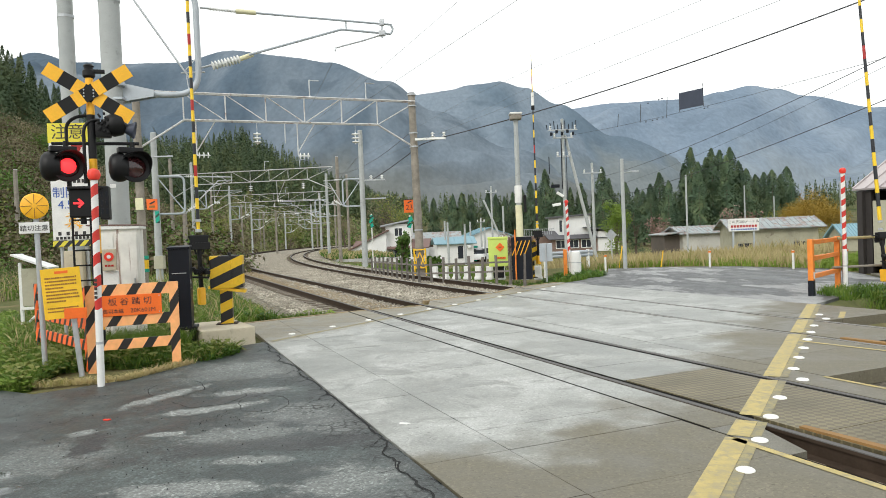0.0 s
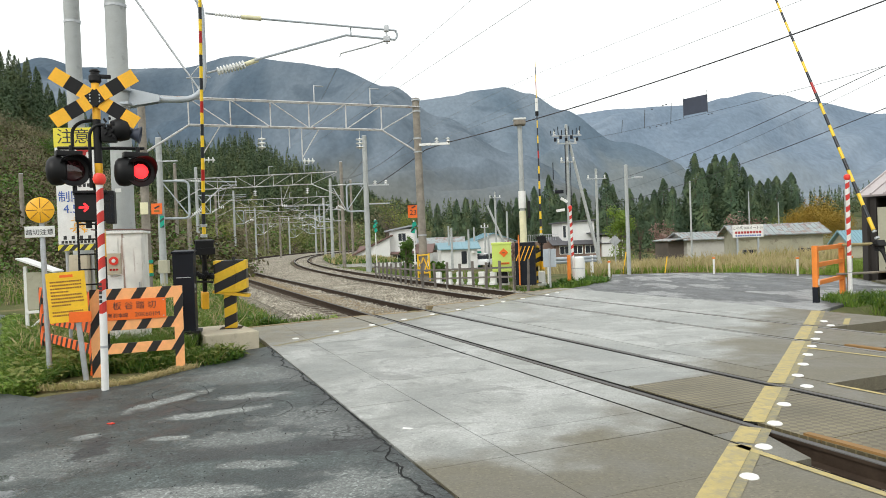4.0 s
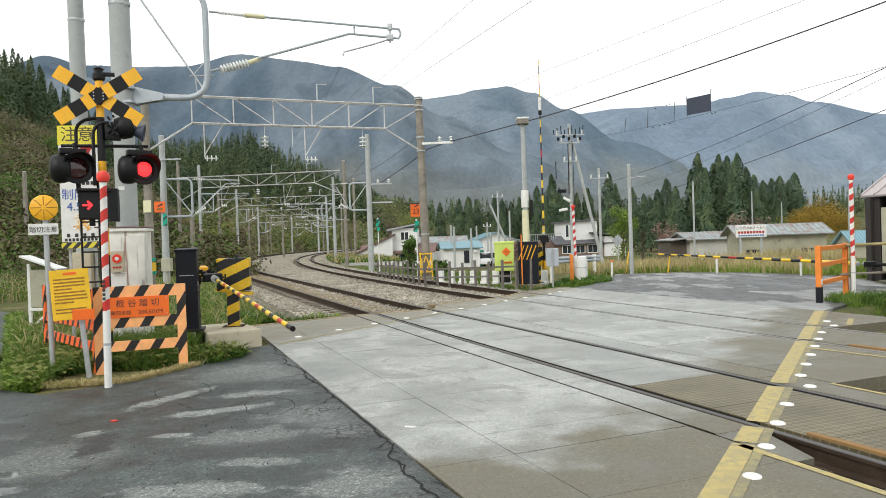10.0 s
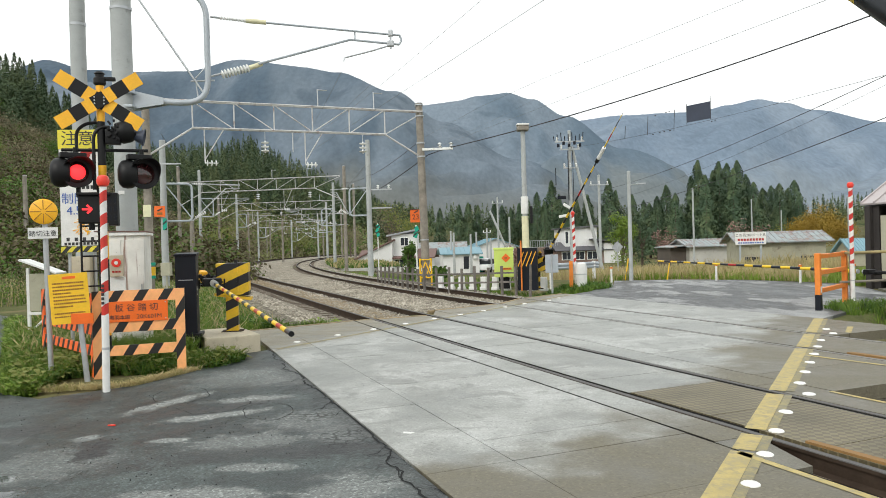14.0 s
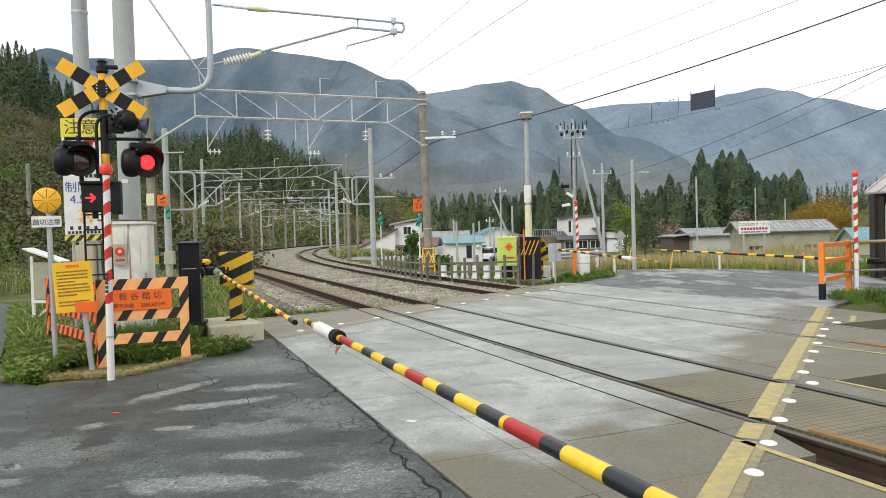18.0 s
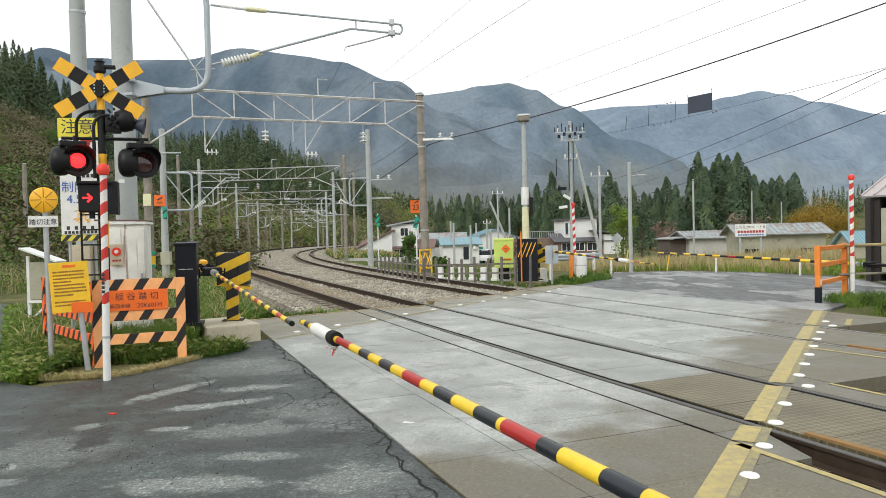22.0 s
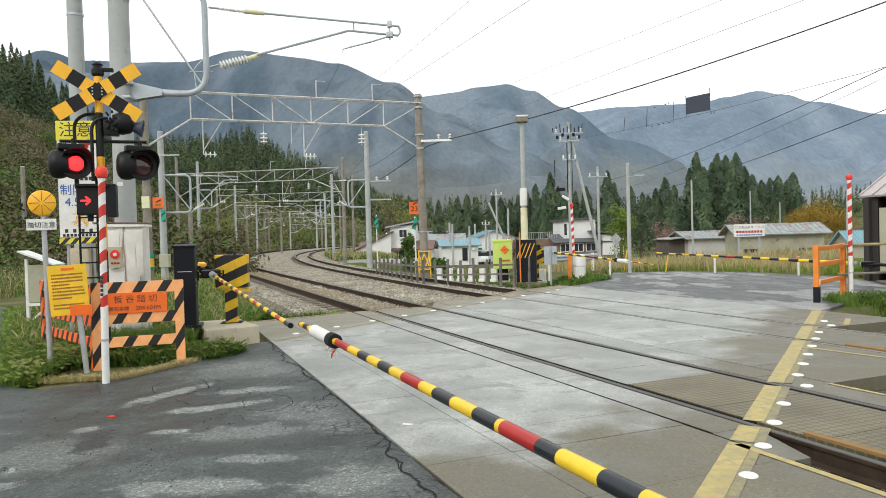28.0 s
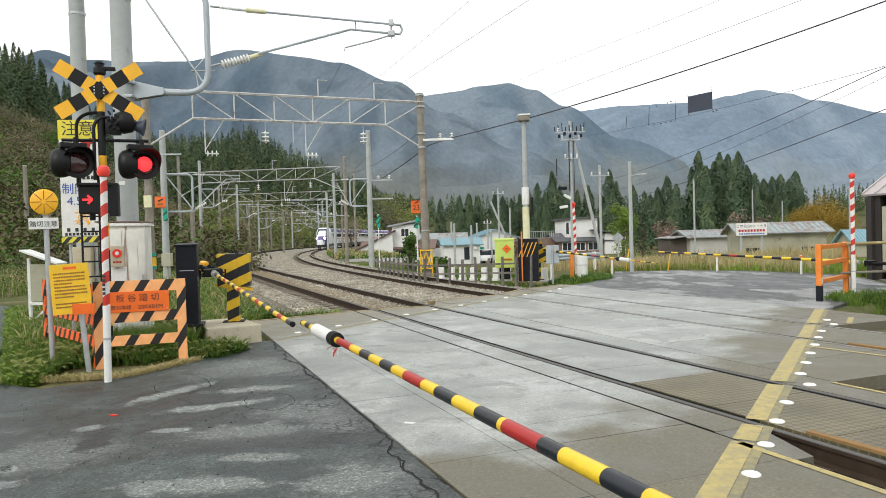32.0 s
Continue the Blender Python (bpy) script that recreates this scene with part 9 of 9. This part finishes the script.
# ---- trees ----
for k, (px, py, y) in enumerate(((1180, 318, 112), (1196, 332, 106), (1164, 338, 110), (1150, 350, 116), (1237, 274, 108), (1224, 302, 112), (1250, 300, 104), (1263, 292, 112), (1274, 276, 108), (1288, 279, 114),
                                 (1299, 288, 104), (1306, 274, 108), (1321, 298, 112), (1334, 312, 106), (1350, 322, 110), (1365, 318, 116), (1380, 314, 108), (1395, 322, 112), (1406, 308, 110), (1413, 335, 106))):
    x, yy = spot(bearing_of(px), y)
    z = ground_z(x, yy)
    h = seen_z(px, py, y) - z
    cedar(x, yy, z, h, h * (0.22 if h > 12 else 0.27), 100 + k)
for k, (px, py, y) in enumerate(((935, 343, 150), (952, 332, 146), (978, 312, 150), (965, 348, 140), (991, 336, 150), (1002, 350, 145), (830, 352, 160), (814, 356, 160), (847, 356, 165), (876, 350, 160), (890, 356, 150),
                                 (1079, 308, 140), (1091, 328, 146), (1041, 336, 150), (1022, 344, 150), (1140, 345, 130), (1120, 335, 140), (920, 352, 155), (905, 360, 150), (780, 362, 170))):
    x, yy = spot(bearing_of(px), y)
    z = ground_z(x, yy)
    h = seen_z(px, py, y) - z
    cedar(x, yy, z, h, h * 0.23, 200 + k, "dark cedar standing behind the village houses")
x, yy = spot(bearing_of(1101), 64)
broad_tree(x, yy, ground_z(x, yy), 6.0, 1.15, 1, MAT["fresh"], "young tree in fresh light green leaf", 3600, 0.085, low=True)
x, yy = spot(bearing_of(1450), 80)
broad_tree(x, yy, ground_z(x, yy), 5.6, 3.0, 2, MAT["golden"], "rounded tree in golden bronze leaf", 14000, 0.09, squash=0.6)
for k, (px, y, h, r, m, lab) in enumerate((
        (1135, 66, 5.6, 0.9, "cedar", "dark bushy evergreen by the roadside"), (1320, 82, 4.6, 2.2, "blossom", "shrub in reddish bud behind the shed"), (1176, 84, 4.0, 1.6, "blossom", "shrub in reddish bud by the shed"),
        (1390, 84, 4.4, 2.0, "spring_leaf", "light green shrub behind the shed"), (705, 150, 12, 4.0, "spring_leaf", "tall tree in pale new leaf"), (728, 60, 3.4, 0.5, "weed", "dark evergreen shrub at the house"),
        (690, 165, 13, 4.0, "bare", "leafless tree above the village"), (722, 40, 2.4, 0.42, "weed", "small dark evergreen bush beside the house"), (775, 33, 1.2, 0.36, "weed", "small green bush by the pole"),
        (735, 120, 9, 2.6, "spring_leaf", "pale green tree above the village"), (620, 150, 8, 3.0, "bare", "leafless brown tree beside the line"), (905, 60, 2.8, 1.0, "blossom", "pale pink shrub in blossom by the road"))):
    x, yy = spot(bearing_of(px), y)
    broad_tree(x, yy, ground_z(x, yy), h, r, 300 + k, MAT[m], lab, 900, 0.08 + h * 0.009, "village trees", low=(h < 6))
rng = random.Random(77)
for k in range(34):
    px = rng.uniform(265, 600)
    y = rng.uniform(85, 185)
    x, yy = spot(bearing_of(px), y)
    u, v = UV(x, yy)
    limit = 5.4 + max(0, u - 38) ** 2 / 580
    if v > limit - 6 and v < limit + 40:
        y = rng.uniform(196, 230)
        x, yy = spot(bearing_of(px), y)
    m = ("spring_leaf", "bare", "weed", "bare", "spring_leaf")[k % 5]
    broad_tree(x, yy, ground_z(x, yy), rng.uniform(4, 8), rng.uniform(2.0, 3.4), 400 + k, MAT[m], {"spring_leaf": "bank shrub in fresh green leaf", "bare": "leafless brown bank shrub", "weed": "dark green bank shrub"}[m], 900, 0.17, "bank shrubs", 0.7)
for k in range(44):
    a = rng.uniform(-0.66, -0.36)
    f = rng.uniform(0.15, 0.85)
    y = 170 * (1 - f) + 40 * f
    z = hill_height(HILL1, 170, 40, 1.0, a, f) - 0.6
    m = ("bare", "bare", "spring_leaf", "bare", "weed")[k % 5]
    broad_tree(a * y, y, z, rng.uniform(2.5, 6), rng.uniform(1.4, 2.8), 500 + k, MAT[m], {"spring_leaf": "hillside shrub in new leaf", "bare": "leafless brown hillside shrub", "weed": "dark evergreen hillside shrub"}[m], 1000, 0.12, "hillside shrubs", 0.8)

# ---- grass and weeds ----
def road_edge(u, v):
    """True on the verge at the left, off the asphalt and the deck."""
    if v > 1.2 or v < -1.5 - 0.16 * (u - 9.5):
        return False
    if u < 9.7 + 0.85 * max(0, v + 0.45):
        return False
    if v < -1.3 and u < 10.0 - 0.42 * (v + 1.3):
        return False
    if v < -3 and u < 11.5 - 0.5 * (v + 6):
        return False
    return True


def near_verge(rng):
    u, v = 9.6 + 9 * rng.random() ** 1.5, rng.uniform(-6.5, 1.3)
    if not road_edge(u, v):
        return None
    p = P(u, v)
    if -4.5 < p.x < -3.1 and 11.2 < p.y < 12.9:
        return None
    if p.x > -5.2 and p.y < 9.7 + 0.315 * (p.x + 4.82) + 0.12 * rng.random():
        return None
    return (p.x, p.y, ground_z(p.x, p.y))


def line_verge(rng):
    u = 12.8 + 50 * rng.random() ** 1.7
    v = rng.uniform(-3.0, 2.6) + max(0, u - 38) ** 2 / 580
    if u < 15.6 and v > 1.5 or v < -1.5 - 0.16 * (u - 9.5) and u < 28:
        return None
    p = P(u, v)
    if -4.6 < p.x < -3.0 and 11.2 < p.y < 13.0:
        return None
    return (p.x, p.y, ground_z(p.x, p.y))


def strip(u0, u1, v0, v1, bias=1.0):
    def region(rng):
        u, v = u0 + (u1 - u0) * rng.random() ** bias, rng.uniform(v0, v1)
        p = P(u, v)
        return (p.x, p.y, ground_z(p.x, p.y))
    return region


def disc(x, y, r):
    def region(rng):
        q, d = rng.uniform(0, math.tau), r * math.sqrt(rng.random())
        a, b = x + d * math.cos(q), y + d * math.sin(q)
        return (a, b, ground_z(a, b))
    return region


def field(px0, px1, y0, y1, bias=1.5):
    def region(rng):
        y = y0 + (y1 - y0) * rng.random() ** bias
        x = bearing_of(rng.uniform(px0, px1)) * y
        u, v = UV(x, y)
        if 9 < u < 24.6 and 11 < v < 21.7 and (v - 12) < 40:
            if not (u > 22.3 and v < 15.6) and v < 21.4:
                return None
        return (x, y, ground_z(x, y))
    return region


blades("verge_grass", near_verge, 26000, 0.08, 0.32, MAT["grass"], "lush spring grass on the verge round the signal", 1, 0.007, 0.5)
blades("verge_weeds", near_verge, 5200, 0.06, 0.24, MAT["weed"], "broad-leaved weeds among the verge grass", 2, 0.022, 0.7)


def leaf_plants(name, region, count, size, material, label, seed, leaves=9):
    """Broad-leaved plants: each a tuft of bent oval leaves round a stem."""
    rng = random.Random(seed)
    verts, faces = [], []
    done = tries = 0
    while done < count and tries < count * 8:
        tries += 1
        p = region(rng)
        if p is None:
            continue
        done += 1
        big = size * rng.uniform(0.5, 1.4)
        for k in range(leaves):
            q = rng.uniform(0, math.tau)
            out, side = Vector((math.cos(q), math.sin(q), 0)), Vector((-math.sin(q), math.cos(q), 0))
            L, w = big * rng.uniform(0.6, 1.1), big * rng.uniform(0.2, 0.34)
            rise = rng.uniform(0.1, 0.95)
            o = Vector(p) + Vector((0, 0, big * rng.uniform(0, 1.3))) + out * 0.02
            a = o + out * L * 0.4 + Vector((0, 0, L * 0.4 * rise))
            c = o + out * L * 0.75 + Vector((0, 0, L * 0.5 * rise))
            e = o + out * L + Vector((0, 0, L * (0.5 * rise - 0.15)))
            b = len(verts)
            verts += [tuple(v) for v in (o, a - side * w, a + side * w, c - side * w * 0.8, c + side * w * 0.8, e)]
            faces += [(b, b + 1, b + 2), (b + 1, b + 3, b + 4, b + 2), (b + 3, b + 5, b + 4)]
    return tagged(raw(name, verts, faces, material), label, "weeds", kind="stuff")


def lane_edge(rng):
    u = 10.0 + 12 * rng.random() ** 1.3
    v = rng.uniform(-1.75 - 0.165 * (u - 10), -1.3 - 0.16 * (u - 9.5))
    p = P(u, v)
    return (p.x, p.y, ground_z(p.x, p.y))


blades("lane_grass", lane_edge, 5000, 0.06, 0.24, MAT["grass"], "grass between the lane and the verge", 76, 0.009, 0.5)
leaf_plants("lane_leaves", lane_edge, 900, 0.09, MAT["fresh"], "fresh weeds between the lane and the verge", 77)
leaf_plants("verge_fresh", near_verge, 900, 0.08, MAT["fresh"], "bright new weeds on the verge", 78)
leaf_plants("verge_leaves", near_verge, 3400, 0.085, MAT["weed"], "broad-leaved spring weeds on the verge round the signal", 71)
leaf_plants("verge_nettles", near_verge, 900, 0.13, MAT["spring_leaf"], "taller yellow-green weeds on the verge", 72, 12)
leaf_plants("line_leaves", line_verge, 2600, 0.11, MAT["weed"], "broad-leaved weeds beside the near track", 73)
leaf_plants("deck_leaves", strip(15.7, 17.4, 1.3, 3.9), 260, 0.09, MAT["fresh"], "bright low weeds at the end of the deck", 79)
leaf_plants("post_leaves", disc(4.4, 25.6, 1.5), 300, 0.12, MAT["weed"], "dark broad-leaved weeds round the far guard post", 74)
leaf_plants("station_leaves", disc(10.3, 15.2, 1.2), 320, 0.11, MAT["weed"], "broad-leaved weeds beside the orange barrier", 75)
blades("barrier_grass", disc(-4.75, 11.0, 0.75), 3600, 0.2, 0.5, MAT["grass"], "taller grass behind the striped barrier", 16, 0.008, 0.4)


def fringe(rng):
    k = rng.random()
    if k < 0.5:
        u, v = 9.75 + 0.85 * rng.random(), 0.0
        v = -0.45 + (u - 9.75) + rng.uniform(0.0, 0.16)
    else:
        v = rng.uniform(-3.0, -0.45)
        u = (9.75 - 0.24 * (v + 0.45) if v > -1.3 else 9.95 - 0.27 * (v + 1.3)) + rng.uniform(0.02, 0.2)
    p = P(u, v)
    return (p.x, p.y, -0.02)


blades("dry_fringe", fringe, 3000, 0.03, 0.11, MAT["straw"], "dry straw along the edge of the asphalt", 3, 0.006, 0.9)
blades("line_grass", line_verge, 16000, 0.1, 0.34, MAT["grass"], "grass and weeds beside the near track", 4, 0.014)
blades("line_straw", line_verge, 4000, 0.1, 0.5, MAT["straw"], "dry stems beside the near track", 5, 0.01, 0.7)
blades("deck_grass", strip(15.6, 17.2, 1.2, 3.6), 1500, 0.06, 0.22, MAT["grass"], "low grass at the end of the deck", 6, 0.01)
blades("post_grass", disc(4.4, 25.6, 1.4), 3600, 0.08, 0.3, MAT["weed"], "clump of dark weeds round the far guard post", 7, 0.02, 0.4)
blades("fence_grass", strip(20.0, 30.0, 11.0, 13.6), 4600, 0.1, 0.3, MAT["grass"], "green grass along the fence", 8, 0.014)
blades("curve_grass", strip(27, 80, 12.2, 14.6, 1.4), 3000, 0.15, 0.45, MAT["grass"], "grass along the outside of the curve", 9, 0.03)
blades("station_grass", disc(9.6, 15.6, 1.2), 2600, 0.08, 0.3, MAT["grass"], "grass round the orange barrier", 10, 0.01)
blades("station_weeds", disc(10.6, 14.9, 1.0), 1400, 0.08, 0.26, MAT["weed"], "weeds beside the orange barrier", 11, 0.02, 0.5)
blades("field_far_straw", field(955, 1500, 36, 68, 1.2), 9000, 0.35, 1.0, MAT["straw"], "tall pale reeds before the houses and sheds", 17, 0.03, 0.22)
blades("field_straw", field(1040, 1460, 24, 50), 13000, 0.2, 0.7, MAT["straw"], "tall dry grass field before the sheds", 12, 0.022, 0.25)
blades("field_edge", field(1030, 1530, 23.5, 31, 1.0), 11000, 0.1, 0.38, MAT["fresh"], "green grass edge of the field", 13, 0.018)


def curve_bank(rng):
    s = rng.uniform(44, 86)
    p, a = AT2(s)
    q = p + normal_of(a) * rng.uniform(2.6, 8.5)
    return (q.x, q.y, -0.15)


blades("bank_grass", curve_bank, 3500, 0.15, 0.5, MAT["weed"], "green weeds inside the curve", 14, 0.06, 0.4)
blades("bank_straw", curve_bank, 2500, 0.2, 0.65, MAT["straw"], "dry stems inside the curve", 15, 0.04, 0.4)

# ---- the express train ----
NOSE_AT_END, TRAIN_SPEED = 104.0, 20.0


def train_section(x, nose):
    """Half width, roof height and floor height of the body at x metres behind the tip."""
    if not nose or x > 6.0:
        return 1.42, 3.75, 0.9
    f = smooth(x / 6.0) ** 0.55
    return 0.55 + 0.87 * f, 1.55 + 2.2 * smooth((x + 0.4) / 5.6) ** 0.9, 0.75 + 0.15 * f


def train_car(nose, label):
    """A car of 20.3 m, its front towards +x; the middle stands at the origin."""
    ob = thing("train_car", Matrix(), label, "train", "express train")
    L = 20.3
    xs = ([0.0, 0.3, 0.8, 1.5, 2.3, 3.2, 4.2, 5.2, 6.2] if nose else [0.0]) + [8, 12, 16, L]
    prof = 14
    verts, faces, mi = [], [], []
    for x in xs:
        w, top, low = train_section(x, nose)
        for k in range(prof):
            q = math.pi * k / (prof - 1)
            cx = math.cos(q)
            e = 0.42
            yy = w * math.copysign(abs(cx) ** e, cx) * (0.97 if k in (0, prof - 1) else 1)
            zz = low + (top - low) * (math.sin(q) ** e)
            verts.append((L / 2 - x, yy, zz if 0 < k < prof - 1 else low))
    for i in range(len(xs) - 1):
        for k in range(prof - 1):
            faces.append((i * prof + k, (i + 1) * prof + k, (i + 1) * prof + k + 1, i * prof + k + 1))
            z = sum(verts[j][2] for j in faces[-1]) / 4
            if nose and xs[i] < 5.2:
                mi.append(1 if (xs[i] < 3.2 and 1.05 < z < 2.35) else 0)
            else:
                mi.append(1 if 3.0 < z < 3.6 else 0)
    faces.append(tuple(range(prof)))
    mi.append(0)
    faces.append(tuple((len(xs) - 1) * prof + k for k in reversed(range(prof))))
    mi.append(0)
    raw("body", verts, faces, [MAT["train_white"], MAT["train_purple"]], ob, index=mi, smooth=True)
    for s in (-1, 1):
        bm = bmesh.new()
        box(bm, L - (7.0 if nose else 0.5), 0.02, 0.12, (-(3.2 if nose else 0.0), s * 1.425, 1.75))
        part("stripe", bm, MAT["train_orange"], ob, "thin red-orange waist stripe")
        for k in range(9 if nose else 12):
            bm = bmesh.new()
            box(bm, 0.95, 0.03, 0.6, (L / 2 - (7.6 if nose else 1.6) - 1.4 * k, s * 1.425, 2.4), bevel=0.05)
            part("window", bm, MAT["glass"], ob)
    bm = bmesh.new()
    box(bm, L - (3 if nose else 0.4), 2.4, 0.55, (-(1.2 if nose else 0), 0, 0.62), bevel=0.05)
    part("skirt", bm, MAT["roof_dark"], ob, "dark underframe")
    for bx in (-7.0, 6.0):
        bm = bmesh.new()
        box(bm, 2.6, 1.9, 0.3, (bx, 0, 0.45), bevel=0.05)
        for dx in (-0.95, 0.95):
            for s in (-1, 1):
                rod(bm, (bx + dx, s * 0.66, 0.43), (bx + dx, s * 0.79, 0.43), 0.42, n=16)
        part("bogie", bm, MAT["gap"], ob)
    if nose:
        bm = bmesh.new()
        box(bm, 1.9, 1.7, 0.06, (L / 2 - 3.0, 0, 2.98), (0, 30, 0), bevel=0.08)
        part("windscreen", bm, MAT["slate"], ob)
        for s in (-1, 1):
            bm = bmesh.new()
            lathe(bm, [(0.05, -0.05), (0.24, 0.0), (0.2, 0.1), (0.02, 0.13)], 14, pose(L / 2 - 1.0, s * 0.62, 1.85, 0, 70, 0))
            part("headlight", bm, MAT["headlight"], ob, "glowing white headlight", smooth=True)
    return ob


MAT["headlight"] = glow("headlight", (1.0, 0.97, 0.9), 3.0, (0.8, 0.8, 0.8))
TRAIN = [train_car(True, "white and purple express train front car with lit headlights")]
TRAIN.append(train_car(False, "white express train car with purple roof edge"))
for k in range(3):
    TRAIN.append(copy_thing(TRAIN[1], Matrix()))


# ---- what moves ----
PIVOT_A, YAW_A = V((-4.15, 12.2, 1.2)), math.degrees(math.atan2(-0.89, 0.455))
PIVOT_B, YAW_B = V((10.664, 17.097, 0.689)), math.degrees(math.atan2(UY, UX))
PIVOT_C, YAW_C = V((3.45, 25.3, 1.06)), -72.6
PIVOT_D, YAW_D = V((1.357, 0.225, 0.867)), math.degrees(math.atan2(UY, UX))
FALL_A = ((0, 91), (3.3, 90.5), (3.8, 85), (4.6, 70), (5.5, 49.5), (6.0, 31.5), (6.4, 19), (6.8, 8), (7.0, 2.5), (7.2, -2.5), (7.4, -5), (7.6, -3), (7.8, -4.6), (8.0, -3.7), (8.3, -4.1), (32, -4.1))
FALL_B = ((0, 86), (2.3, 86), (2.6, 85.2), (3.0, 83), (3.3, 80.6), (3.5, 78), (4.0, 67.5), (4.5, 56), (5.0, 44), (5.5, 32.5), (5.8, 26), (6.1, 17), (6.4, 11), (6.7, 5), (7.0, 2), (7.4, 0.6), (7.7, 1.8), (8.0, 1.4), (32, 1.4))
FALL_C = ((0, 90), (11.2, 90), (11.6, 86), (12.0, 77.5), (12.5, 68), (13.0, 57), (13.5, 47.5), (14.0, 37.5), (14.5, 28), (15.2, 12.5), (15.8, 1), (16.0, -3.0), (16.3, -1.7), (16.6, -2.4), (32, -2.3))
FALL_D = ((0, 90), (11.4, 90), (11.9, 86), (12.3, 79), (12.8, 69.5), (13.4, 57), (14.0, 44.6), (14.2, 40.6), (14.5, 35.5), (15.2, 19), (15.9, 4), (16.2, -1.6), (16.5, 0.6), (16.8, -0.5), (17.2, -0.2), (32, -0.23))
FLASH, SWAP = 0.22, 7 / 6           # the lamps change sides every half period


def arm_rows(gate_ob, pivot, yaw, fall):
    back = gate_ob.matrix_basis.inverted()
    return [(t, back @ Matrix.Translation(pivot) @ pose(0, 0, 0, 0, -e, yaw)) for t, e in fall]


def lamp_rows(first_lit):
    """The lit disc comes forward while its side flashes and stands back in the recess while not."""
    rows = [(0.0, pose(0, 0.03 if first_lit else 0.13, 0))]
    k = 0
    while True:
        t = FLASH + k * SWAP / 2
        if t > 31.9:
            break
        lit_before = first_lit if k % 2 == 0 else not first_lit
        rows.append((t, pose(0, 0.03 if lit_before else 0.13, 0)))
        rows.append((t + 0.034, pose(0, 0.13 if lit_before else 0.03, 0)))
        k += 1
    rows.append((32.0, rows[-1][1]))
    return rows


def train_rows(offset):
    rows = []
    for k in range(0, 65):
        t = k * 0.5
        s = NOSE_AT_END + TRAIN_SPEED * (32.0 - t) + offset
        a, _ = AT2(s - 6.0)
        b, _ = AT2(s + 6.0)
        c = (a + b) / 2
        d = a - b
        rows.append((t, Matrix.Translation((c.x, c.y, 0.0)) @ pose(0, 0, 0, 0, 0, math.degrees(math.atan2(d.y, d.x)))))
    return rows


def motions():
    walk(ARM_A, arm_rows(GATE_A, PIVOT_A, YAW_A, FALL_A))
    walk(ARM_B, arm_rows(GATE_B, PIVOT_B, YAW_B, FALL_B))
    walk(ARM_C, arm_rows(GATE_C, PIVOT_C, YAW_C, FALL_C))
    walk(ARM_D, arm_rows(GATE_D, PIVOT_D, YAW_D, FALL_D))
    walk(LIGHTS[0], lamp_rows(True))
    walk(LIGHTS[1], lamp_rows(False))
    for k, car in enumerate(TRAIN):
        walk(car, train_rows(10.6 + 20.8 * k))


motions()
